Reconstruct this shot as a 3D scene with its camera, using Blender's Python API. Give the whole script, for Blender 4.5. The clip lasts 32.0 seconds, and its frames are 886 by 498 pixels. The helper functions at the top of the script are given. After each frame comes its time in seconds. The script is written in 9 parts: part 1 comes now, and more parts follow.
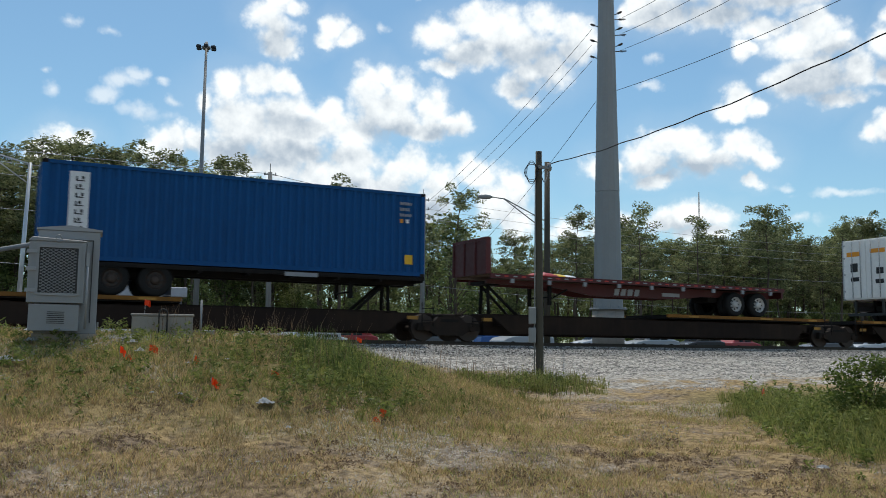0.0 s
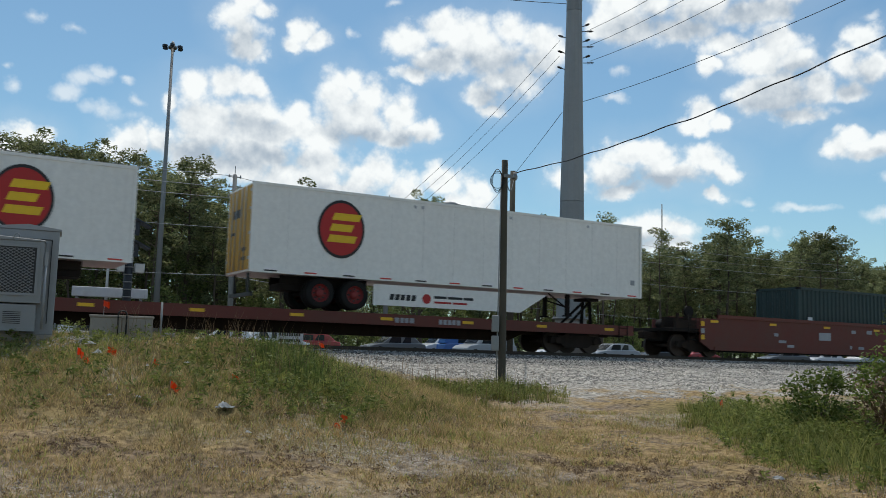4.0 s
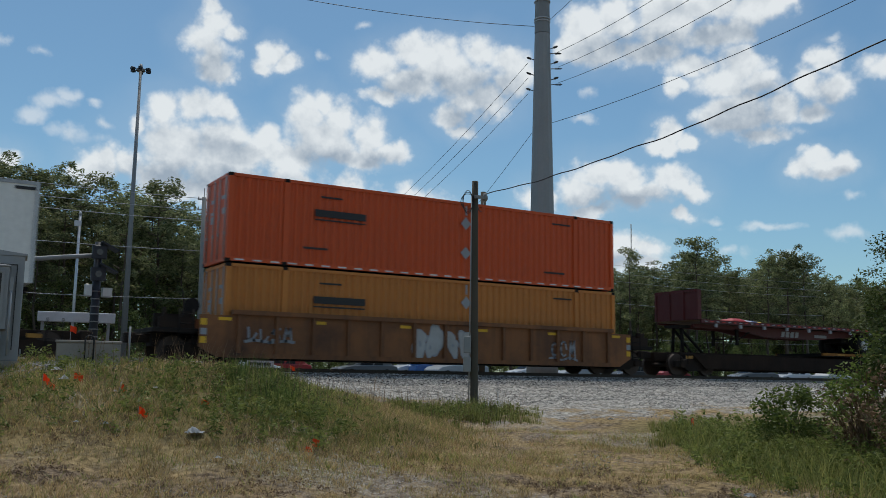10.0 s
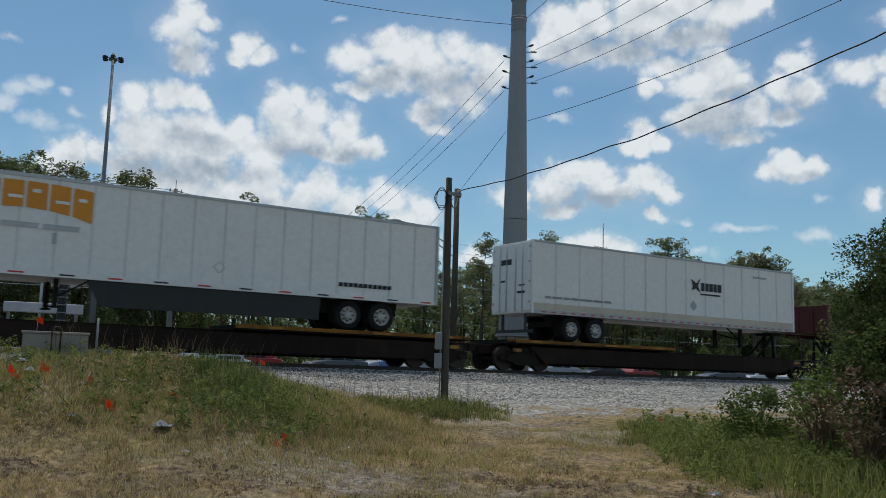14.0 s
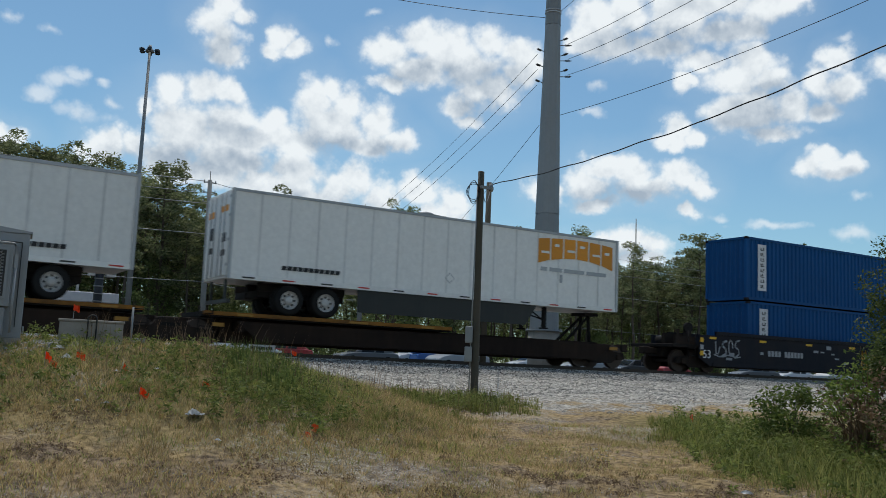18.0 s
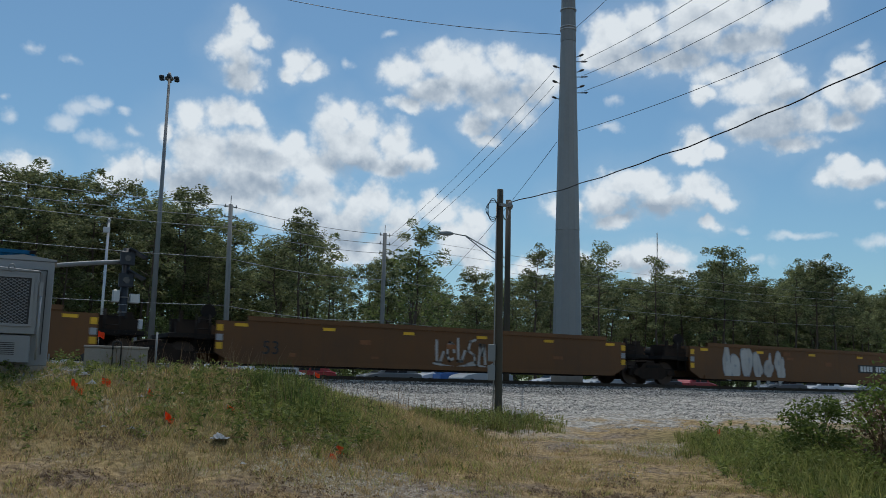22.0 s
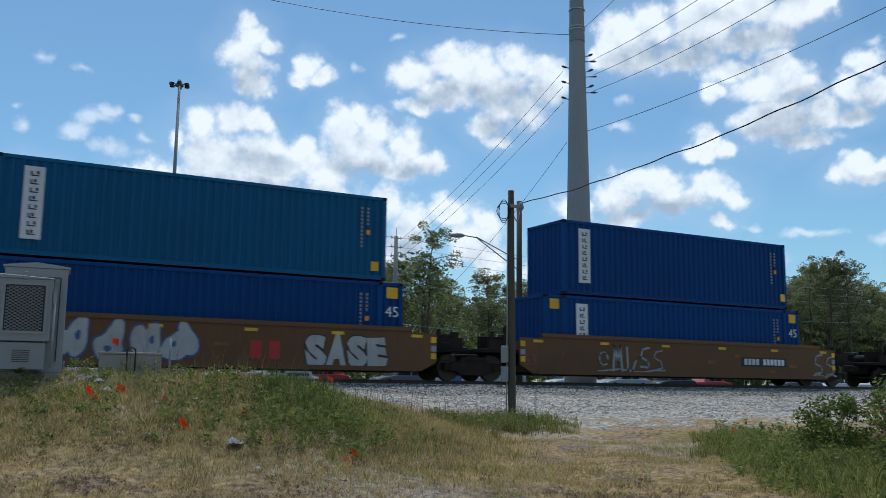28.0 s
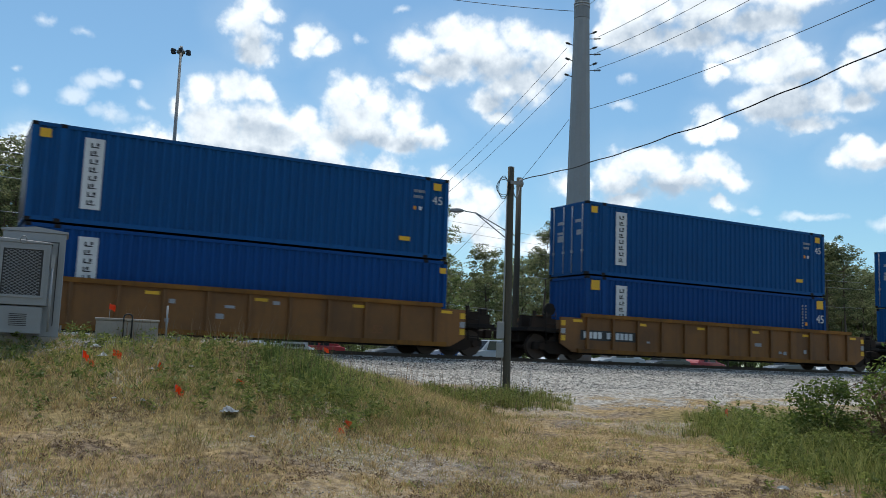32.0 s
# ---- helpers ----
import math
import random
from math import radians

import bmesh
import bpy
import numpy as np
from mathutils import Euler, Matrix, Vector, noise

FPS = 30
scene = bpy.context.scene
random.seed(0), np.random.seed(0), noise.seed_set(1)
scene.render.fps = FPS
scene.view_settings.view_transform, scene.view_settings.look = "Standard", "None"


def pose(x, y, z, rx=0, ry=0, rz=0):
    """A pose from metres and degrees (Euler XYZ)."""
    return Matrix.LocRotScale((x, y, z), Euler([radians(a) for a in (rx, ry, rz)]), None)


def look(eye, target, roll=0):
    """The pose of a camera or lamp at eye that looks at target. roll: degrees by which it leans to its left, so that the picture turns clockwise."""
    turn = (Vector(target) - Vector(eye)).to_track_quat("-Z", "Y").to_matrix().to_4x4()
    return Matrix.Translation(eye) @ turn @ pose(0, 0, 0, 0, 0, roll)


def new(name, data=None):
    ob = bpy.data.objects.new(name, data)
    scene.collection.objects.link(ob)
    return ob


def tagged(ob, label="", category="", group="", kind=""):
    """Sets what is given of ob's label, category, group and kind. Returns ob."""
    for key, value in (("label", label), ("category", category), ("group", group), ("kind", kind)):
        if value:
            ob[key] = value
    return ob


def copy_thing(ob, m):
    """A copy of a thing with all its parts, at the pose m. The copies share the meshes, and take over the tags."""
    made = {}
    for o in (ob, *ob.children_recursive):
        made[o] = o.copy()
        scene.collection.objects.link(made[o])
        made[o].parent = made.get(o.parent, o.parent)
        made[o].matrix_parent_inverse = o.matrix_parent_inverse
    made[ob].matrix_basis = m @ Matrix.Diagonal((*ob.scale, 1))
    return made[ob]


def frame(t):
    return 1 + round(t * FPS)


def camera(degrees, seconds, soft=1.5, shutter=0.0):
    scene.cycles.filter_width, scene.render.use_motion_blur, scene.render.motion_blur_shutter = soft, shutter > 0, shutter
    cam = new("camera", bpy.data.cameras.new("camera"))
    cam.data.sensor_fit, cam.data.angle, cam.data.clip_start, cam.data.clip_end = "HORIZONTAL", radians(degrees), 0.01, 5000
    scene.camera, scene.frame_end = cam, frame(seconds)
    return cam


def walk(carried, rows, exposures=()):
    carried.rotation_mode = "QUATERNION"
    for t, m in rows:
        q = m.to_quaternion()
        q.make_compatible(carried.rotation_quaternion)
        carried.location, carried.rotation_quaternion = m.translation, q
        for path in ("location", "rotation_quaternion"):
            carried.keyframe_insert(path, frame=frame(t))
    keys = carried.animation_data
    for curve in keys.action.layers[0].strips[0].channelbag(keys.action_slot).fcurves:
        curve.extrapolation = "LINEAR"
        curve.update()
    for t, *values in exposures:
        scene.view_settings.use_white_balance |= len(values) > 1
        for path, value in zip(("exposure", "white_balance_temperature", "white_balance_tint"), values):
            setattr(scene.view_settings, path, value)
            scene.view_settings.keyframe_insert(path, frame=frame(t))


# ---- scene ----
# ---------------------------------------------------------------- camera
# x runs along the track (the train moves to -x), y away from the camera, z up; the eye is 1.6 m over the ground under it.
EYE = 1.6
cam = camera(51.99, 32.0, soft=0.75, shutter=0.09)
VIEW = [
    (0, -26.80, 6.10, -0.70), (0.5, -25.44, 5.53, -1.02), (1, -26.39, 6.28, -1.12), (1.5, -27.27, 6.57, -1.18), (2, -28.07, 6.66, -1.48),
    (2.5, -29.39, 6.71, -1.87), (3, -30.46, 6.70, -1.44), (3.5, -29.49, 6.49, -1.21), (5.5, -28.93, 6.77, -2.32), (6, -29.36, 7.03, -2.31),
    (6.5, -30.17, 7.25, -2.21), (7, -30.69, 7.90, -2.51), (7.5, -30.88, 8.35, -1.65), (8, -31.27, 8.52, -0.78), (8.5, -30.84, 7.58, -1.03),
    (9, -29.70, 7.42, -1.60), (9.5, -30.53, 7.45, -1.44), (10, -30.89, 7.95, -0.89), (10.5, -32.01, 6.94, -0.24), (11, -32.47, 8.40, -1.01),
    (11.5, -33.44, 9.66, -1.92), (12, -32.40, 8.58, -2.38), (12.5, -32.38, 8.38, -2.16), (13, -32.48, 8.28, -2.32), (13.5, -32.57, 8.16, -1.86),
    (14, -32.72, 7.76, -1.62), (14.5, -32.83, 7.26, -0.93), (16.5, -31.58, 6.78, -0.30), (17, -31.41, 6.75, -1.24), (17.5, -31.12, 6.83, -2.01),
    (18, -30.84, 7.28, -2.50), (18.5, -30.64, 7.61, -2.93), (19, -30.40, 7.89, -2.33), (19.5, -30.02, 8.16, -0.93), (20, -30.02, 8.80, -1.52),
    (20.5, -29.88, 9.12, -1.37), (21, -29.77, 8.79, -1.34), (21.5, -29.60, 8.57, -1.44), (22, -29.38, 8.42, -1.38), (22.5, -29.36, 8.07, -1.45),
    (23, -30.08, 7.83, -0.68), (23.5, -30.58, 7.51, -0.73), (24, -30.74, 7.42, -1.16), (24.5, -31.21, 7.56, -1.17), (25, -31.35, 8.40, -1.83),
    (25.5, -29.56, 9.32, -1.91), (27.5, -28.16, 8.60, -1.05), (28, -28.55, 8.54, -0.69), (28.5, -28.75, 8.47, -0.45), (29, -28.84, 8.36, -0.60),
    (29.5, -28.79, 8.03, -0.75), (30, -28.69, 7.70, -0.86), (30.5, -28.59, 7.49, -0.71), (31, -28.67, 7.14, -0.78), (31.5, -28.78, 6.95, -1.55),
    (32, -28.85, 6.95, -2.13),
]
EXPOSURES = [(0.0, 0.08, 6650, 10), (1.0, 0.14, 6650, 10), (2.0, 0.1, 6700, 10), (3.0, -0.06, 6700, 10), (6.0, 0.02, 6650, 10), (7.0, -0.16, 6550, 10), (9.0, -0.32, 6450, 10), (13.0, -0.38, 6450, 10), (17.0, -0.18, 6500, 10), (19.0, -0.1, 6450, 10), (20.0, 0.0, 6450, 10), (21.0, -0.26, 6350, 10), (22.5, -0.38, 6250, 10), (24.0, -0.08, 6100, 10), (25.0, -0.06, 6050, 10), (28.0, -0.08, 6050, 10), (30.0, -0.06, 6150, 10), (31.0, 0.04, 6250, 10), (32.0, 0.12, 6400, 10)]
walk(cam, [(t, pose(0, 0, EYE, 90 + pitch, roll, yaw)) for t, yaw, pitch, roll in VIEW], EXPOSURES)

# ---------------------------------------------------------------- sky and sun
SUN_EL, SUN_AZ = 66.0, 20.0     # degrees; azimuth from +y towards +x
# each cloud is a heap of round puffs: azimuth, height (tangent), half width in degrees, half height (tangent)
CLOUDS = {
    "tall": [(15.7, 0.382, 1.4, 0.025), (15.0, 0.366, 1.3, 0.020), (17.0, 0.375, 0.7, 0.013), (15.8, 0.343, 1.5, 0.029), (16.7, 0.330, 1.0, 0.018), (15.5, 0.402, 0.8, 0.012)],
    "small": [(19.5, 0.357, 1.0, 0.017), (20.5, 0.344, 1.1, 0.013), (19.1, 0.340, 0.8, 0.012)],
    "heap": [(13.1, 0.281, 1.4, 0.024), (14.9, 0.289, 1.7, 0.022), (16.5, 0.284, 0.9, 0.019), (11.7, 0.259, 0.7, 0.014), (13.9, 0.243, 2.7, 0.038), (16.6, 0.253, 1.9, 0.032), (18.1, 0.239, 1.8, 0.026), (19.4, 0.263, 1.2, 0.016)],
    "head": [(21.9, 0.289, 1.5, 0.028), (22.9, 0.303, 1.0, 0.020), (24.1, 0.285, 1.6, 0.026), (23.0, 0.261, 2.5, 0.029), (25.9, 0.270, 1.4, 0.028), (27.4, 0.248, 1.2, 0.016), (20.9, 0.239, 2.9, 0.026), (25.3, 0.243, 2.2, 0.016)],
    "base": [(13.3, 0.210, 2.0, 0.024), (17.1, 0.216, 3.1, 0.025), (21.0, 0.207, 2.5, 0.022), (9.8, 0.217, 1.5, 0.020), (11.3, 0.220, 1.3, 0.022), (9.1, 0.203, 1.3, 0.015), (15.1, 0.197, 3.7, 0.019)],
    "low": [(24.8, 0.201, 1.4, 0.023), (23.6, 0.187, 1.8, 0.024), (26.1, 0.179, 1.3, 0.027), (22.5, 0.176, 2.9, 0.029), (25.8, 0.153, 1.8, 0.029), (21.1, 0.182, 2.5, 0.025), (18.9, 0.186, 2.1, 0.025), (23.3, 0.145, 3.2, 0.022)],
    "side": [(30.9, 0.175, 1.4, 0.023), (29.9, 0.155, 1.6, 0.029), (31.2, 0.143, 1.4, 0.029), (28.8, 0.193, 1.5, 0.019)],
    "middle": [(26.5, 0.350, 1.7, 0.022), (28.4, 0.368, 1.7, 0.022), (30.2, 0.359, 1.9, 0.030), (33.0, 0.369, 1.5, 0.022), (34.8, 0.356, 1.5, 0.021), (31.7, 0.339, 3.0, 0.030), (28.4, 0.331, 2.2, 0.023), (35.4, 0.335, 1.4, 0.027), (33.2, 0.312, 2.2, 0.025), (31.4, 0.292, 1.5, 0.021), (31.8, 0.274, 1.0, 0.012), (26.7, 0.313, 1.3, 0.011)],
    "crown": [(39.8, 0.396, 1.8, 0.027), (41.9, 0.401, 2.1, 0.033), (44.7, 0.398, 2.8, 0.040), (47.5, 0.413, 2.4, 0.026), (50.5, 0.400, 2.0, 0.029), (48.5, 0.379, 2.7, 0.021), (52.1, 0.409, 0.6, 0.013), (40.5, 0.370, 2.5, 0.023), (44.0, 0.359, 2.8, 0.018), (38.7, 0.371, 1.1, 0.020), (45.8, 0.436, 2.8, 0.021), (49.2, 0.445, 3.0, 0.023)],
    "tower": [(46.6, 0.343, 1.7, 0.016), (49.4, 0.339, 2.0, 0.024), (48.4, 0.321, 2.3, 0.025), (45.4, 0.322, 0.9, 0.011), (50.7, 0.318, 1.4, 0.024), (49.6, 0.285, 2.6, 0.026), (48.3, 0.277, 2.0, 0.024), (51.7, 0.288, 1.2, 0.020), (45.0, 0.268, 1.0, 0.017), (44.7, 0.256, 1.1, 0.013), (50.6, 0.262, 1.8, 0.013), (46.2, 0.256, 0.9, 0.011)],
    "wing": [(54.2, 0.335, 1.1, 0.020), (53.2, 0.313, 1.2, 0.020), (54.7, 0.304, 1.5, 0.023), (53.7, 0.283, 1.5, 0.013)],
    "shelf": [(40.8, 0.223, 2.0, 0.020), (39.6, 0.207, 2.1, 0.025), (42.5, 0.219, 1.3, 0.022), (45.2, 0.214, 1.6, 0.020), (46.3, 0.203, 1.1, 0.012), (43.2, 0.200, 2.4, 0.018), (40.1, 0.185, 1.7, 0.013), (36.9, 0.195, 1.4, 0.019)],
    "horizon": [(42.1, 0.146, 1.7, 0.015), (43.5, 0.143, 1.3, 0.014), (40.8, 0.137, 2.1, 0.019), (37.6, 0.132, 2.1, 0.016), (34.4, 0.127, 1.5, 0.018), (42.5, 0.124, 2.4, 0.014)],
    "islet": [(53.5, 0.234, 1.2, 0.012), (54.4, 0.221, 1.3, 0.016), (52.8, 0.222, 0.9, 0.015), (45.7, 0.177, 0.7, 0.009), (3.8, 0.207, 1.4, 0.016), (2.8, 0.197, 1.2, 0.016), (4.7, 0.212, 0.7, 0.012)],
    "edge": [(57.8, 0.320, 1.5, 0.019), (58.2, 0.185, 0.6, 0.013), (59.3, 0.323, 1.3, 0.023), (59.5, 0.299, 1.3, 0.018), (61.1, 0.215, 1.1, 0.013), (60.8, 0.374, 1.7, 0.024)],
}
WISPS = [
    (3.0, 0.261, 0.7, 0.010), (55.5, 0.188, 0.9, 0.007), (3.7, 0.340, 0.6, 0.008), (6.0, 0.329, 0.9, 0.009), (6.5, 0.275, 1.3, 0.013), (7.3, 0.286, 0.6, 0.009), (5.7, 0.259, 1.2, 0.010), (9.1, 0.281, 0.6, 0.006), (9.8, 0.260, 0.5, 0.009), (7.9, 0.244, 1.9, 0.011), (22.8, 0.353, 0.5, 0.007), (40.1, 0.317, 0.6, 0.009), (39.7, 0.288, 0.8, 0.006), (47.5, 0.170, 0.8, 0.007), (55.2, 0.185, 0.7, 0.008), (54.9, 0.150, 1.2, 0.009), (48.4, 0.133, 1.3, 0.008), (51.3, 0.126, 1.2, 0.008), (50.4, 0.159, 2.8, 0.006), (2.4, 0.278, 0.4, 0.007), (25.3, 0.396, 0.8, 0.007), (54.5, 0.359, 0.7, 0.006),
]

# the grey under-sides of the heaps
BASES = [
    (13.7, 0.208, 2.7, 0.019), (17.1, 0.209, 3.1, 0.016), (16.7, 0.242, 2.1, 0.014), (23.8, 0.242, 2.5, 0.013), (26.2, 0.237, 1.8, 0.010), (22.5, 0.162, 2.8, 0.019), (25.8, 0.147, 1.4, 0.016), (32.1, 0.326, 2.9, 0.019), (32.5, 0.289, 1.8, 0.013), (28.0, 0.324, 1.8, 0.012), (43.3, 0.367, 4.2, 0.018), (48.1, 0.376, 3.0, 0.014), (49.6, 0.273, 2.6, 0.017), (50.8, 0.305, 1.6, 0.012), (53.7, 0.288, 1.5, 0.012), (42.2, 0.191, 3.8, 0.013), (41.4, 0.128, 2.7, 0.011), (54.2, 0.212, 1.3, 0.008), (16.0, 0.330, 1.4, 0.016), (10.4, 0.204, 1.6, 0.009),
]


def build_sky():
    world = bpy.data.worlds.new("sky")
    scene.world = world
    world.use_nodes = True
    world.cycles.sampling_method, world.cycles.sample_map_resolution = "MANUAL", 512
    nt = world.node_tree
    nt.nodes.clear()

    def nd(kind, op=""):
        n = nt.nodes.new(kind)
        if op:
            n.operation = op
        return n

    def math_(op, a, b=None, c=None, clamp=False):
        n = nd("ShaderNodeMath", op)
        n.use_clamp = clamp
        for i, v in enumerate((a, b, c)):
            if v is None:
                continue
            if isinstance(v, (int, float)):
                n.inputs[i].default_value = v
            else:
                nt.links.new(v, n.inputs[i])
        return n.outputs[0]

    sky = nd("ShaderNodeTexSky")
    sky.sky_type, sky.sun_disc, sky.sun_elevation, sky.sun_rotation = "NISHITA", False, radians(SUN_EL), radians(SUN_AZ)
    sky.air_density, sky.dust_density, sky.ozone_density = 1.0, 0.6, 1.5
    way = nd("ShaderNodeTexCoord").outputs["Generated"]
    sep = nd("ShaderNodeSeparateXYZ")
    nt.links.new(way, sep.inputs[0])
    x, y, z = sep.outputs
    az = math_("MULTIPLY", math_("ARCTAN2", x, y), 180 / math.pi)
    flat = math_("SQRT", math_("ADD", math_("MULTIPLY", x, x), math_("MULTIPLY", y, y)))
    height = math_("DIVIDE", z, math_("MAXIMUM", flat, 0.02))
    # ragged outlines: the places of the heaps are bent by a noise
    bend = nd("ShaderNodeTexNoise")
    bend.inputs["Scale"].default_value, bend.inputs["Detail"].default_value, bend.inputs["Roughness"].default_value = 26.0, 5.0, 0.55
    nt.links.new(way, bend.inputs["Vector"])
    bent = nd("ShaderNodeSeparateColor")
    nt.links.new(bend.outputs["Color"], bent.inputs[0])
    comb = nd("ShaderNodeCombineXYZ")
    nt.links.new(math_("ADD", az, math_("MULTIPLY", math_("SUBTRACT", bent.outputs[0], 0.5), 2.0)), comb.inputs[0])
    nt.links.new(math_("ADD", height, math_("MULTIPLY", math_("SUBTRACT", bent.outputs[1], 0.5), 0.034)), comb.inputs[1])

    def puffs(rows, shift):
        """How far the view is from the nearest puff (1 at its rim), looked up a little higher by shift."""
        out = None
        for a, h, w, t in rows:
            v = nd("ShaderNodeVectorMath", "MULTIPLY_ADD")
            nt.links.new(comb.outputs[0], v.inputs[0])
            v.inputs[1].default_value = (1 / w, 1 / t, 0)
            v.inputs[2].default_value = (-a / w, (shift - h) / t, 0)
            d = nd("ShaderNodeVectorMath", "LENGTH")
            nt.links.new(v.outputs[0], d.inputs[0])
            out = d.outputs["Value"] if out is None else math_("SMOOTH_MIN", out, d.outputs["Value"], 0.22)
        return out

    def billow(shift):
        """Uneven heaps at several scales: soft large ones, rounded small ones on them."""
        at_ = nd("ShaderNodeVectorMath", "ADD")
        nt.links.new(way, at_.inputs[0])
        at_.inputs[1].default_value = shift
        n = nd("ShaderNodeTexNoise")
        n.inputs["Scale"].default_value, n.inputs["Detail"].default_value, n.inputs["Roughness"].default_value = 24.0, 7.0, 0.56
        nt.links.new(at_.outputs[0], n.inputs["Vector"])
        v = nd("ShaderNodeTexVoronoi")
        v.feature = "SMOOTH_F1"
        v.inputs["Smoothness"].default_value = 0.45
        v.inputs["Scale"].default_value, v.inputs["Detail"].default_value, v.inputs["Roughness"].default_value = 40.0, 3.0, 0.55
        nt.links.new(at_.outputs[0], v.inputs["Vector"])
        return math_("SUBTRACT", math_("MULTIPLY", math_("SUBTRACT", n.outputs["Fac"], 0.5), 1.2), math_("MULTIPLY", math_("SUBTRACT", v.outputs["Distance"], 0.8), 0.42))

    heaps = [c for rows in CLOUDS.values() for c in rows]
    # loose clouds over the rest of the sky
    big = nd("ShaderNodeTexNoise")
    big.inputs["Scale"].default_value, big.inputs["Detail"].default_value = 4.0, 3.0
    nt.links.new(way, big.inputs["Vector"])
    loose = math_("MULTIPLY_ADD", big.outputs["Fac"], -7.0, 4.9)
    off_az = math_("MULTIPLY", math_("SUBTRACT", math_("ABSOLUTE", math_("SUBTRACT", az, 29.0)), 30.0), 0.12, clamp=True)
    off_up = math_("MULTIPLY", math_("SUBTRACT", height, 0.46), 6.0, clamp=True)
    loose = math_("MULTIPLY_ADD", math_("SUBTRACT", 1.0, math_("MAXIMUM", off_az, off_up)), 6.0, math_("MAXIMUM", loose, 0.1))
    relief0 = billow((0, 0, 0))
    field = math_("MINIMUM", puffs(heaps, 0.0), loose)
    dens = math_("SUBTRACT", math_("MULTIPLY_ADD", relief0, 1.0, 1.06), field)     # > 0 inside a cloud
    cover = nd("ShaderNodeMapRange")
    cover.interpolation_type = "SMOOTHSTEP"
    nt.links.new(dens, cover.inputs["Value"])
    cover.inputs["From Min"].default_value, cover.inputs["From Max"].default_value = -0.16, 0.50
    veil = nd("ShaderNodeMapRange")
    veil.interpolation_type = "SMOOTHSTEP"
    nt.links.new(math_("ADD", field, math_("MULTIPLY", big.outputs["Fac"], 1.2)), veil.inputs["Value"])
    veil.inputs["From Min"].default_value, veil.inputs["From Max"].default_value = 3.0, 1.2
    veil.inputs["To Max"].default_value = 0.13
    # lit from above: dark where much cloud lies over the place, bright on the upper side of each heap
    above = math_("MULTIPLY", math_("SUBTRACT", 1.1, math_("MINIMUM", puffs([c for c in heaps if c[3] > 0.019], 0.03), loose)), 0.28, clamp=True)
    belly = nd("ShaderNodeMapRange")
    belly.interpolation_type = "SMOOTHSTEP"
    nt.links.new(math_("ADD", puffs(BASES, 0.0), math_("MULTIPLY", relief0, 0.6)), belly.inputs["Value"])
    belly.inputs["From Min"].default_value, belly.inputs["From Max"].default_value = 1.5, 0.2
    belly.inputs["To Max"].default_value = 0.46
    base = math_("ADD", above, belly.outputs[0])
    heap = math_("SUBTRACT", relief0, billow((0.002, 0.0, 0.011)))
    bright = math_("ADD", math_("SUBTRACT", 1.0, base), math_("MULTIPLY", heap, 0.58))
    shade = nd("ShaderNodeValToRGB")
    shade.color_ramp.elements[0].position, shade.color_ramp.elements[0].color = 0.25, (0.40, 0.485, 0.58, 1)
    shade.color_ramp.elements[1].position, shade.color_ramp.elements[1].color = 1.0, (0.93, 0.98, 1.0, 1)
    nt.links.new(bright, shade.inputs[0])
    tint = nd("ShaderNodeMix")
    tint.data_type, tint.blend_type = "RGBA", "MULTIPLY"
    tint.inputs[0].default_value = 1.0
    nt.links.new(sky.outputs[0], tint.inputs[6])
    tint.inputs[7].default_value = (0.74, 0.97, 1.0, 1)
    b_sky, b_cloud = nd("ShaderNodeBackground"), nd("ShaderNodeBackground")
    haze = nd("ShaderNodeMix")
    haze.data_type = "RGBA"
    nt.links.new(veil.outputs[0], haze.inputs[0])
    nt.links.new(tint.outputs[2], haze.inputs[6])
    haze.inputs[7].default_value = (6.6, 7.4, 7.9, 1)
    nt.links.new(haze.outputs[2], b_sky.inputs[0])
    nt.links.new(shade.outputs[0], b_cloud.inputs[0])
    b_sky.inputs[1].default_value, b_cloud.inputs[1].default_value = 0.112, 1.04
    mix = nd("ShaderNodeMixShader")
    low = math_("GREATER_THAN", z, 0.0)
    # thin shreds of cloud between the heaps
    shred = nd("ShaderNodeMapRange")
    shred.interpolation_type = "SMOOTHSTEP"
    nt.links.new(math_("SUBTRACT", math_("MULTIPLY_ADD", relief0, 1.5, 1.0), puffs(WISPS, 0.0)), shred.inputs["Value"])
    shred.inputs["From Min"].default_value, shred.inputs["From Max"].default_value, shred.inputs["To Max"].default_value = -0.2, 1.0, 0.6
    nt.links.new(math_("MULTIPLY", math_("MAXIMUM", cover.outputs[0], shred.outputs[0]), math_("MULTIPLY", low, 0.97)), mix.inputs[0])
    nt.links.new(b_sky.outputs[0], mix.inputs[1])
    nt.links.new(b_cloud.outputs[0], mix.inputs[2])
    nt.links.new(mix.outputs[0], nd("ShaderNodeOutputWorld").inputs[0])


build_sky()
sun = new("sun", bpy.data.lights.new("sun", "SUN"))
sun.data.energy, sun.data.angle, sun.data.color = 2.5, radians(0.55), (1.0, 0.95, 0.87)
a, e = radians(SUN_AZ), radians(SUN_EL)
sun.matrix_world = look((0, 0, 60), (-60 * math.sin(a) * math.cos(e), -60 * math.cos(a) * math.cos(e), 60 - 60 * math.sin(e)))

# ---------------------------------------------------------------- materials
def material(name):
    m = bpy.data.materials.new(name)
    m.use_nodes = True
    nt = m.node_tree
    return m, nt, nt.nodes["Principled BSDF"]


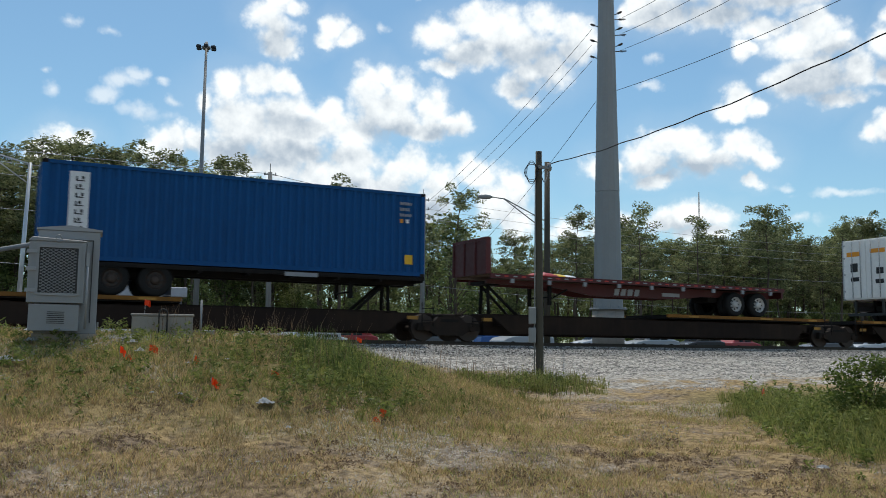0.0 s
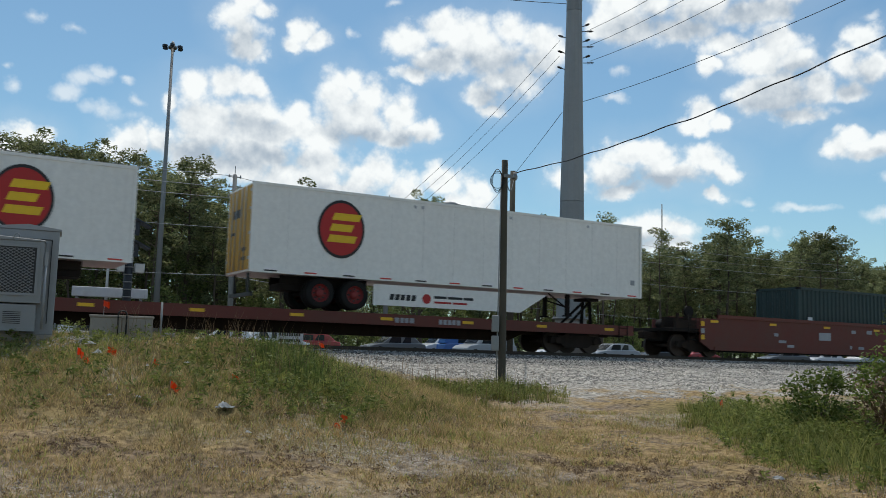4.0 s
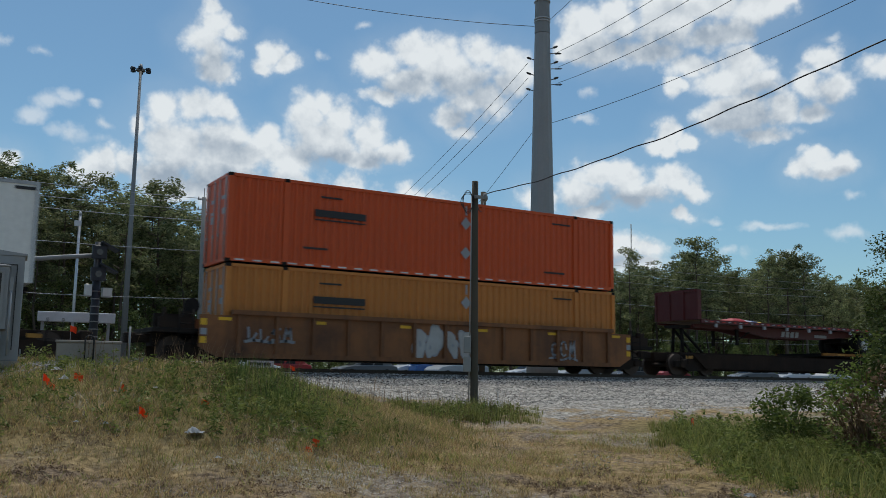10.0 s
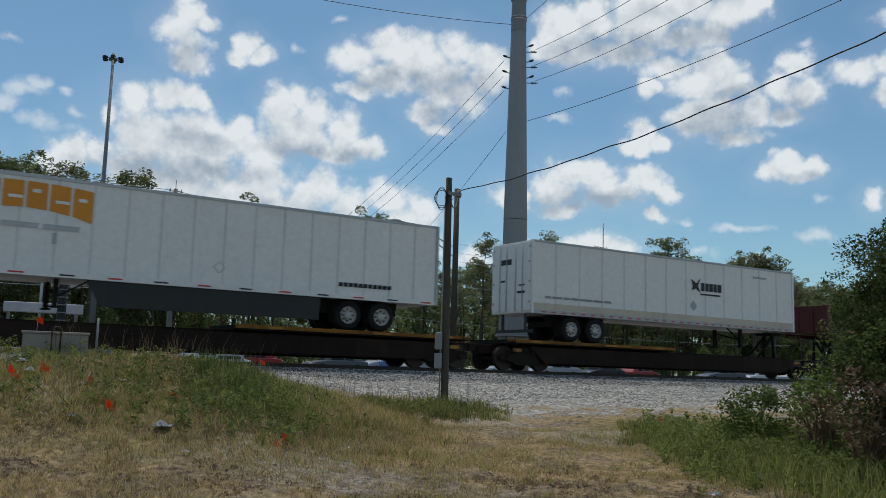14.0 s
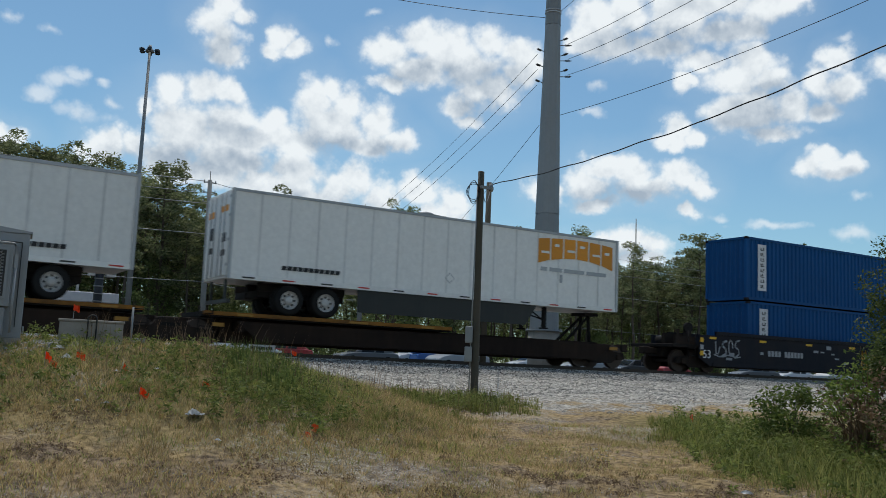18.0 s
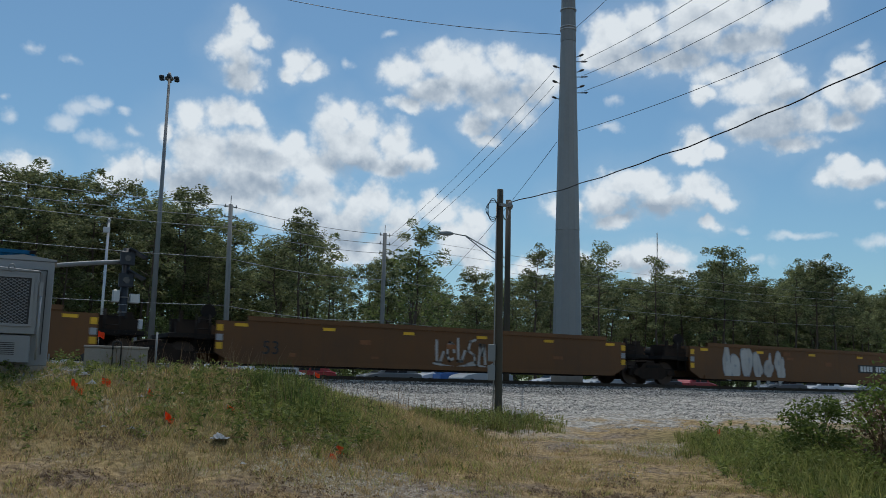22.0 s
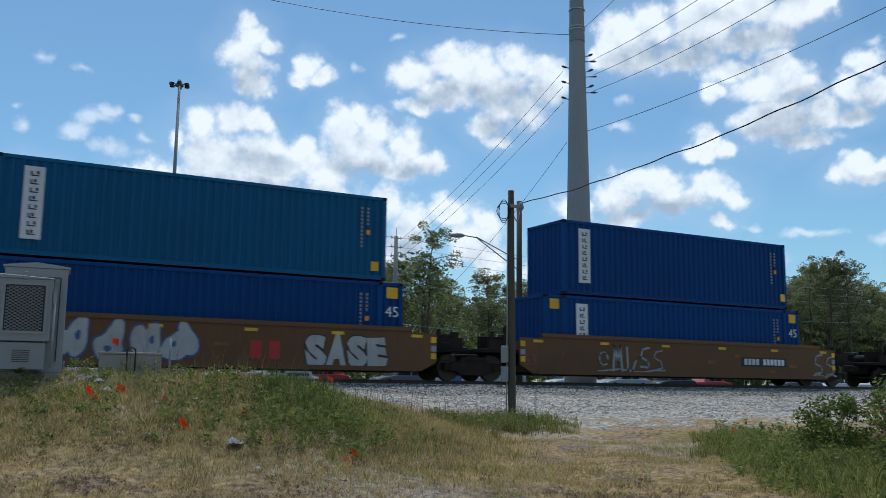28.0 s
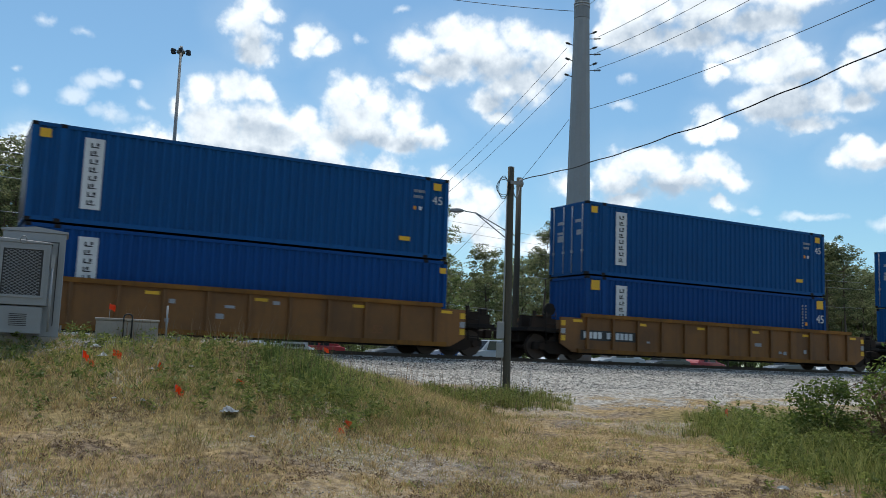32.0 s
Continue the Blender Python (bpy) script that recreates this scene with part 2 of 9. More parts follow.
def link(nt, a, b):
    nt.links.new(a, b)


def noise_node(nt, scale, detail=4.0, rough=0.55, stretch=None, space="Object"):
    tc = nt.nodes.new("ShaderNodeTexCoord")
    n = nt.nodes.new("ShaderNodeTexNoise")
    n.inputs["Scale"].default_value, n.inputs["Detail"].default_value, n.inputs["Roughness"].default_value = scale, detail, rough
    src = tc.outputs[space]
    if stretch:
        mp = nt.nodes.new("ShaderNodeMapping")
        mp.inputs["Scale"].default_value = stretch
        link(nt, src, mp.inputs["Vector"])
        src = mp.outputs[0]
    link(nt, src, n.inputs["Vector"])
    return n


def ramp(nt, fac, lo, hi, c0=(0, 0, 0, 1), c1=(1, 1, 1, 1)):
    r = nt.nodes.new("ShaderNodeValToRGB")
    r.color_ramp.elements[0].position, r.color_ramp.elements[0].color = lo, c0
    r.color_ramp.elements[1].position, r.color_ramp.elements[1].color = hi, c1
    link(nt, fac, r.inputs[0])
    return r.outputs[0]


def mixed(nt, fac, a, b, kind="MIX"):
    m = nt.nodes.new("ShaderNodeMix")
    m.data_type, m.blend_type = "RGBA", kind
    if isinstance(fac, (int, float)):
        m.inputs[0].default_value = fac
    else:
        link(nt, fac, m.inputs[0])
    for sock, v in ((m.inputs[6], a), (m.inputs[7], b)):
        if isinstance(v, (tuple, list)):
            sock.default_value = (*v[:3], 1)
        else:
            link(nt, v, sock)
    return m.outputs[2]


def bump(nt, bsdf, height, strength=0.3, distance=0.02):
    b = nt.nodes.new("ShaderNodeBump")
    b.inputs["Strength"].default_value, b.inputs["Distance"].default_value = strength, distance
    link(nt, height, b.inputs["Height"])
    link(nt, b.outputs[0], bsdf.inputs["Normal"])


def surface(name, color, rough=0.6, metal=0.0, dirt=(0.06, 0.05, 0.04), amount=0.35, streak=0.3, grain=6.0, vary=0.12, relief=0.15, specular=0.4):
    """A worn painted or raw surface: patches of dirt, streaks that run down, a slight change of tone from thing to thing."""
    m, nt, b = material(name)
    info = nt.nodes.new("ShaderNodeObjectInfo")
    hsv = nt.nodes.new("ShaderNodeHueSaturation")
    hsv.inputs["Color"].default_value = (*color, 1)
    mr = nt.nodes.new("ShaderNodeMapRange")
    mr.inputs["To Min"].default_value, mr.inputs["To Max"].default_value = 1 - vary, 1 + vary
    link(nt, info.outputs["Random"], mr.inputs["Value"])
    link(nt, mr.outputs[0], hsv.inputs["Value"])
    big = noise_node(nt, 0.55, 6.0, 0.62)
    runs = noise_node(nt, 1.0, 4.0, 0.6, (5.0, 5.0, 0.22))
    fine = noise_node(nt, grain, 6.0, 0.65)
    c = mixed(nt, ramp(nt, big.outputs["Fac"], 0.40, 0.80), hsv.outputs[0], dirt)
    base = mixed(nt, amount, hsv.outputs[0], c)
    base = mixed(nt, ramp(nt, runs.outputs["Fac"], 0.52, 0.85, (0, 0, 0, 1), (streak, streak, streak, 1)), base, dirt)
    base = mixed(nt, 0.22, base, ramp(nt, fine.outputs["Fac"], 0.25, 0.75, (0.55, 0.55, 0.55, 1), (1.25, 1.25, 1.25, 1)), "MULTIPLY")
    link(nt, base, b.inputs["Base Color"])
    link(nt, ramp(nt, fine.outputs["Fac"], 0.2, 0.9, (max(rough - 0.14, 0.05),) * 3 + (1,), (min(rough + 0.16, 1),) * 3 + (1,)), b.inputs["Roughness"])
    b.inputs["Metallic"].default_value = metal
    b.inputs["Specular IOR Level"].default_value = specular
    if relief:
        bump(nt, b, fine.outputs["Fac"], relief, 0.012)
    return m


def leafy(name, dark, light, clear=0.25, rough=0.6):
    m, nt, b = material(name)
    geo = nt.nodes.new("ShaderNodeNewGeometry")
    info = nt.nodes.new("ShaderNodeObjectInfo")
    big = noise_node(nt, 0.7, 3.0)
    c = mixed(nt, geo.outputs["Random Per Island"], dark, light)
    c = mixed(nt, 0.35, c, ramp(nt, big.outputs["Fac"], 0.3, 0.7, (0.45, 0.5, 0.4, 1), (1.3, 1.25, 1.2, 1)), "MULTIPLY")
    hsv = nt.nodes.new("ShaderNodeHueSaturation")
    mr = nt.nodes.new("ShaderNodeMapRange")
    mr.inputs["To Min"].default_value, mr.inputs["To Max"].default_value = 0.75, 1.25
    link(nt, info.outputs["Random"], mr.inputs["Value"])
    link(nt, mr.outputs[0], hsv.inputs["Value"])
    link(nt, c, hsv.inputs["Color"])
    link(nt, hsv.outputs[0], b.inputs["Base Color"])
    b.inputs["Roughness"].default_value = rough
    b.inputs["Specular IOR Level"].default_value = 0.25
    tr = nt.nodes.new("ShaderNodeBsdfTranslucent")
    link(nt, hsv.outputs[0], tr.inputs["Color"])
    mx = nt.nodes.new("ShaderNodeMixShader")
    mx.inputs[0].default_value = clear
    link(nt, b.outputs[0], mx.inputs[1])
    link(nt, tr.outputs[0], mx.inputs[2])
    link(nt, mx.outputs[0], nt.nodes["Material Output"].inputs[0])
    return m


M = {
    "blue": surface("blue_paint", (0.006, 0.075, 0.225), 0.6, amount=0.25, streak=0.35, dirt=(0.012, 0.03, 0.07), specular=0.15),
    "deep_blue": surface("deep_blue_paint", (0.004, 0.054, 0.20), 0.6, amount=0.2, streak=0.3, dirt=(0.01, 0.025, 0.06), specular=0.15),
    "teal": surface("teal_paint", (0.009, 0.110, 0.245), 0.6, amount=0.35, streak=0.5, dirt=(0.01, 0.05, 0.08), specular=0.15),
    "cream": surface("cream_paint", (0.60, 0.48, 0.29), 0.55, amount=0.35, streak=0.55, dirt=(0.25, 0.16, 0.09)),
    "offwhite": surface("offwhite_paint", (0.66, 0.58, 0.45), 0.55, amount=0.35, streak=0.55, dirt=(0.22, 0.18, 0.13)),
    "orange": surface("orange_paint", (0.62, 0.085, 0.012), 0.45, amount=0.15, streak=0.15, dirt=(0.2, 0.06, 0.03)),
    "amber": surface("amber_paint", (0.56, 0.20, 0.035), 0.5, amount=0.2, streak=0.2, dirt=(0.2, 0.1, 0.05)),
    "dark_green": surface("dark_green_paint", (0.012, 0.035, 0.035), 0.5, amount=0.3, streak=0.2),
    "white": surface("white_panel", (0.80, 0.79, 0.755), 0.45, amount=0.10, streak=0.12, dirt=(0.4, 0.38, 0.34), vary=0.04, relief=0.05),
    "seam": surface("panel_seam", (0.70, 0.695, 0.67), 0.5, amount=0.2),
    "grey_trim": surface("grey_trim", (0.42, 0.43, 0.44), 0.45, 0.4, amount=0.2),
    "alu": surface("aluminium", (0.55, 0.56, 0.57), 0.42, 0.75, amount=0.2, streak=0.2, dirt=(0.3, 0.29, 0.27)),
    "galv": surface("galvanised_steel", (0.28, 0.29, 0.29), 0.6, 0.35, amount=0.3, streak=0.25, dirt=(0.20, 0.20, 0.19)),
    "black": surface("black_steel", (0.014, 0.013, 0.013), 0.75, 0.0, dirt=(0.045, 0.032, 0.024), amount=0.5, specular=0.12),
    "well_dark": surface("dark_car_paint", (0.013, 0.015, 0.022), 0.7, dirt=(0.04, 0.03, 0.026), amount=0.55, streak=0.4, specular=0.15),
    "well_tan": surface("tan_car_paint", (0.145, 0.064, 0.020), 0.65, dirt=(0.07, 0.04, 0.022), amount=0.6, streak=0.5),
    "well_rust": surface("rusty_car_paint", (0.25, 0.10, 0.036), 0.7, dirt=(0.045, 0.026, 0.02), amount=0.95, streak=0.7),
    "well_yellow": surface("yellow_car_paint", (0.20, 0.086, 0.022), 0.65, dirt=(0.075, 0.038, 0.018), amount=0.85, streak=0.65),
    "well_brown": surface("brown_car_paint", (0.022, 0.014, 0.011), 0.75, dirt=(0.06, 0.036, 0.022), amount=0.5, streak=0.4, specular=0.12),
    "flat_red": surface("oxide_red_paint", (0.13, 0.03, 0.02), 0.65, dirt=(0.09, 0.05, 0.035), amount=0.5),
    "deck_yellow": surface("yellow_edge_paint", (0.27, 0.115, 0.02), 0.7, dirt=(0.05, 0.026, 0.014), amount=0.95, streak=0.7, specular=0.2),
    "dull_mark": surface("dull_orange_marking", (0.42, 0.20, 0.025), 0.6, amount=0.6, streak=0.4, relief=0),
    "safety": surface("yellow_marking", (0.75, 0.42, 0.02), 0.5, amount=0.2, streak=0.1, relief=0),
    "faded_pink": surface("faded_headboard_paint", (0.26, 0.135, 0.115), 0.7, amount=0.4, streak=0.4),
    "truck": surface("bogie_steel", (0.022, 0.017, 0.014), 0.8, dirt=(0.065, 0.038, 0.025), amount=0.6, specular=0.15),
    "wheel": surface("wheel_steel", (0.06, 0.045, 0.038), 0.6, 0.5, dirt=(0.1, 0.06, 0.04)),
    "flatbed_red": surface("flatbed_red_paint", (0.085, 0.009, 0.010), 0.55, dirt=(0.09, 0.04, 0.03), amount=0.4, streak=0.3),
    "wood_deck": surface("worn_deck_boards", (0.16, 0.10, 0.06), 0.8, dirt=(0.07, 0.05, 0.04), amount=0.5),
    "tyre": surface("tyre_rubber", (0.014, 0.014, 0.014), 0.85, dirt=(0.05, 0.045, 0.04), amount=0.3, specular=0.2),
    "rim": surface("dull_wheel_rim", (0.58, 0.565, 0.54), 0.5, 0.2, amount=0.45, dirt=(0.12, 0.10, 0.09)),
    "rim_red": surface("red_wheel_rim", (0.25, 0.02, 0.02), 0.55, amount=0.3),
    "skirt": surface("dark_skirt", (0.018, 0.022, 0.022), 0.5, amount=0.3),
    "ink": surface("dark_lettering", (0.02, 0.02, 0.022), 0.5, amount=0.1, streak=0, relief=0),
    "paint_white": surface("white_lettering", (0.66, 0.67, 0.68), 0.55, amount=0.2, streak=0.15, relief=0),
    "paint_orange": surface("orange_lettering", (0.72, 0.28, 0.02), 0.5, amount=0.1, streak=0.05, relief=0),
    "paint_red": surface("red_lettering", (0.42, 0.02, 0.02), 0.5, amount=0.1, streak=0.05, relief=0),
    "dark_red": surface("dark_red_lettering", (0.20, 0.014, 0.02), 0.5, amount=0.1, streak=0.05, relief=0),
    "spray_white": surface("chalky_white_spray", (0.46, 0.455, 0.44), 0.7, amount=0.5, streak=0.4, dirt=(0.16, 0.11, 0.08), relief=0),
    "spray_faint": surface("worn_grey_spray", (0.17, 0.15, 0.135), 0.75, amount=0.6, streak=0.5, dirt=(0.10, 0.06, 0.04), relief=0),
    "paint_yellow": surface("yellow_lettering", (0.80, 0.50, 0.02), 0.5, amount=0.1, streak=0.05, relief=0),
    "paint_green": surface("green_spray_paint", (0.012, 0.13, 0.085), 0.6, amount=0.2, streak=0.1, relief=0),
    "paint_blue": surface("blue_spray_paint", (0.05, 0.09, 0.22), 0.6, amount=0.2, streak=0.1, relief=0),
    "paint_grey": surface("grey_spray_paint", (0.32, 0.33, 0.35), 0.6, amount=0.3, streak=0.1, relief=0),
    "reflect": surface("reflective_tape", (0.55, 0.04, 0.03), 0.4, amount=0.1, streak=0, relief=0),
    "door_yellow": surface("yellow_doors", (0.62, 0.34, 0.03), 0.5, amount=0.2, streak=0.2),
    "pole_wood": surface("weathered_pole", (0.075, 0.065, 0.048), 0.85, dirt=(0.04, 0.045, 0.03), amount=0.5, streak=0.5, grain=25, relief=0.5),
    "pole_grey": surface("grey_concrete_pole", (0.25, 0.25, 0.235), 0.8, amount=0.3),
    "concrete": surface("concrete", (0.36, 0.32, 0.275), 0.85, dirt=(0.16, 0.14, 0.11), amount=0.5, streak=0.4, grain=18, relief=0.4),
    "cabinet": surface("cabinet_aluminium", (0.30, 0.305, 0.31), 0.55, 0.3, dirt=(0.3, 0.3, 0.29), amount=0.3, streak=0.2, relief=0.05),
    "mesh_dark": surface("dark_grille", (0.05, 0.05, 0.052), 0.6, 0.3),
    "wire_pale": surface("weathered_aluminium_wire", (0.42, 0.43, 0.44), 0.5, 0.3),
    "wire": surface("black_cable", (0.02, 0.02, 0.02), 0.6),
    "signal_dark": surface("signal_black", (0.02, 0.028, 0.04), 0.5),
    "bark": surface("pine_bark", (0.115, 0.085, 0.062), 0.9, dirt=(0.05, 0.04, 0.03), amount=0.6, grain=20, relief=0.5),
    "rail": surface("rail_steel", (0.075, 0.06, 0.05), 0.55, 0.6, dirt=(0.07, 0.045, 0.03)),
    "sleeper": surface("sleeper_timber", (0.07, 0.055, 0.042), 0.9, grain=20),
    "litter": surface("white_plastic_litter", (0.55, 0.57, 0.58), 0.4, amount=0.15, relief=0.3),
    "flag": surface("orange_flag", (0.85, 0.10, 0.01), 0.5, amount=0.05, streak=0.0, relief=0),
    "pine": leafy("pine_needles", (0.062, 0.088, 0.038), (0.35, 0.365, 0.175), 0.47),
    "oak": leafy("broad_leaves", (0.062, 0.10, 0.033), (0.31, 0.36, 0.125), 0.47),
    "bush": leafy("bush_leaves", (0.075, 0.125, 0.027), (0.25, 0.31, 0.08), 0.45),
    "vine": leafy("dark_vine_leaves", (0.035, 0.06, 0.016), (0.17, 0.215, 0.06), 0.4),
    "weed": leafy("weed_leaves", (0.09, 0.13, 0.03), (0.38, 0.42, 0.12), 0.45),
    "dead": leafy("dry_twigs", (0.13, 0.08, 0.05), (0.28, 0.185, 0.11), 0.15),
    "grass": leafy("green_grass", (0.12, 0.15, 0.038), (0.50, 0.48, 0.16), 0.45),
    "straw": leafy("dry_grass", (0.21, 0.147, 0.068), (0.74, 0.54, 0.27), 0.3),
    "ballast_stone": leafy("ballast_stone", (0.028, 0.026, 0.024), (0.54, 0.515, 0.48), 0.0, 0.9),
    "stone": leafy("gravel_stone", (0.16, 0.157, 0.148), (0.62, 0.60, 0.565), 0.0, 0.9),
}
GLASS, _nt, _b = material("dark_glass")
_b.inputs["Base Color"].default_value, _b.inputs["Roughness"].default_value = (0.02, 0.025, 0.03, 1), 0.08
M["glass"] = GLASS


def car_paint(name, color):
    m, nt, b = material(name)
    n = noise_node(nt, 3.0)
    link(nt, mixed(nt, 0.1, color, ramp(nt, n.outputs["Fac"], 0.3, 0.7, (0.6, 0.6, 0.6, 1), (1, 1, 1, 1)), "MULTIPLY"), b.inputs["Base Color"])
    b.inputs["Roughness"].default_value, b.inputs["Coat Weight"].default_value = 0.35, 0.6
    return m


# ---------------------------------------------------------------- mesh helpers
def box(bm, x0, x1, y0, y1, z0, z1):
    v = [bm.verts.new((x, y, z)) for z in (z0, z1) for y in (y0, y1) for x in (x0, x1)]
    for f in ((0, 2, 3, 1), (4, 5, 7, 6), (0, 1, 5, 4), (2, 6, 7, 3), (0, 4, 6, 2), (1, 3, 7, 5)):
        bm.faces.new([v[i] for i in f])


def prism(bm, outline, y0, y1):
    """A plate: an outline in x and z, from y0 to y1."""
    a = [bm.verts.new((x, y0, z)) for x, z in outline]
    b = [bm.verts.new((x, y1, z)) for x, z in outline]
    n = len(a)
    bm.faces.new(a)
    bm.faces.new(b[::-1])
    for i in range(n):
        bm.faces.new((a[i], b[i], b[(i + 1) % n], a[(i + 1) % n]))


def tube(bm, p0, p1, r0, r1=None, n=10, caps=True):
    r1 = r0 if r1 is None else r1
    p0, p1 = Vector(p0), Vector(p1)
    m = (p1 - p0).to_track_quat("Z", "Y").to_matrix()
    rings = []
    for p, r in ((p0, r0), (p1, r1)):
        rings.append([bm.verts.new(p + m @ Vector((r * math.cos(2 * math.pi * i / n), r * math.sin(2 * math.pi * i / n), 0))) for i in range(n)])
    for i in range(n):
        f = bm.faces.new((rings[0][i], rings[0][(i + 1) % n], rings[1][(i + 1) % n], rings[1][i]))
        f.smooth = True
    if caps:
        bm.faces.new(rings[0][::-1])
        bm.faces.new(rings[1])


def pipe(bm, pts, r, n=6):
    """A bent round bar through the given points, as one piece."""
    pts = [Vector(p) for p in pts]
    last = None
    for i, p in enumerate(pts):
        d = (pts[min(i + 1, len(pts) - 1)] - pts[max(i - 1, 0)]).normalized()
        m = d.to_track_quat("Z", "Y").to_matrix()
        ring = [bm.verts.new(p + m @ Vector((r * math.cos(2 * math.pi * k / n), r * math.sin(2 * math.pi * k / n), 0))) for k in range(n)]
        if last:
            best = min(range(n), key=lambda o: sum((last[k].co - ring[(k + o) % n].co).length for k in range(n)))
            ring = [ring[(k + best) % n] for k in range(n)]
            for k in range(n):
                bm.faces.new((last[k], last[(k + 1) % n], ring[(k + 1) % n], ring[k])).smooth = True
        else:
            bm.faces.new(ring[::-1])
        last = ring
    bm.faces.new(last)


def mesh_of(bm, name, mat, bevel=0.0):
    bmesh.ops.recalc_face_normals(bm, faces=bm.faces)
    if bevel:
        bmesh.ops.bevel(bm, geom=bm.edges[:], offset=bevel, segments=1, affect="EDGES", clamp_overlap=True)
    me = bpy.data.meshes.new(name)
    bm.to_mesh(me)
    bm.free()
    me.materials.append(M[mat] if isinstance(mat, str) else mat)
    return me


def part(name, bm, mat, parent=None, label="", at=None, bevel=0.0):
    ob = new(name, mesh_of(bm, name, mat, bevel))
    if parent:
        ob.parent = parent
    if at is not None:
        ob.matrix_basis = at
    if label:
        ob["label"] = label
    return ob


def again(ob, parent, at):
    """Another piece on the same mesh."""
    o = new(ob.name.split(".")[0], ob.data)
    o.parent, o.matrix_basis = parent, at
    if "label" in ob:
        o["label"] = ob["label"]
    return o


def thing(name, label, category, group="", kind="", at=None):
    ob = tagged(new(name), label, category, group, kind)
    if at is not None:
        ob.matrix_basis = at
    return ob


LETTERS = {}


def text_mesh(words, size):
    """The outlines of a short inscription as a thin mesh that lies in x and z, its left foot at the origin."""
    if (words, size) not in LETTERS:
        cu = bpy.data.curves.new("inscription", "FONT")
        cu.body, cu.size, cu.extrude = words, size, 0.004
        ob = bpy.data.objects.new("inscription", cu)
        scene.collection.objects.link(ob)
        me = bpy.data.meshes.new_from_object(ob.evaluated_get(bpy.context.evaluated_depsgraph_get()))
        bpy.data.objects.remove(ob)
        me.transform(pose(0, 0, 0, 90, 0, 0))
        LETTERS[(words, size)] = me
    return LETTERS[(words, size)]


FAT = {}


def fat_letter(ch, fat):
    """One letter of the built-in font, swollen by fat, upright in the x-z plane."""
    if (ch, fat) not in FAT:
        cu = bpy.data.curves.new("letter", "FONT")
        cu.body, cu.size, cu.offset, cu.resolution_u = ch, 1.0, fat, 3
        ob = bpy.data.objects.new("letter", cu)
        scene.collection.objects.link(ob)
        me = bpy.data.meshes.new_from_object(ob.evaluated_get(bpy.context.evaluated_depsgraph_get()))
        bpy.data.objects.remove(ob)
        bpy.data.curves.remove(cu)
        me.transform(pose(0, 0, 0, 90))
        for v in me.vertices:
            v.co.x += 0.03 * math.sin(7 * v.co.z + ord(ch)) + 0.02 * math.sin(13 * v.co.z)
            v.co.z += 0.03 * math.sin(8 * v.co.x + 2 * ord(ch))
        FAT[ch, fat] = me
    return FAT[ch, fat]


for _ch in "MOTERAUZSBNIKCVPL2":
    for _fat in (0.07, 0.098, 0.135):
        fat_letter(_ch, _fat)


def lettering(words, size, mat, parent, at):
    me = text_mesh(words, size).copy()
    me.materials.clear()
    me.materials.append(M[mat])
    o = new("lettering", me)
    o.parent, o.matrix_basis = parent, at
    return o

# ---------------------------------------------------------------- the lie of the land
RAIL = EYE + 0.17          # top of the rails
TRACK = 29.32              # middle of the track
NEAR_SIDE = 28.1


def smooth(a, b, v):
    t = np.clip((v - a) / (b - a), 0, 1)
    return t * t * (3 - 2 * t)


def land(x, y):
    """Height of the ground: low round the camera, a grassy bank on one hand, the railway's gravel shoulder behind."""
    x, y = np.asarray(x, float), np.asarray(y, float)
    # frame of the first view: ahead and across
    c, s = math.cos(radians(26.8)), math.sin(radians(26.8))
    ahead, across = x * s + y * c, x * c - y * s
    up = x * math.sin(radians(12)) + y * math.cos(radians(12))
    bank = np.interp(up, [0, 6, 9.0, 11, 13, 15, 16.2, 18, 24], [-1.6, -1.6, -1.50, -1.18, -0.74, -0.24, 0.05, 0.10, 0.0])
    low = np.interp(ahead, [0, 6, 9.5, 14, 18, 21, 24, 30], [-1.6, -1.6, -1.53, -1.28, -1.08, -0.88, -0.68, -0.45])
    w = smooth(3.0, -3.0, across + 0.12 * (ahead - 12))
    h = w * bank + (1 - w) * low
    h = np.where(ahead < 0, -1.6, h)
    bed = smooth(20.5, 26.5, y)
    h = h * (1 - bed) - 0.10 * bed
    far = smooth(33.0, 38.0, y)
    h = h * (1 - far) - 0.25 * far
    bumps = 0.05 * np.sin(x * 1.7 + 0.6 * y) * np.sin(y * 1.3 - 0.4 * x) + 0.03 * np.sin(3.1 * x + 1.0) * np.sin(2.7 * y)
    return h + EYE + bumps * (1 - bed)


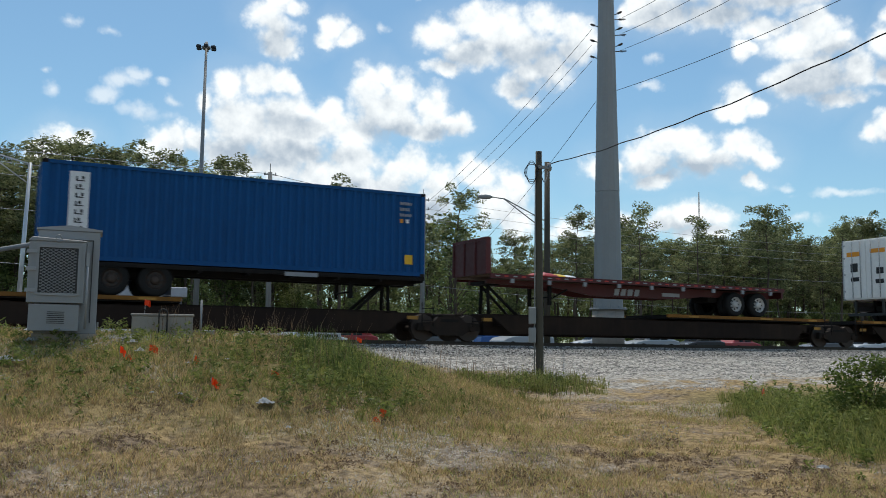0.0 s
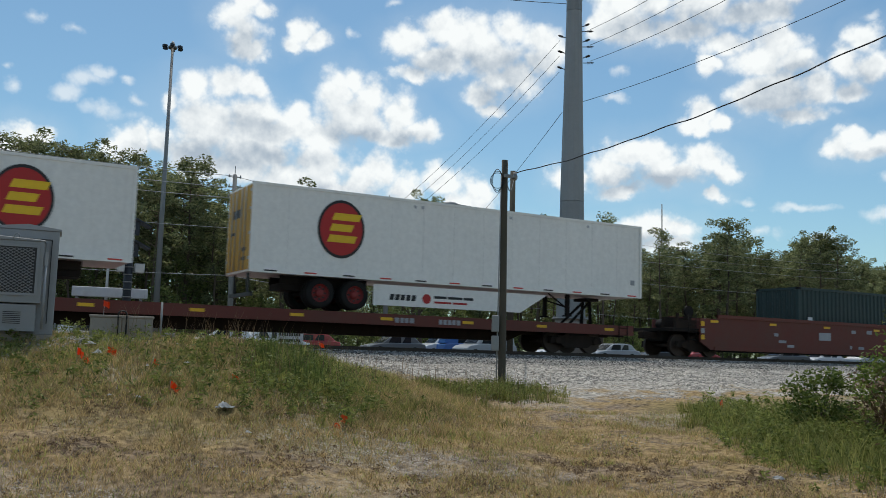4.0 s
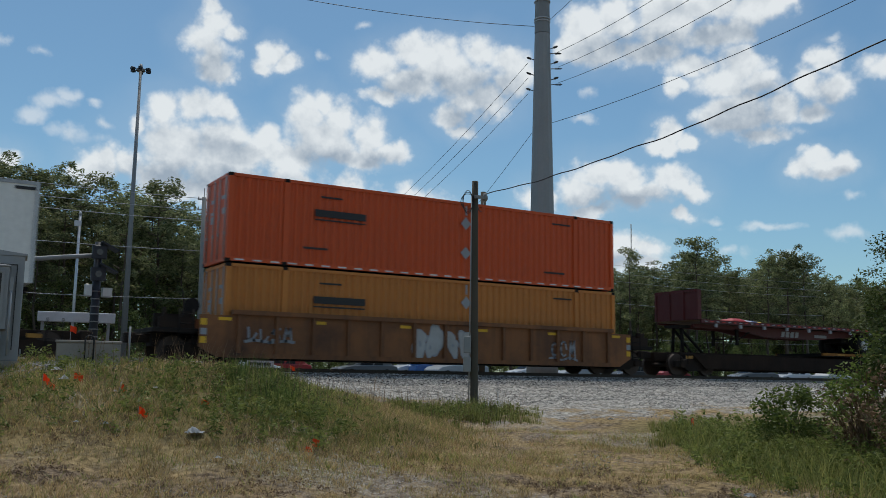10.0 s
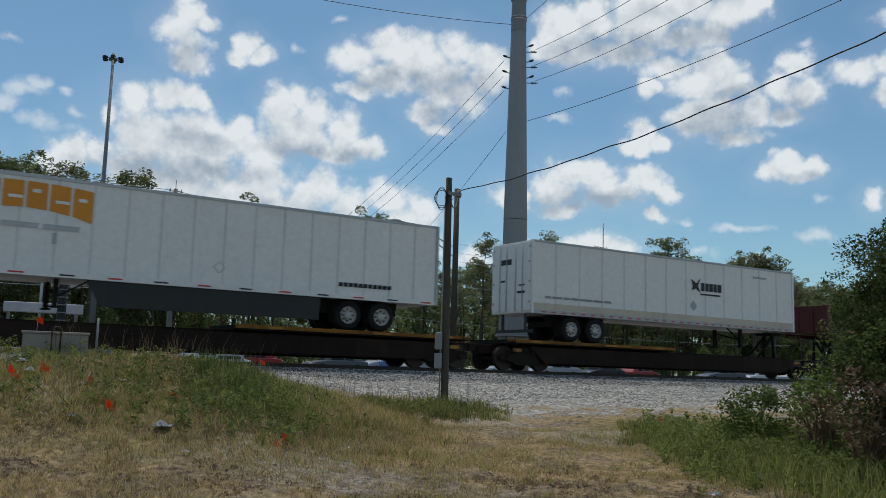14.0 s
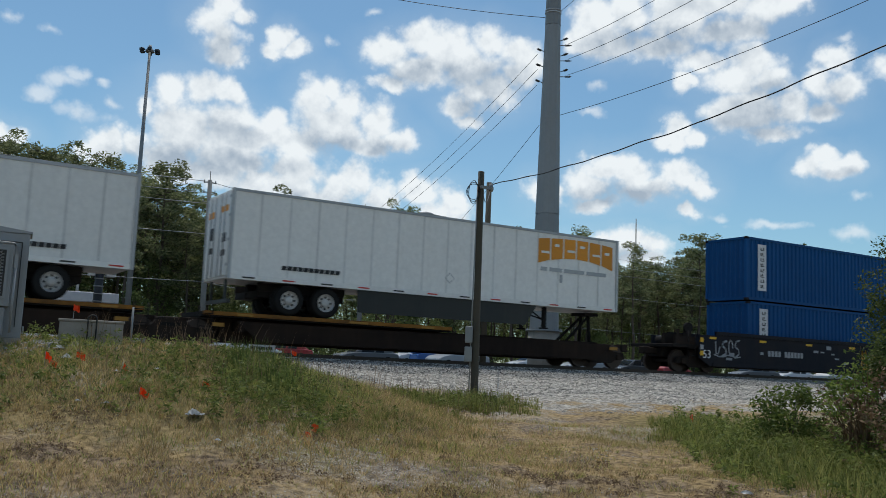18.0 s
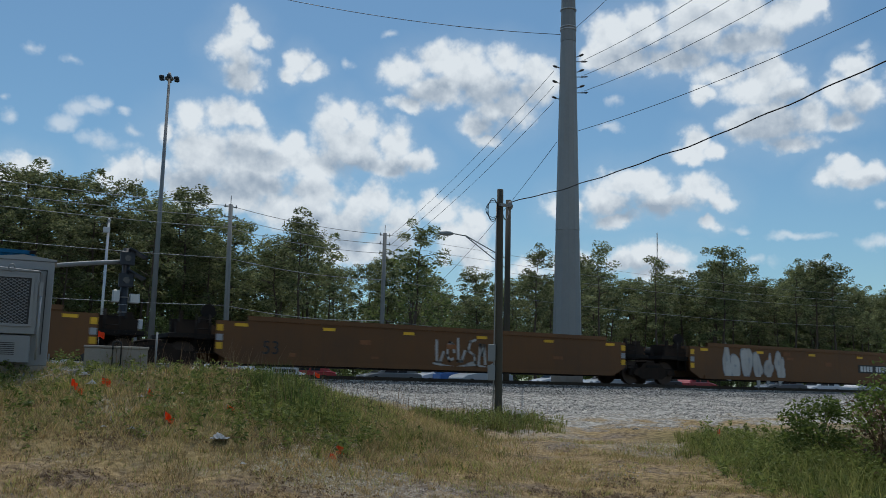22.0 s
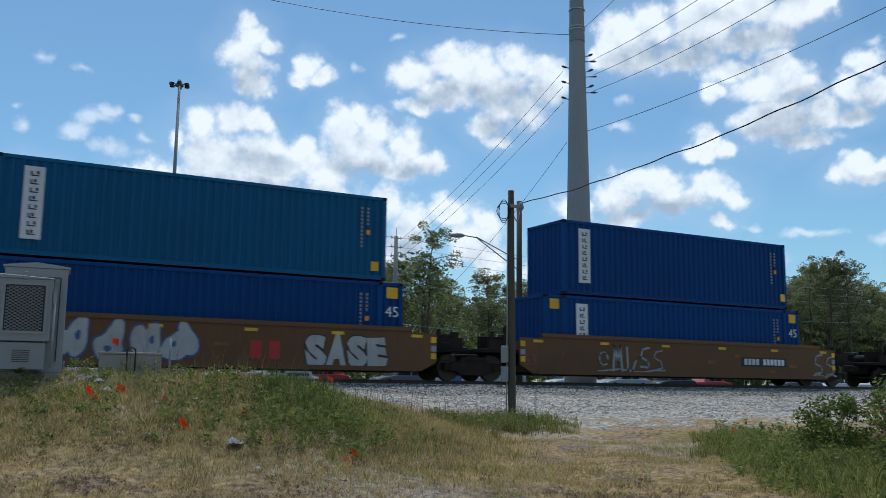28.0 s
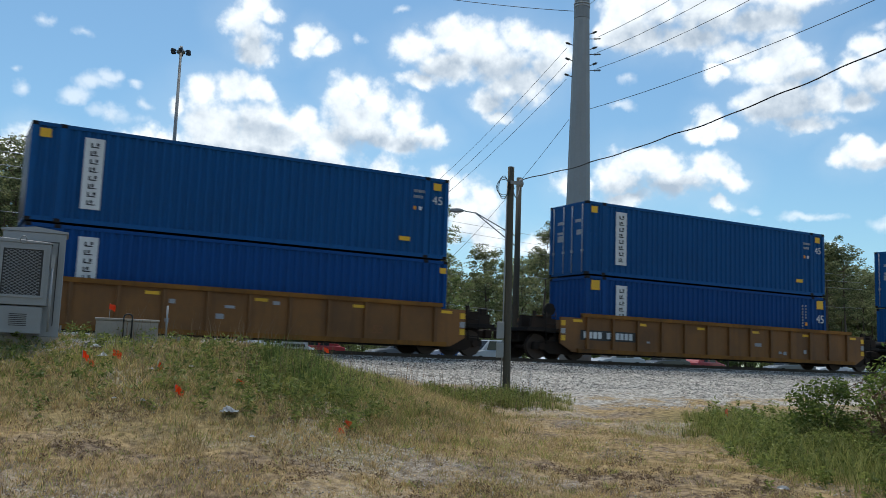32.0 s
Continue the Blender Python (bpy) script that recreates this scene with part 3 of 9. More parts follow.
def ground_material():
    m, nt, b = material("ground")
    geo = nt.nodes.new("ShaderNodeNewGeometry")
    sep = nt.nodes.new("ShaderNodeSeparateXYZ")
    link(nt, geo.outputs["Position"], sep.inputs[0])

    def calc(op, a_, b_=None):
        n = nt.nodes.new("ShaderNodeMath")
        n.operation = op
        for i, v in enumerate((a_, b_)):
            if isinstance(v, (int, float)):
                n.inputs[i].default_value = v
            elif v is not None:
                link(nt, v, n.inputs[i])
        return n.outputs[0]

    def step(v, lo, hi):
        r = nt.nodes.new("ShaderNodeMapRange")
        r.interpolation_type = "SMOOTHSTEP"
        r.inputs["From Min"].default_value, r.inputs["From Max"].default_value = lo, hi
        link(nt, v, r.inputs["Value"])
        return r.outputs[0]

    big = noise_node(nt, 0.28, 5.0, 0.6, space="Generated")
    for n in nt.nodes:
        if n.type == "TEX_COORD":
            nt.nodes.remove(n)

    def nz(scale, detail=5.0, rough=0.6):
        n = nt.nodes.new("ShaderNodeTexNoise")
        n.inputs["Scale"].default_value, n.inputs["Detail"].default_value, n.inputs["Roughness"].default_value = scale, detail, rough
        link(nt, geo.outputs["Position"], n.inputs["Vector"])
        return n.outputs["Fac"]

    patch, mid, fine, grit = nz(0.30), nz(1.3), nz(9.0), nz(38.0, 3.0, 0.7)
    x, y = sep.outputs[0], sep.outputs[1]
    c, s = math.cos(radians(26.8)), math.sin(radians(26.8))
    ahead = calc("ADD", calc("MULTIPLY", x, s), calc("MULTIPLY", y, c))
    across = calc("SUBTRACT", calc("MULTIPLY", x, c), calc("MULTIPLY", y, s))
    wob = calc("MULTIPLY", calc("SUBTRACT", patch, 0.5), 5.0)
    dry = mixed(nt, ramp(nt, fine, 0.34, 0.66), (0.16, 0.108, 0.052), (0.50, 0.36, 0.18))
    soil = mixed(nt, ramp(nt, fine, 0.36, 0.64), (0.075, 0.05, 0.035), (0.35, 0.26, 0.17))
    green = mixed(nt, ramp(nt, fine, 0.3, 0.7), (0.13, 0.108, 0.042), (0.31, 0.245, 0.105))
    cell = nt.nodes.new("ShaderNodeTexVoronoi")
    cell.inputs["Scale"].default_value = 13.0
    link(nt, geo.outputs["Position"], cell.inputs["Vector"])
    shade = nt.nodes.new("ShaderNodeSeparateColor")
    link(nt, cell.outputs["Color"], shade.inputs[0])
    pebble = mixed(nt, shade.outputs[0], (0.10, 0.094, 0.084), (0.62, 0.585, 0.52))
    pebble = mixed(nt, ramp(nt, mid, 0.35, 0.7), pebble, mixed(nt, 0.25, pebble, (0.50, 0.44, 0.36)))
    col = mixed(nt, ramp(nt, mid, 0.46, 0.60), dry, soil)
    bare = step(calc("ADD", ahead, calc("MULTIPLY", wob, 0.5)), 10.6, 8.8)
    col = mixed(nt, calc("MULTIPLY", bare, 0.75), col, soil)
    grassy = step(calc("ADD", ahead, wob), 10.6, 12.6)
    off_path = calc("ADD", step(calc("ADD", across, calc("MULTIPLY", wob, 0.5)), 0.8, -0.8), calc("MULTIPLY", step(calc("ADD", across, calc("MULTIPLY", wob, 0.4)), 4.4, 5.6), step(y, 16.0, 14.0)))
    col = mixed(nt, calc("MULTIPLY", grassy, calc("MINIMUM", off_path, 0.9)), col, green)
    # scattered stones, then the gravel of the shoulder and of the lane that leads to it
    col = mixed(nt, calc("MULTIPLY", calc("MULTIPLY", ramp(nt, patch, 0.51, 0.60), ramp(nt, grit, 0.46, 0.56)), 0.75), col, pebble)
    edge = calc("ADD", calc("ADD", y, calc("MULTIPLY", calc("MAXIMUM", calc("SUBTRACT", across, 4.0), 0.0), 0.25)), calc("MULTIPLY", calc("SUBTRACT", mid, 0.5), 3.0))
    lane = calc("MULTIPLY", step(edge, 15.2, 17.5), calc("MULTIPLY", step(across, 0.8, 2.6), step(across, 14.5, 12.0)))
    lane = calc("MULTIPLY", lane, ramp(nt, calc("ADD", mid, calc("MULTIPLY", step(edge, 16.0, 21.5), 0.4)), 0.48, 0.66))
    shoulder = step(edge, 20.6, 21.6)
    col = mixed(nt, calc("MAXIMUM", lane, shoulder), col, pebble)
    dark_stone = mixed(nt, shade.outputs[1], (0.035, 0.033, 0.031), (0.40, 0.385, 0.36))
    col = mixed(nt, step(calc("ADD", y, calc("MULTIPLY", calc("SUBTRACT", mid, 0.5), 1.6)), 23.6, 24.6), col, dark_stone)
    asphalt = mixed(nt, ramp(nt, grit, 0.3, 0.7), (0.05, 0.05, 0.05), (0.11, 0.11, 0.105))
    col = mixed(nt, step(y, 35.0, 37.0), col, asphalt)
    litterbed = mixed(nt, ramp(nt, fine, 0.3, 0.7), (0.05, 0.055, 0.02), (0.13, 0.12, 0.06))
    col = mixed(nt, step(y, 78.0, 80.0), col, litterbed)
    link(nt, col, b.inputs["Base Color"])
    b.inputs["Roughness"].default_value = 0.95
    b.inputs["Specular IOR Level"].default_value = 0.15
    bump(nt, b, mixed(nt, 0.5, fine, grit), 0.9, 0.06)
    return m


def spaced(stops):
    out = [stops[0][0]]
    for (a0, d), (a1, _) in zip(stops, stops[1:]):
        n = max(1, round((a1 - a0) / d))
        out += [a0 + (a1 - a0) * (i + 1) / n for i in range(n)]
    return np.array(out)


def build_ground():
    xs = spaced([(-2600, 400), (-200, 20), (-20, 1.0), (-6, 0.25), (24, 1.0), (60, 20), (400, 400), (2600, 1)])
    ys = spaced([(-2600, 400), (-100, 20), (-5, 0.5), (4, 0.22), (24, 0.3), (40, 3), (110, 30), (400, 400), (2600, 1)])
    gx, gy = np.meshgrid(xs, ys)
    gz = land(gx, gy)
    rng = np.random.default_rng(4)
    near = (gx > -6) & (gx < 24) & (gy > 4) & (gy < 23)
    gz = gz + near * rng.normal(0, 0.009, gz.shape)
    n, m_ = len(xs), len(ys)
    verts = np.stack([gx, gy, gz], -1).reshape(-1, 3)
    i = np.arange(n * m_).reshape(m_, n)
    faces = np.stack([i[:-1, :-1], i[:-1, 1:], i[1:, 1:], i[1:, :-1]], -1).reshape(-1, 4)
    me = bpy.data.meshes.new("ground")
    me.from_pydata(verts.tolist(), [], faces.tolist())
    me.materials.append(ground_material())
    me.polygons.foreach_set("use_smooth", [True] * len(me.polygons))
    tagged(new("ground", me), "rough ground of dry grass, bare soil and gravel", "ground", kind="structure")


build_ground()


# ---------------------------------------------------------------- the track
def build_track():
    bm = bmesh.new()
    # ballast shoulder: a low bank with sloping sides
    y0, z0 = TRACK, RAIL - 0.17
    outline = [(-4.2, -0.45), (-2.2, -0.08), (-1.9, 0.0), (1.9, 0.0), (2.2, -0.08), (4.2, -0.6)]
    xs = spaced([(-900, 100), (-60, 1.0), (110, 100), (1000, 1)])
    rng = np.random.default_rng(2)
    rows = []
    for x in xs:
        rows.append([bm.verts.new((x, y0 + dy + rng.normal(0, 0.06), z0 + dz + rng.normal(0, 0.015))) for dy, dz in outline])
    for a_, b_ in zip(rows, rows[1:]):
        for k in range(len(outline) - 1):
            bm.faces.new((a_[k], b_[k], b_[k + 1], a_[k + 1]))
    m, nt, b = material("ballast")
    v = nt.nodes.new("ShaderNodeTexVoronoi")
    tc = nt.nodes.new("ShaderNodeTexCoord")
    v.inputs["Scale"].default_value = 13.0
    link(nt, tc.outputs["Object"], v.inputs["Vector"])
    tone = nt.nodes.new("ShaderNodeSeparateColor")
    link(nt, v.outputs["Color"], tone.inputs[0])
    big = noise_node(nt, 0.8)
    c = mixed(nt, tone.outputs[0], (0.045, 0.042, 0.04), (0.36, 0.35, 0.33))
    c = mixed(nt, ramp(nt, big.outputs["Fac"], 0.4, 0.7), c, mixed(nt, 0.5, c, (0.12, 0.09, 0.07)))
    link(nt, c, b.inputs["Base Color"])
    b.inputs["Roughness"].default_value = 0.95
    bump(nt, b, v.outputs["Distance"], 1.0, 0.04)
    tagged(part("ballast", bm, m), "grey crushed stone ballast under the rails", "ballast", kind="structure")
    # sleepers in view, rails over the whole length
    bm = bmesh.new()
    box(bm, -0.115, 0.115, -1.3, 1.3, -0.17, 0.0)
    track = thing("railway_track", "straight railway track with steel rails on timber sleepers", "railway track", kind="structure", at=pose(0, TRACK, RAIL - 0.155))
    first = part("sleeper", bm, "sleeper", track, at=pose(-20, 0, 0), bevel=0.012)
    for k in range(1, 150):
        again(first, track, pose(-20 + 0.55 * k, random.uniform(-0.03, 0.03), random.uniform(-0.01, 0.01)))
    for side in (-1, 1):
        bm = bmesh.new()
        prof = [(-0.07, 0), (0.07, 0), (0.07, 0.02), (0.012, 0.04), (0.012, 0.11), (0.036, 0.12), (0.036, 0.155), (-0.036, 0.155), (-0.036, 0.12), (-0.012, 0.11), (-0.012, 0.04), (-0.07, 0.02)]
        a_ = [bm.verts.new((-900, side * 0.75 + p, q)) for p, q in prof]
        b_ = [bm.verts.new((1000, side * 0.75 + p, q)) for p, q in prof]
        for i in range(len(prof)):
            j = (i + 1) % len(prof)
            bm.faces.new((a_[i], b_[i], b_[j], a_[j]))
        part("steel_rail", bm, "rail", track)


build_track()

# ---------------------------------------------------------------- the train: rail cars
SPEED = 26.5               # metres a second, towards -x
TRAIN = []                 # (thing, place along the train)


def ride(ob, u):
    """Sets a thing on the train: u is where its front end stands at the start."""
    ob.matrix_basis = pose(u, TRACK, RAIL)
    TRAIN.append((ob, u))
    return ob


KIT = {}


def bogie(parent, x):
    """Two wheel sets in cast side frames."""
    if "bogie" not in KIT:
        bm = bmesh.new()
        prism(bm, [(-1.22, 0.36), (-1.18, 0.62), (-0.62, 0.66), (-0.45, 0.84), (0.45, 0.84), (0.62, 0.66), (1.18, 0.62), (1.22, 0.36), (0.78, 0.36), (0.52, 0.20), (-0.52, 0.20), (-0.78, 0.36)], -0.09, 0.09)
        side = mesh_of(bm, "side_frame", "truck")
        bm = bmesh.new()
        for sx in (-0.22, 0, 0.22):
            tube(bm, (sx, 0, 0.30), (sx, 0, 0.66), 0.075, n=8)
        box(bm, -0.34, 0.34, -0.11, 0.11, 0.66, 0.76)
        spring = mesh_of(bm, "spring_nest", "black")
        bm = bmesh.new()
        box(bm, -0.24, 0.24, -1.0, 1.0, 0.60, 0.95)
        bolster = mesh_of(bm, "bolster", "truck", 0.03)
        bm = bmesh.new()
        tube(bm, (0, -0.07, 0), (0, 0.07, 0), 0.46, n=24)
        tube(bm, (0, -0.075, 0), (0, -0.10, 0), 0.16, n=12)
        tube(bm, (0, 0.07, 0), (0, 0.095, 0), 0.49, n=24)
        wheel = mesh_of(bm, "wheel", "wheel")
        bm = bmesh.new()
        tube(bm, (0, -0.72, 0), (0, 0.72, 0), 0.085, n=10)
        axle = mesh_of(bm, "axle", "wheel")
        bm = bmesh.new()
        tube(bm, (0, -0.10, 0), (0, 0.10, 0), 0.13, n=10)
        cap = mesh_of(bm, "bearing_cap", "truck")
        KIT["bogie"] = side, spring, bolster, wheel, axle, cap
    side, spring, bolster, wheel, axle, cap = KIT["bogie"]
    base = new("bogie", bolster)
    base.parent, base.matrix_basis = parent, pose(x, 0, 0)
    for s in (-1, 1):
        for name, me, m in (("side_frame", side, pose(0, s * 1.02, 0)), ("spring_nest", spring, pose(0, s * 1.02, 0))):
            o = new(name, me)
            o.parent, o.matrix_basis = base, m
        for wx in (-0.89, 0.89):
            o = new("wheel", wheel)
            o.parent, o.matrix_basis = base, pose(wx, s * 0.76, 0.46, 0, 0, 0 if s < 0 else 180)
            o = new("bearing_cap", cap)
            o.parent, o.matrix_basis = base, pose(wx, s * 1.08, 0.46)
    for wx in (-0.89, 0.89):
        o = new("axle", axle)
        o.parent, o.matrix_basis = base, pose(wx, 0, 0.46)
    return base


def coupler(parent, x, way):
    bm = bmesh.new()
    box(bm, 0, 0.75, -0.12, 0.12, 0.72, 0.98)
    box(bm, 0.62, 0.95, -0.22, 0.16, 0.70, 1.02)
    part("coupler", bm, "truck", parent, at=pose(x, 0, 0, 0, 0, 0 if way > 0 else 180), bevel=0.03)


def ladder(parent, x, y, z0, z1, width=0.42):
    bm = bmesh.new()
    for dx in (0, width):
        tube(bm, (dx, 0, 0), (dx, 0, z1 - z0), 0.02, n=6)
    k = max(2, int((z1 - z0) / 0.3))
    for i in range(k):
        z = (i + 0.5) * (z1 - z0) / k
        tube(bm, (0, 0, z), (width, 0, z), 0.014, n=6)
    part("ladder", bm, "black", parent, at=pose(x, y, z0))


def bars(parent, name, x, y, z, widths, height, mat, gap=0.05, slant=0.0):
    """Unreadable writing: a row of plain bars."""
    bm = bmesh.new()
    cx = 0.0
    for w in widths:
        prism(bm, [(cx, 0), (cx + w, 0), (cx + w + slant, height), (cx + slant, height)], -0.004, 0.004)
        cx += w + gap
    return tagged(part(name, bm, mat, parent, at=pose(x, y, z)), kind="stuff")


def plate(parent, name, x, y, z, w, h, mat, label=""):
    bm = bmesh.new()
    box(bm, 0, w, -0.005, 0.005, 0, h)
    return part(name, bm, mat, parent, label, at=pose(x, y, z))


def scrawl(parent, x, y, z, width, height, mat, seed, count):
    """A tag sprayed in thin strokes: uprights, hooks and a tail under them."""
    rng = random.Random(seed)
    cell = width / count
    bm = bmesh.new()
    lines = []
    for i in range(count):
        c = (i + 0.5) * cell
        top, low = height * rng.uniform(0.75, 1.0), height * rng.uniform(0.0, 0.25)
        kind = rng.randrange(4)
        w = 0.32 * cell
        if kind == 0:
            pts = [(c - w, low), (c - 0.6 * w, top), (c, low + 0.3 * height), (c + 0.6 * w, top), (c + w, low)]
        elif kind == 1:
            pts = [(c + w * math.cos(a * 0.9), (top + low) / 2 + (top - low) / 2 * math.sin(a * 0.9)) for a in range(7)]
        elif kind == 2:
            pts = [(c - w, top), (c - w * 0.8, low), (c + w * 0.2, low), (c + w, low + 0.35 * height)]
        else:
            pts = [(c + w, top), (c - 0.5 * w, top * 0.92), (c - w, 0.6 * height), (c + 0.7 * w, 0.45 * height), (c + w, 0.2 * height), (c - w, low)]
        lines.append(pts)
    lines.append([(width * t / 6, height * (0.06 + 0.06 * math.sin(t * 1.7 + seed))) for t in range(7)])
    for n, pts in enumerate(lines):
        r = rng.uniform(0.028, 0.05)
        for (ax, az), (bx, bz) in zip(pts, pts[1:]):
            d = math.hypot(bx - ax, bz - az) or 1.0
            ux, uz = (bx - ax) / d * r, (bz - az) / d * r
            prism(bm, [(ax - ux - uz, az - uz + ux), (ax - ux + uz, az - uz - ux), (bx + ux + uz, bz + uz - ux), (bx + ux - uz, bz + uz + ux)], -0.002 - 0.0004 * (n % 5), 0.002)
    ob = part("spray_paint_line", bm, mat, parent, at=pose(x, y, z))
    ob["kind"] = "stuff"


def graffiti(parent, x, y, z, width, height, mat, seed, count, rim="ink"):
    """Spray paint: fat, rounded, overlapping shapes in a row, each with a darker rim behind it and a hole in it."""
    if rim is None:
        scrawl(parent, x, y, z, width, height, mat, seed, count)
        return
    rng = random.Random(seed)
    cell = width / count
    shapes = []
    for i in range(count):
        cx, cz = (i + 0.5) * cell, height * 0.5
        for s in range(3):
            a, b_ = rng.uniform(0.22, 0.40) * cell, rng.uniform(0.22, 0.48) * height
            ox, oz = rng.uniform(-0.24, 0.24) * cell, rng.uniform(-0.22, 0.22) * height
            lean, p1, p2 = rng.uniform(-0.25, 0.25), rng.uniform(0, 6.28), rng.uniform(0, 6.28)
            shapes.append((cx + ox, cz + oz, a, b_, lean, p1, p2, i, s))
    for m, grow, off, name in ((rim, 1.16, 0.0, "spray_paint_rim"), (mat, 1.0, -0.005, "spray_paint"), (rim, 0.26, -0.010, "spray_paint_line")):
        if m is None:
            continue
        bm = bmesh.new()
        for cx, cz, a, b_, lean, p1, p2, i, s in shapes:
            if grow < 0.5 and s:
                continue
            pts = []
            for k in range(18):
                t = 2 * math.pi * k / 18
                r = grow * (1 + 0.16 * math.sin(2 * t + p1) + 0.12 * math.sin(3 * t + p2))
                u, v = a * r * math.cos(t), b_ * r * math.sin(t)
                pts.append((cx + u + lean * v, cz + v))
            prism(bm, pts, -0.002 - 0.0006 * ((i * 3 + s) % 5), 0.002)
        ob = part(name, bm, m, parent, at=pose(x, y + off, z))
        ob["kind"] = "stuff"


def graffiti_word(parent, word, x, y, z, width, height, mat, seed, rim="ink", glow=None):
    """Spray-painted fat letters: a dark rim and a pale body."""
    rng = random.Random(seed)
    cell = width / len(word)
    spots = [(rng.uniform(-4, 4), rng.uniform(0.92, 1.08), rng.uniform(-0.03, 0.03) * height) for _ in word]
    layers = [(rim, 0.098, 0.0, "spray_paint_rim"), (mat, 0.07, -0.005, "spray_paint")]
    if glow:
        layers.insert(0, (glow, 0.135, 0.005, "spray_paint_edge"))
    for m, fat, off, name in layers:
        bm = bmesh.new()
        for i, ch in enumerate(word):
            me = fat_letter(ch, fat)
            xs = [v.co.x for v in fat_letter(ch, 0.07).vertices]
            lo, hi = min(xs), max(xs)
            turn, grow, dz = spots[i]
            k = bmesh.new()
            k.from_mesh(me)
            wide = cell * 1.04 / (hi - lo)
            bmesh.ops.transform(k, matrix=pose((i + 0.5) * cell, -0.0012 * i, height * 0.5 + dz, 0, turn, 0) @ Matrix.Diagonal((wide, 1, height * grow / 0.82, 1)) @ pose(-(lo + hi) / 2, 0, -0.36), verts=k.verts)
            tmp = bpy.data.meshes.new("letter")
            k.to_mesh(tmp)
            k.free()
            bm.from_mesh(tmp)
            bpy.data.meshes.remove(tmp)
        ob = part(name, bm, m, parent, at=pose(x, y + off, z))
        ob["kind"] = "stuff"


def well_unit(L, mat, left, right, ribbed=False, name_label="", marks=()):
    """A container well car: two side walls, a floor, end platforms over the bogies."""
    car = thing("well_car", name_label, "railway wagon", "well cars of the train")
    W, lo, hi = 1.47, 0.30, 1.77
    a, b_ = 2.7, L - 2.7
    for s in (-1, 1):
        bm = bmesh.new()
        prism(bm, [(1.72, 0.62), (1.72, 1.6), (a, 1.6), (a, hi), (b_, hi), (b_, 1.6), (L - 1.72, 1.6), (L - 1.72, 0.62), (L - 2.3, lo), (2.3, lo)], -0.04, 0.04)
        wall = part("side_wall", bm, mat, car, at=pose(0, s * (W - 0.04), 0))
        bm = bmesh.new()
        out = 0.07 if ribbed else 0.0
        box(bm, a, b_, -0.09 - out * (s < 0), 0.05 + out * (s > 0), hi - 0.13, hi + 0.012)
        box(bm, 2.5, L - 2.5, -0.07 - out * (s < 0), 0.05 + out * (s > 0), lo - 0.012, lo + 0.14)
        part("chord", bm, "deck_yellow" if mat == "well_yellow" else mat, wall, at=pose(0, s * 0.006, 0))
        if ribbed:
            bm = bmesh.new()
            n = int((L - 4.0) / 1.18)
            x0 = 2.0
            prism(bm, [(0, lo + 0.13), (0.11, lo + 0.13), (0.11, hi - 0.12), (0, hi - 0.125)], -0.105, 0.0)
            first = part("rib", bm, mat, wall, at=pose(x0 + 0.9, s * 0.045 if s > 0 else -0.04, 0))
            for i in range(1, n - 1):
                again(first, wall, pose(x0 + 0.9 + i * (L - 5.9) / (n - 2), s * 0.11 if s > 0 else -0.04, 0))
        for i in range(6):
            plate(wall, "reflector_mark", 2.3 + i * (L - 5.0) / 5, -0.055 if s < 0 else 0.055, 1.44, 0.42, 0.10, "safety")
    bm = bmesh.new()
    box(bm, 2.4, L - 2.4, -1.36, 1.36, 0.26, 0.36)
    part("floor", bm, "black", car)
    for x0, x1 in ((0.35, 2.75), (L - 2.75, L - 0.35)):
        bm = bmesh.new()
        box(bm, x0, x1, -1.30, 1.30, 1.02, 1.16)
        box(bm, x0 + 0.2, x1 - 0.2, -0.42, 0.42, 0.62, 1.02)
        part("end_platform", bm, "black", car, bevel=0.012)
    for x0 in (2.62, L - 2.7):
        bm = bmesh.new()
        box(bm, x0, x0 + 0.08, -1.36, 1.36, 0.3, 1.55)
        part("bulkhead", bm, mat, car)
    for x in (1.12, L - 1.54):
        ladder(car, x, -1.40, 0.55, 1.75)
    for x in (1.74, L - 1.94):
        for z, m_ in ((1.28, "safety"), (0.98, "paint_grey"), (0.72, "safety")):
            plate(car, "end_mark", x, -1.485, z, 0.2, 0.2, m_)
    for x0 in (0.55, L - 1.65):
        bm = bmesh.new()
        box(bm, x0, x0 + 1.1, -1.25, -1.12, 1.16, 1.5)
        box(bm, x0 + 0.1, x0 + 0.2, -1.25, -1.15, 1.5, 1.78)
        box(bm, x0 + 0.75, x0 + 0.95, -1.2, -0.9, 1.5, 1.7)
        box(bm, x0, x0 + 1.1, -0.6, -0.4, 1.16, 1.62)
        part("brake_gear", bm, "truck", car)
    bm = bmesh.new()
    tube(bm, (0, 0, 0), (0, 0, 0.75), 0.03, n=6)
    tube(bm, (0, -0.05, 0.72), (0, 0.05, 0.72), 0.24, n=14)
    part("brake_wheel", bm, "black", car, at=pose(1.6, -0.9, 1.16))
    bm = bmesh.new()
    tube(bm, (0, -0.5, 0), (0, 0.5, 0), 0.19, n=12)
    part("air_tank", bm, "black", car, at=pose(1.4, 0.2, 1.36))
    for end, x, way in ((left, 0.0, -1), (right, L, 1)):
        if end == "art" and way < 0:
            bogie(car, 0.0)
        elif end == "coup":
            bogie(car, x - way * 2.0)
            coupler(car, x - way * 0.75, way)
    for fn in marks:
        fn(car, -W - 0.012)
    return car


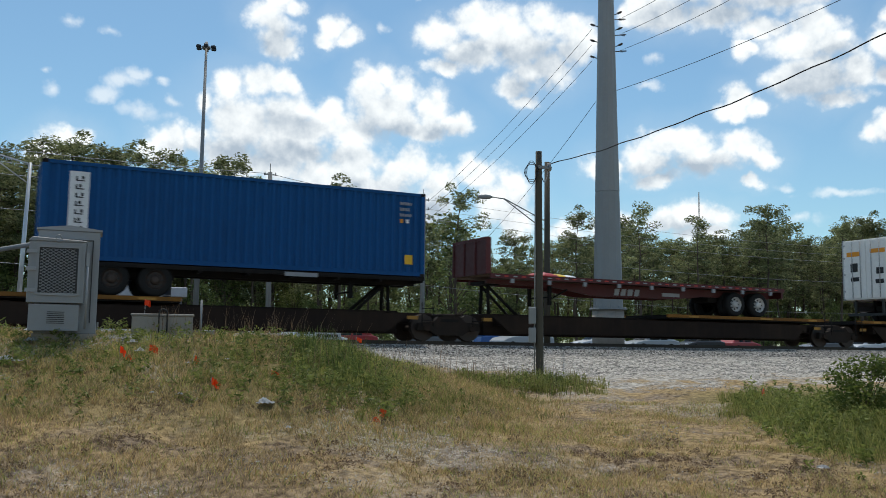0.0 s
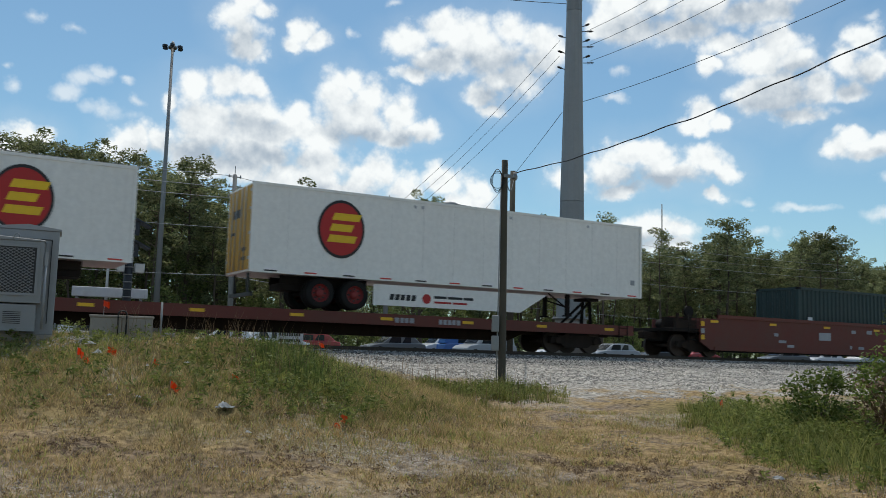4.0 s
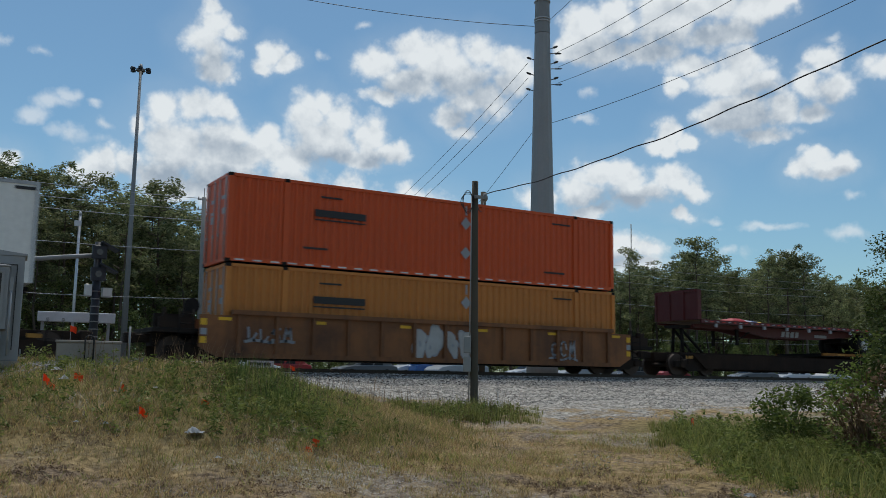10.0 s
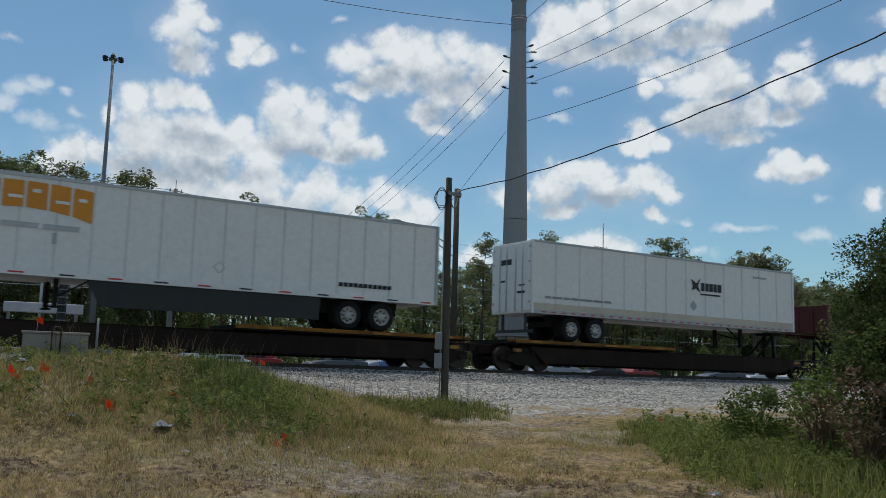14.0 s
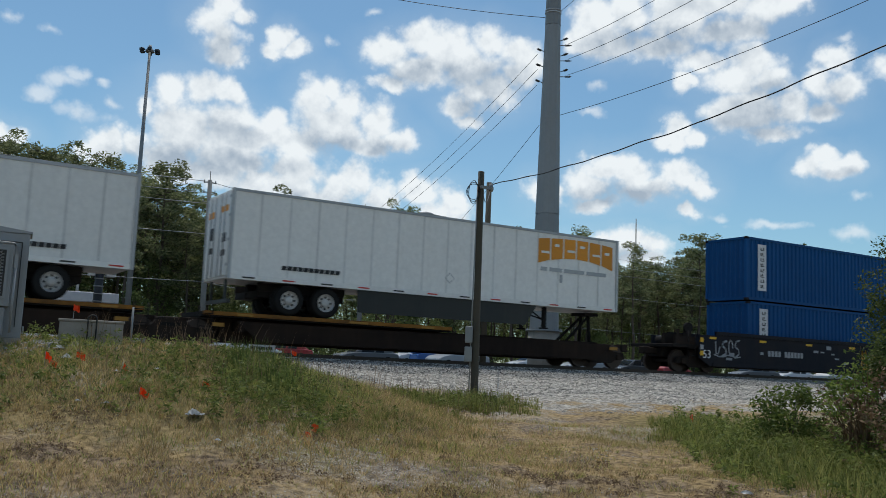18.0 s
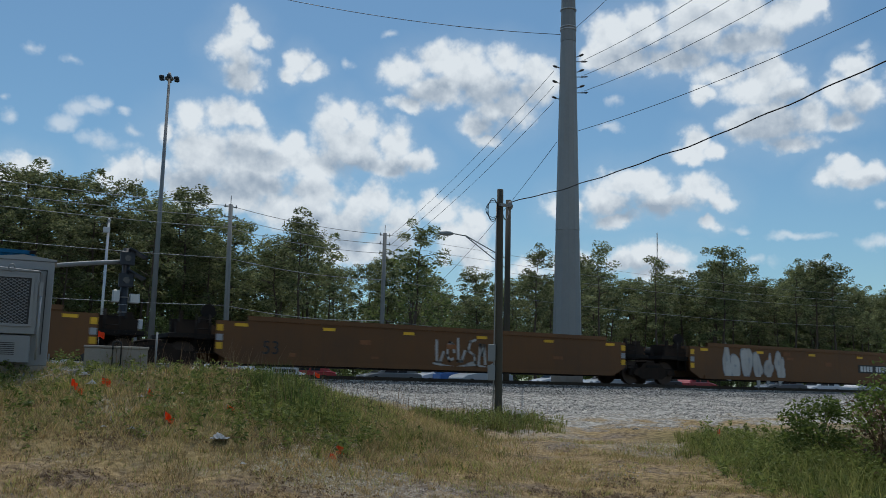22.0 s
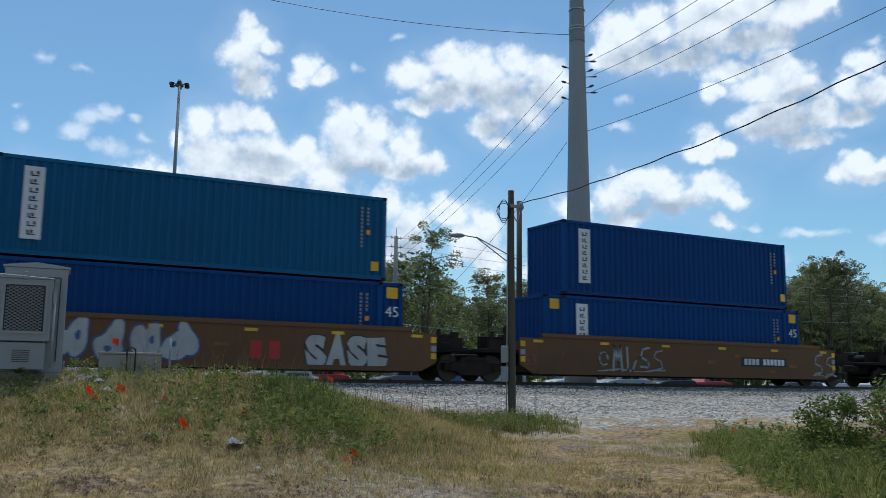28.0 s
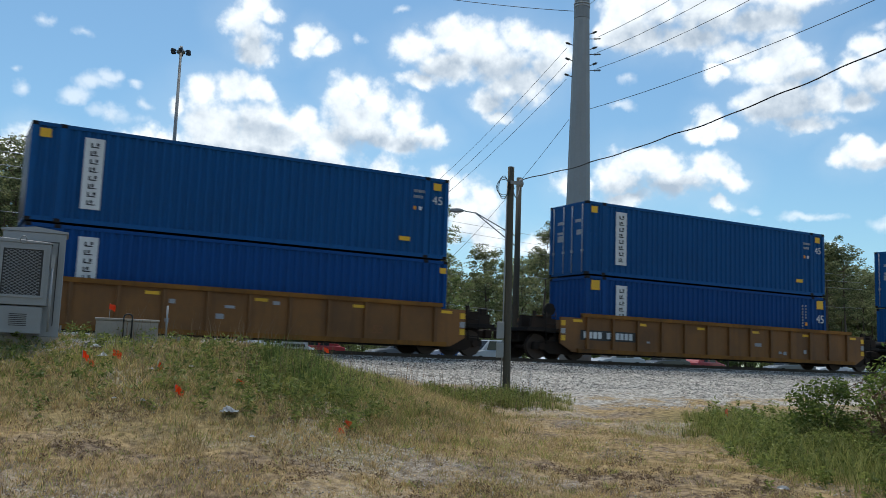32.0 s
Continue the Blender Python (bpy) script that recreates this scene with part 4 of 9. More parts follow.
def spine_unit(L, wheels_left, left, right, edge="deck_yellow", sill="well_brown"):
    """A spine car: a deep centre beam, a platform under the trailer's wheels, a hitch stand under its kingpin."""
    car = thing("spine_car", "dark brown spine car with a yellow-edged trailer platform", "railway wagon", "trailer cars of the train")
    fx = (lambda x: x) if wheels_left else (lambda x: L - x)

    def span(x0, x1):
        return (min(fx(x0), fx(x1)), max(fx(x0), fx(x1)))
    bm = bmesh.new()
    box(bm, 1.7, L - 1.7, -0.48, 0.48, 0.24, 1.02)
    box(bm, 0.3, L - 0.3, -0.3, 0.3, 0.62, 0.98)
    part("centre_beam", bm, sill, car, bevel=0.01)
    for s in (-1, 1):
        bm = bmesh.new()
        x0, x1 = span(2.0, L - 1.6)
        prism(bm, [(x0, 0.92), (x1, 0.92), (x1 - 0.8, 0.30), (x0 + 0.8, 0.30)], -0.03, 0.03)
        part("side_sill", bm, sill, car, at=pose(0, s * 1.22, 0))
        bm = bmesh.new()
        x0, x1 = span(0.9, 9.9)
        box(bm, x0, x1, -0.05, 0.05, 1.07, 1.19)
        e = part("platform_edge", bm, edge, car, at=pose(0, s * 1.32, 0))
        if s < 0:
            for i, w in ((0.12, 0.5), (0.55, 0.7), (0.86, 0.5)):
                plate(e, "reflector_mark", x0 + i * (x1 - x0), -0.056, 1.085, w, 0.07, "dull_mark")
    bm = bmesh.new()
    x0, x1 = span(0.9, 9.9)
    box(bm, x0, x1, -1.27, 1.27, 1.02, 1.17)
    part("platform", bm, "black", car)
    # cross beams
    bm = bmesh.new()
    box(bm, -0.09, 0.09, -1.22, 1.22, 0.60, 0.95)
    first = part("cross_beam", bm, sill, car, at=pose(2.2, 0, 0))
    for i in range(1, 6):
        again(first, car, pose(2.2 + i * (L - 4.4) / 5, 0, 0))
    hx = fx(L - 2.0)
    d = 1 if wheels_left else -1
    bm = bmesh.new()
    for s in (-0.32, 0.32):
        tube(bm, (hx, s, 1.0), (hx, s * 0.7, 2.1), 0.075, n=8)
        tube(bm, (hx - d * 1.2, s, 1.0), (hx, s * 0.7, 2.05), 0.06, n=8)
    box(bm, hx - 0.35, hx + 0.35, -0.45, 0.45, 2.08, 2.2)
    part("hitch_stand", bm, "black", car)
    for x in (0.75, L - 1.2):
        ladder(car, x, -1.40, 0.5, 1.3)
    for x in (1.2, L - 1.7):
        plate(car, "end_mark", x, -1.26, 0.72, 0.4, 0.12, "dull_mark")
    for end, x, way in ((left, 0.0, -1), (right, L, 1)):
        if end == "art" and way < 0:
            bogie(car, 0.0)
        elif end == "coup":
            bogie(car, x - way * 2.0)
            coupler(car, x - way * 0.75, way)
    return car


def flat_car(L, left, right):
    """A long flat car with a full deck."""
    car = thing("flat_car", "oxide red flat car with a long steel deck", "railway wagon", "trailer cars of the train")
    bm = bmesh.new()
    box(bm, 0.35, L - 0.35, -1.36, 1.36, 0.98, 1.10)
    part("deck", bm, "flat_red", car, bevel=0.01)
    bm = bmesh.new()
    prism(bm, [(0.9, 0.95), (L - 0.9, 0.95), (L - 4.2, 0.95), (L - 5.6, 0.38), (5.6, 0.38), (4.2, 0.95)], -0.35, 0.35)
    box(bm, 0.7, L - 0.7, -0.3, 0.3, 0.66, 0.975)
    part("centre_beam", bm, "well_brown", car)
    for s in (-1, 1):
        bm = bmesh.new()
        box(bm, 0.35, L - 0.35, -0.04, 0.04, 0.74, 1.12)
        e = part("side_sill", bm, "flat_red", car, at=pose(0, s * 1.40, 0))
        if s < 0:
            for i in range(9):
                plate(e, "reflector_mark", 1.2 + i * (L - 3.0) / 8, -0.046, 0.90, 0.45, 0.10, "safety")
            bars(e, "unreadable_lettering", L * 0.62, -0.046, 0.84, (0.16, 0.12, 0.14, 0.16), 0.17, "paint_grey")
            bars(e, "unreadable_lettering", L * 0.68, -0.046, 0.84, (0.13, 0.13, 0.13, 0.13, 0.13), 0.17, "paint_grey")
    for hx in (1.6, L - 1.6):
        bm = bmesh.new()
        for s in (-0.3, 0.3):
            tube(bm, (hx, s, 1.1), (hx, s * 0.7, 2.1), 0.07, n=8)
            tube(bm, (hx + (1.1 if hx < L / 2 else -1.1), s, 1.1), (hx, s * 0.7, 2.05), 0.055, n=8)
        box(bm, hx - 0.3, hx + 0.3, -0.42, 0.42, 2.08, 2.2)
        part("hitch_stand", bm, "black", car)
    for x, way in ((0.0, -1), (L, 1)):
        bogie(car, x - way * 2.9)
        bogie_end = x - way * 0.75
        coupler(car, bogie_end, way)
        ladder(car, x - way * 0.9 - 0.2, -1.46, 0.5, 1.2)
    return car


# ---------------------------------------------------------------- containers
def corrugated(bm, x0, x1, y, z0, z1, side, pitch=0.275, depth=0.05):
    """A wavy steel wall in the plane y, its outer face towards side."""
    n = max(1, round((x1 - x0) / pitch))
    p = (x1 - x0) / n
    pts = []
    for i in range(n):
        a = x0 + i * p
        pts += [(a, 0), (a + 0.34 * p, 0), (a + 0.5 * p, depth), (a + 0.84 * p, depth)]
    pts.append((x1, 0))
    lo = [bm.verts.new((x, y - side * d, z0)) for x, d in pts]
    hi = [bm.verts.new((x, y - side * d, z1)) for x, d in pts]
    for i in range(len(pts) - 1):
        bm.faces.new((lo[i], lo[i + 1], hi[i + 1], hi[i]))


def turned(bm, m):
    bmesh.ops.transform(bm, matrix=m, verts=bm.verts)
    return bm


def container(L, H, mat, label, group, doors=False, marks=(), posts=0.0):
    """A steel box: corner posts and castings, rails, wavy sides and ends, a roof; z = 0 is its floor."""
    ob = thing("shipping_container", label, "container", group)
    w = 1.219
    for s in (-1, 1):
        bm = bmesh.new()
        corrugated(bm, 0.12, L - 0.12, s * (w - 0.022), 0.16, H - 0.10, s)
        part("side_panel", bm, mat, ob)
        for name, z0, z1 in (("bottom_rail", 0.03, 0.165), ("top_rail", H - 0.115, H - 0.01)):
            bm = bmesh.new()
            box(bm, 0.1, L - 0.1, s * w - 0.045 * (s > 0), s * w + 0.045 * (s < 0), z0, z1)
            part(name, bm, mat, ob)
    for x, s in ((0.0, -1), (L, 1)):
        bm = bmesh.new()
        if doors and s < 0:
            box(bm, 0.03, 0.07, -1.13, -0.01, 0.16, H - 0.12)
            box(bm, 0.03, 0.07, 0.01, 1.13, 0.16, H - 0.12)
            end = part("door", bm, mat, ob)
            bm = bmesh.new()
            for y in (-0.95, -0.28, 0.28, 0.95):
                tube(bm, (0.0, y, 0.1), (0.0, y, H - 0.1), 0.02, n=6)
                box(bm, -0.02, 0.03, y - 0.05, y + 0.05, 0.9, 1.0)
            part("locking_gear", bm, "grey_trim", end)
            bm = bmesh.new()
            for y, z, a, b_ in ((-0.85, 2.1, 0.4, 0.12), (0.3, 2.1, 0.4, 0.12), (0.35, 1.7, 0.35, 0.1), (0.35, 1.4, 0.35, 0.25), (-0.85, 1.6, 0.3, 0.2)):
                box(bm, 0.02, 0.035, y, y + a, z, z + b_)
            part("door_marking", bm, "paint_grey", end)
        else:
            corrugated(bm, -1.10, 1.10, 0.0, 0.16, H - 0.10, -1, 0.275, 0.04)
            turned(bm, pose(x - s * 0.03, 0, 0, 0, 0, -90 if s < 0 else 90))
            part("end_panel", bm, mat, ob)
        for y in (-1, 1):
            bm = bmesh.new()
            box(bm, min(x, x - s * 0.15), max(x, x - s * 0.15), min(y * w, y * (w - 0.13)), max(y * w, y * (w - 0.13)), 0.11, H - 0.11)
            part("corner_post", bm, mat, ob)
            for z0 in (0.0, H - 0.118):
                bm = bmesh.new()
                box(bm, min(x + s * 0.006, x - s * 0.172), max(x + s * 0.006, x - s * 0.172), min(y * (w + 0.005), y * (w - 0.157)), max(y * (w + 0.005), y * (w - 0.157)), z0, z0 + 0.118)
                part("corner_casting", bm, "black" if mat != "white" else "grey_trim", ob, bevel=0.01)
        for z0, z1 in ((0.02, 0.16), (H - 0.12, H - 0.01)):
            bm = bmesh.new()
            box(bm, min(x, x - s * 0.1), max(x, x - s * 0.1), -1.08, 1.08, z0, z1)
            part("end_beam", bm, mat, ob)
    bm = bmesh.new()
    box(bm, 0.1, L - 0.1, -1.17, 1.17, H - 0.035, H - 0.012)
    part("roof", bm, mat, ob)
    bm = bmesh.new()
    box(bm, 0.1, L - 0.1, -1.17, 1.17, 0.05, 0.16)
    part("floor", bm, "black", ob)
    if posts:
        for x in (posts, L - posts):
            for s in (-1, 1):
                bm = bmesh.new()
                box(bm, x - 0.09, x + 0.09, min(s * (w + 0.002), s * (w - 0.06)), max(s * (w + 0.002), s * (w - 0.06)), 0.10, H - 0.10)
                part("inner_post", bm, mat, ob)
                for z0 in (0.0, H - 0.118):
                    bm = bmesh.new()
                    box(bm, x - 0.09, x + 0.09, min(s * (w + 0.006), s * (w - 0.06)), max(s * (w + 0.006), s * (w - 0.06)), z0, z0 + 0.118)
                    part("corner_casting", bm, "black", ob)
    for fn in marks:
        fn(ob, -w - 0.006, L, H)
    return ob


def column_mark(x):
    """A white upright panel whose big letters are too small to keep: dark bars one under another."""
    def fn(ob, y, L, H):
        p = plate(ob, "name_panel", x, y, H - 2.42, 0.55, 2.12, "paint_white")
        bm = bmesh.new()
        for i in range(8):
            z = 0.12 + i * 0.245
            box(bm, 0.17, 0.40, -0.009, 0.0, z, z + 0.035)
            box(bm, 0.17, 0.22, -0.009, 0.0, z + 0.035, z + 0.14)
            box(bm, 0.33 if i % 2 else 0.26, 0.40 if i % 2 else 0.33, -0.009, 0.0, z + 0.06, z + 0.15)
        part("panel_lettering", bm, "well_dark", p)
    return fn


def small_print(dx, z, rows=3):
    def fn(ob, y, L, H):
        x = L - dx
        for i in range(rows):
            bars(ob, "unreadable_lettering", x, y, z - 0.2 * i, (0.07, 0.06, 0.07, 0.06) if i % 2 else (0.07, 0.05, 0.07, 0.06, 0.05), 0.10, "paint_grey", 0.03)
        plate(ob, "warning_label", x, y, z - 0.62, 0.11, 0.13, "paint_orange")
        plate(ob, "warning_label", x + 0.22, y, z - 0.62, 0.11, 0.13, "paint_white")
    return fn


def tall_print(dx):
    def fn(ob, y, L, H):
        x = L - dx
        bm = bmesh.new()
        for c in (0, 0.22):
            for i in range(11 if c == 0 else 5):
                box(bm, c, c + 0.07, -0.004, 0.004, -i * 0.13, -i * 0.13 + 0.085)
        part("unreadable_lettering", bm, "paint_grey", ob, at=pose(x, y, H - 0.5))
        plate(ob, "warning_label", x + 0.2, y, H - 1.35, 0.14, 0.16, "paint_orange")
    return fn


def tag(x, z, w=0.4, h=0.4, mat="safety", right=False):
    def fn(ob, y, L, H):
        plate(ob, "yellow_tag" if mat == "safety" else "marking", (L - x) if right else x, y, z if z > 0 else H + z, w, h, mat)
    return fn


def number_45(x, z, right=False, size=0.52):
    def fn(ob, y, L, H):
        lettering("45", size, "paint_white", ob, pose((L - x) if right else x, y, z if z > 0 else H + z))
    return fn


def end_45(y0, z):
    """The number on the front end of a container."""
    def fn(ob, y, L, H):
        lettering("45", 0.5, "paint_white", ob, pose(-0.02, y0, H + z, 0, 0, -90))
    return fn


H9 = 2.90
MAKERS = {}


def load(key, u, z):
    """Puts a container of a kind on the train; the first of a kind is built, the rest are copies."""
    if key not in MAKERS:
        MAKERS[key] = BOXES[key]()
        ob = MAKERS[key]
    else:
        ob = copy_thing(MAKERS[key], pose(0, 0, 0))
    ob.matrix_basis = pose(u, TRACK, RAIL + z)
    TRAIN.append((ob, u))
    return ob


G40, G45 = "blue forty-foot containers", "blue forty-five-foot containers"
BOXES = {
    "blue40": lambda: container(12.19, H9, "blue", "blue corrugated forty-foot steel container stacked on a rail car", G40, marks=(column_mark(0.75), small_print(0.95, 2.45), tag(0.75, 0.42, 0.28, 0.32, right=True))),
    "deep40": lambda: container(12.19, H9, "deep_blue", "dark blue corrugated forty-foot steel container stacked on a rail car", G40, marks=(column_mark(0.75), tall_print(0.95), tag(0.4, 0.35, 0.28, 0.32, right=True))),
    "teal40": lambda: container(12.19, H9, "teal", "faded teal blue forty-foot container in a well car", G40, marks=(column_mark(0.75), tall_print(0.95), tag(0.55, 0.32, 0.28, 0.32, right=True))),
    "blue45": lambda: container(13.72, H9, "blue", "blue forty-five-foot container with yellow corner tags", G45, posts=0.86, marks=(column_mark(1.45), tag(0.22, -0.55, 0.42, 0.38), tag(0.62, -0.55, 0.42, 0.38, right=True), number_45(0.66, -1.18, True), tall_print(1.6))),
    "deep45": lambda: container(13.72, H9, "deep_blue", "dark blue forty-five-foot container with yellow corner tags", G45, posts=0.86, marks=(column_mark(1.45), tag(0.22, -0.55, 0.42, 0.38), tag(0.62, -0.55, 0.42, 0.38, right=True), number_45(0.66, -1.18, True), tall_print(1.6))),
    "door45": lambda: container(13.72, H9, "blue", "blue forty-five-foot container, its door end forward", G45, doors=True, posts=0.86, marks=(column_mark(1.45), tag(0.22, -0.45, 0.3, 0.26), tag(0.62, -0.45, 0.3, 0.26, right=True), number_45(0.66, -0.95, True, 0.42), tag(1.9, 0.55, 0.42, 0.15, right=True), small_print(1.4, 2.3, 2))),
    "num45": lambda: container(13.72, H9, "deep_blue", "dark blue forty-five-foot container with a white number", G45, posts=0.86, marks=(column_mark(1.45), tag(0.22, -0.55, 0.42, 0.38), number_45(0.12, -1.15), small_print(1.4, 2.2, 2))),
    "ends45": lambda: container(13.72, H9, "deep_blue", "dark blue forty-five-foot container with numbers at its end", G45, posts=0.86, marks=(column_mark(1.45), number_45(0.15, -0.95, False, 0.48), tag(0.3, -0.45, 0.25, 0.2, right=True), number_45(1.5, 1.4, True, 0.01))),
    "pair45": lambda: container(13.72, H9, "deep_blue", "dark blue forty-five-foot container with numbers on side and end", G45, posts=0.86, marks=(column_mark(1.45), number_45(0.12, -0.80, False, 0.48), end_45(0.6, -0.80), small_print(1.2, 2.3, 2), tag(0.62, -0.5, 0.25, 0.2, right=True))),
    "green40": lambda: container(12.19, H9, "dark_green", "dark green steel container low in a well car", "", marks=(tag(3.2, 2.2, 0.55, 0.22, "paint_grey", True), tag(0.6, 1.4, 0.3, 0.14, "paint_white"))),
    "cream53": lambda: container(16.15, H9, "cream", "rust-streaked cream fifty-three-foot domestic container", "domestic containers", posts=1.98, marks=(tag(2.6, -0.62, 0.7, 0.12, "paint_grey"), tag(8.1, 0.55, 0.4, 0.3, "well_brown"), tag(1.4, -0.6, 0.25, 0.1, "paint_grey"))),
    "white53": lambda: container(16.15, H9, "offwhite", "dirty off-white fifty-three-foot domestic container", "domestic containers", posts=1.98, marks=(tag(2.6, -0.75, 0.7, 0.12, "paint_grey"), tag(1.4, -0.7, 0.25, 0.1, "paint_grey"))),
}


def orange_marks(ob, y, L, H):
    for x, z, w, h in ((3.0, 1.75, 1.9, 0.24), (3.0, 1.62, 1.9, 0.05), (2.6, 0.62, 0.9, 0.07), (12.6, 0.5, 1.0, 0.07), (3.2, 2.4, 0.8, 0.06), (13.0, 2.45, 0.9, 0.06)):
        plate(ob, "unreadable_lettering", x, y, z, w, h, "ink")
    for z in (0.75, 1.85):
        bm = bmesh.new()
        prism(bm, [(0, 0), (0.22, 0.24), (0, 0.48), (-0.22, 0.24)], -0.004, 0.004)
        part("placard", bm, "paint_grey", ob, at=pose(9.0, y, z))
    plate(ob, "marking", 8.97, y, 2.4, 0.07, 0.35, "paint_grey")
    for i in range(26):
        plate(ob, "reflector_mark", 0.3 + i * 0.6, y, 0.06, 0.3, 0.05, "paint_white")


BOXES["orange53"] = lambda: container(16.15, H9, "orange", "bright orange fifty-three-foot domestic container", "domestic containers", doors=True, posts=1.98, marks=(orange_marks,))
BOXES["amber53"] = lambda: container(16.15, H9, "amber", "amber yellow fifty-three-foot domestic container", "domestic containers", doors=True, posts=1.98, marks=(orange_marks,))

# ---------------------------------------------------------------- road trailers
def road_wheel(parent, x, z, rim="rim", y=-1.02):
    """A pair of tyres on each end of an axle; the near one shows its rim."""
    key = "road_wheel_" + rim
    if key not in KIT:
        bm = bmesh.new()
        n = 26
        prof = [(0.30, -0.14), (0.44, -0.15), (0.495, -0.11), (0.51, 0.0), (0.495, 0.11), (0.44, 0.15), (0.30, 0.14)]
        rings = [[bm.verts.new((r * math.cos(2 * math.pi * i / n), q, r * math.sin(2 * math.pi * i / n))) for i in range(n)] for r, q in prof]
        for a, b_ in zip(rings, rings[1:]):
            for i in range(n):
                f = bm.faces.new((a[i], a[(i + 1) % n], b_[(i + 1) % n], b_[i]))
                f.smooth = True
        tyre = mesh_of(bm, "tyre", "tyre")
        bm = bmesh.new()
        prof = [(0.305, -0.13), (0.28, -0.10), (0.24, -0.04), (0.15, -0.03), (0.13, -0.12), (0.07, -0.15), (0.0001, -0.15)]
        rings = [[bm.verts.new((r * math.cos(2 * math.pi * i / n), q, r * math.sin(2 * math.pi * i / n))) for i in range(n)] for r, q in prof]
        for a, b_ in zip(rings, rings[1:]):
            for i in range(n):
                bm.faces.new((a[i], a[(i + 1) % n], b_[(i + 1) % n], b_[i]))
        rim_me = mesh_of(bm, "rim", rim)
        bm = bmesh.new()
        for i in range(8):
            a = 2 * math.pi * i / 8
            tube(bm, (0.195 * math.cos(a), -0.075, 0.195 * math.sin(a)), (0.195 * math.cos(a), -0.02, 0.195 * math.sin(a)), 0.034, n=8)
        KIT[key] = tyre, rim_me, mesh_of(bm, "hand_hole_ring", "ink")
    tyre, rim_me, hole_me = KIT[key]
    for yy in (y, -y):
        o = new("wheel", tyre)
        o.parent, o.matrix_basis = parent, pose(x, yy, z, 0, 0, 0 if yy < 0 else 180)
        r = new("rim", rim_me)
        r.parent = o
        r["label"] = "painted steel rim"
        if yy < 0:
            hole = tagged(new("hand_hole_ring", hole_me), kind="stuff")
            hole.parent = o
        inner = new("wheel", tyre)
        inner.parent, inner.matrix_basis = parent, pose(x, yy * 0.66, z)


def arc_blocks(parent, x, y, z, width, height, count, mat):
    """A brand name in an arch of capitals, as plain blocks of its colour."""
    w = width / count
    for i in range(count):
        t0, t1 = i / count * 2 - 1, (i + 1) / count * 2 - 1
        x0, x1 = i * w + 0.03, (i + 1) * w - 0.05
        top0, top1 = height * (1.0 - 0.10 * t0 * t0), height * (1.0 - 0.10 * t1 * t1)
        low0, low1 = height * (0.30 - 0.28 * t0 * t0), height * (0.30 - 0.28 * t1 * t1)
        bm = bmesh.new()
        prism(bm, [(x0, low0), (x1, low1), (x1, top1), (x0, top0)], -0.004, 0.004)
        blk = part("brand_block", bm, mat, parent, at=pose(x, y, z))
        # a pale slit in each block
        m = (x0 + x1) / 2
        bm = bmesh.new()
        mid = (low0 + low1 + top0 + top1) / 4
        h = 0.12 * height
        box(bm, m - 0.2 * w, m + (0.2 if i % 2 else 0.5) * w * 0.8, -0.007, 0.003, mid + (h * 0.6 if i % 2 else -h), mid + (h * 1.4 if i % 2 else -h * 0.3))
        part("block_slit", bm, "white", blk)


def disc_logo(parent, x, y, z, r):
    """A round badge: black rim, red disc, slanted yellow bars."""
    for k, (rad, mat, off) in enumerate(((r, "ink", 0.0), (r * 0.9, "paint_red", -0.004))):
        bm = bmesh.new()
        tube(bm, (0, -0.004, 0), (0, 0.004, 0), rad, n=40)
        o = part("badge_disc" if k else "badge_rim", bm, mat, parent, at=pose(x, y + off, z) @ Matrix.Diagonal((0.86, 1, 1, 1)))
    bm = bmesh.new()
    for z0, w in ((0.30, 1.0), (-0.08, 0.8), (-0.46, 1.0)):
        prism(bm, [((-0.42 + z0 * 0.2) * r, z0 * r), ((-0.42 + w + z0 * 0.2) * r, z0 * r), ((-0.42 + w + z0 * 0.2 + 0.1) * r, (z0 + 0.25) * r), ((-0.42 + z0 * 0.2 + 0.1) * r, (z0 + 0.25) * r)], -0.004, 0.004)
    part("badge_bars", bm, "paint_yellow", parent, at=pose(x, y - 0.009, z))


def slant_logo(parent, x, y, z, w, h, turn=0):
    """A slanted frame with three blocks, dark red on a dark outline."""
    for grow, mat, off in ((0.065, "ink", 0.0), (0.012, "dark_red", -0.006), (-0.022, "white", -0.012)):
        bm = bmesh.new()
        g = grow

        def bar(x0, x1, z0, z1):
            k = 0.28 * h / w
            sh = 0.3 * h
            prism(bm, [(x0 * w - g + z0 * sh, z0 * h - g), (x1 * w + g + z0 * sh, z0 * h - g), (x1 * w + g + z1 * sh, z1 * h + g), (x0 * w - g + z1 * sh, z1 * h + g)], -0.003, 0.003)
        if g < 0:
            bar(0.05, 0.97, 0.84, 1.0)
        else:
            bar(0.0, 1.0, 0.86, 0.98)
        if g > 0:
            bar(0.0, 0.05, 0.0, 0.88)
            bar(0.0, 0.75, 0.0, 0.05)
        for x0, x1, z0, z1 in ((0.13, 0.36, 0.16, 0.74), (0.43, 0.64, 0.16, 0.74), (0.71, 0.95, 0.5, 0.74), (0.76, 0.88, 0.12, 0.5)):
            bar(x0, x1, z0, z1)
        part("brand_shape", bm, mat, parent, at=pose(x, y, z, 0, 0, turn) @ pose(0, off, 0))


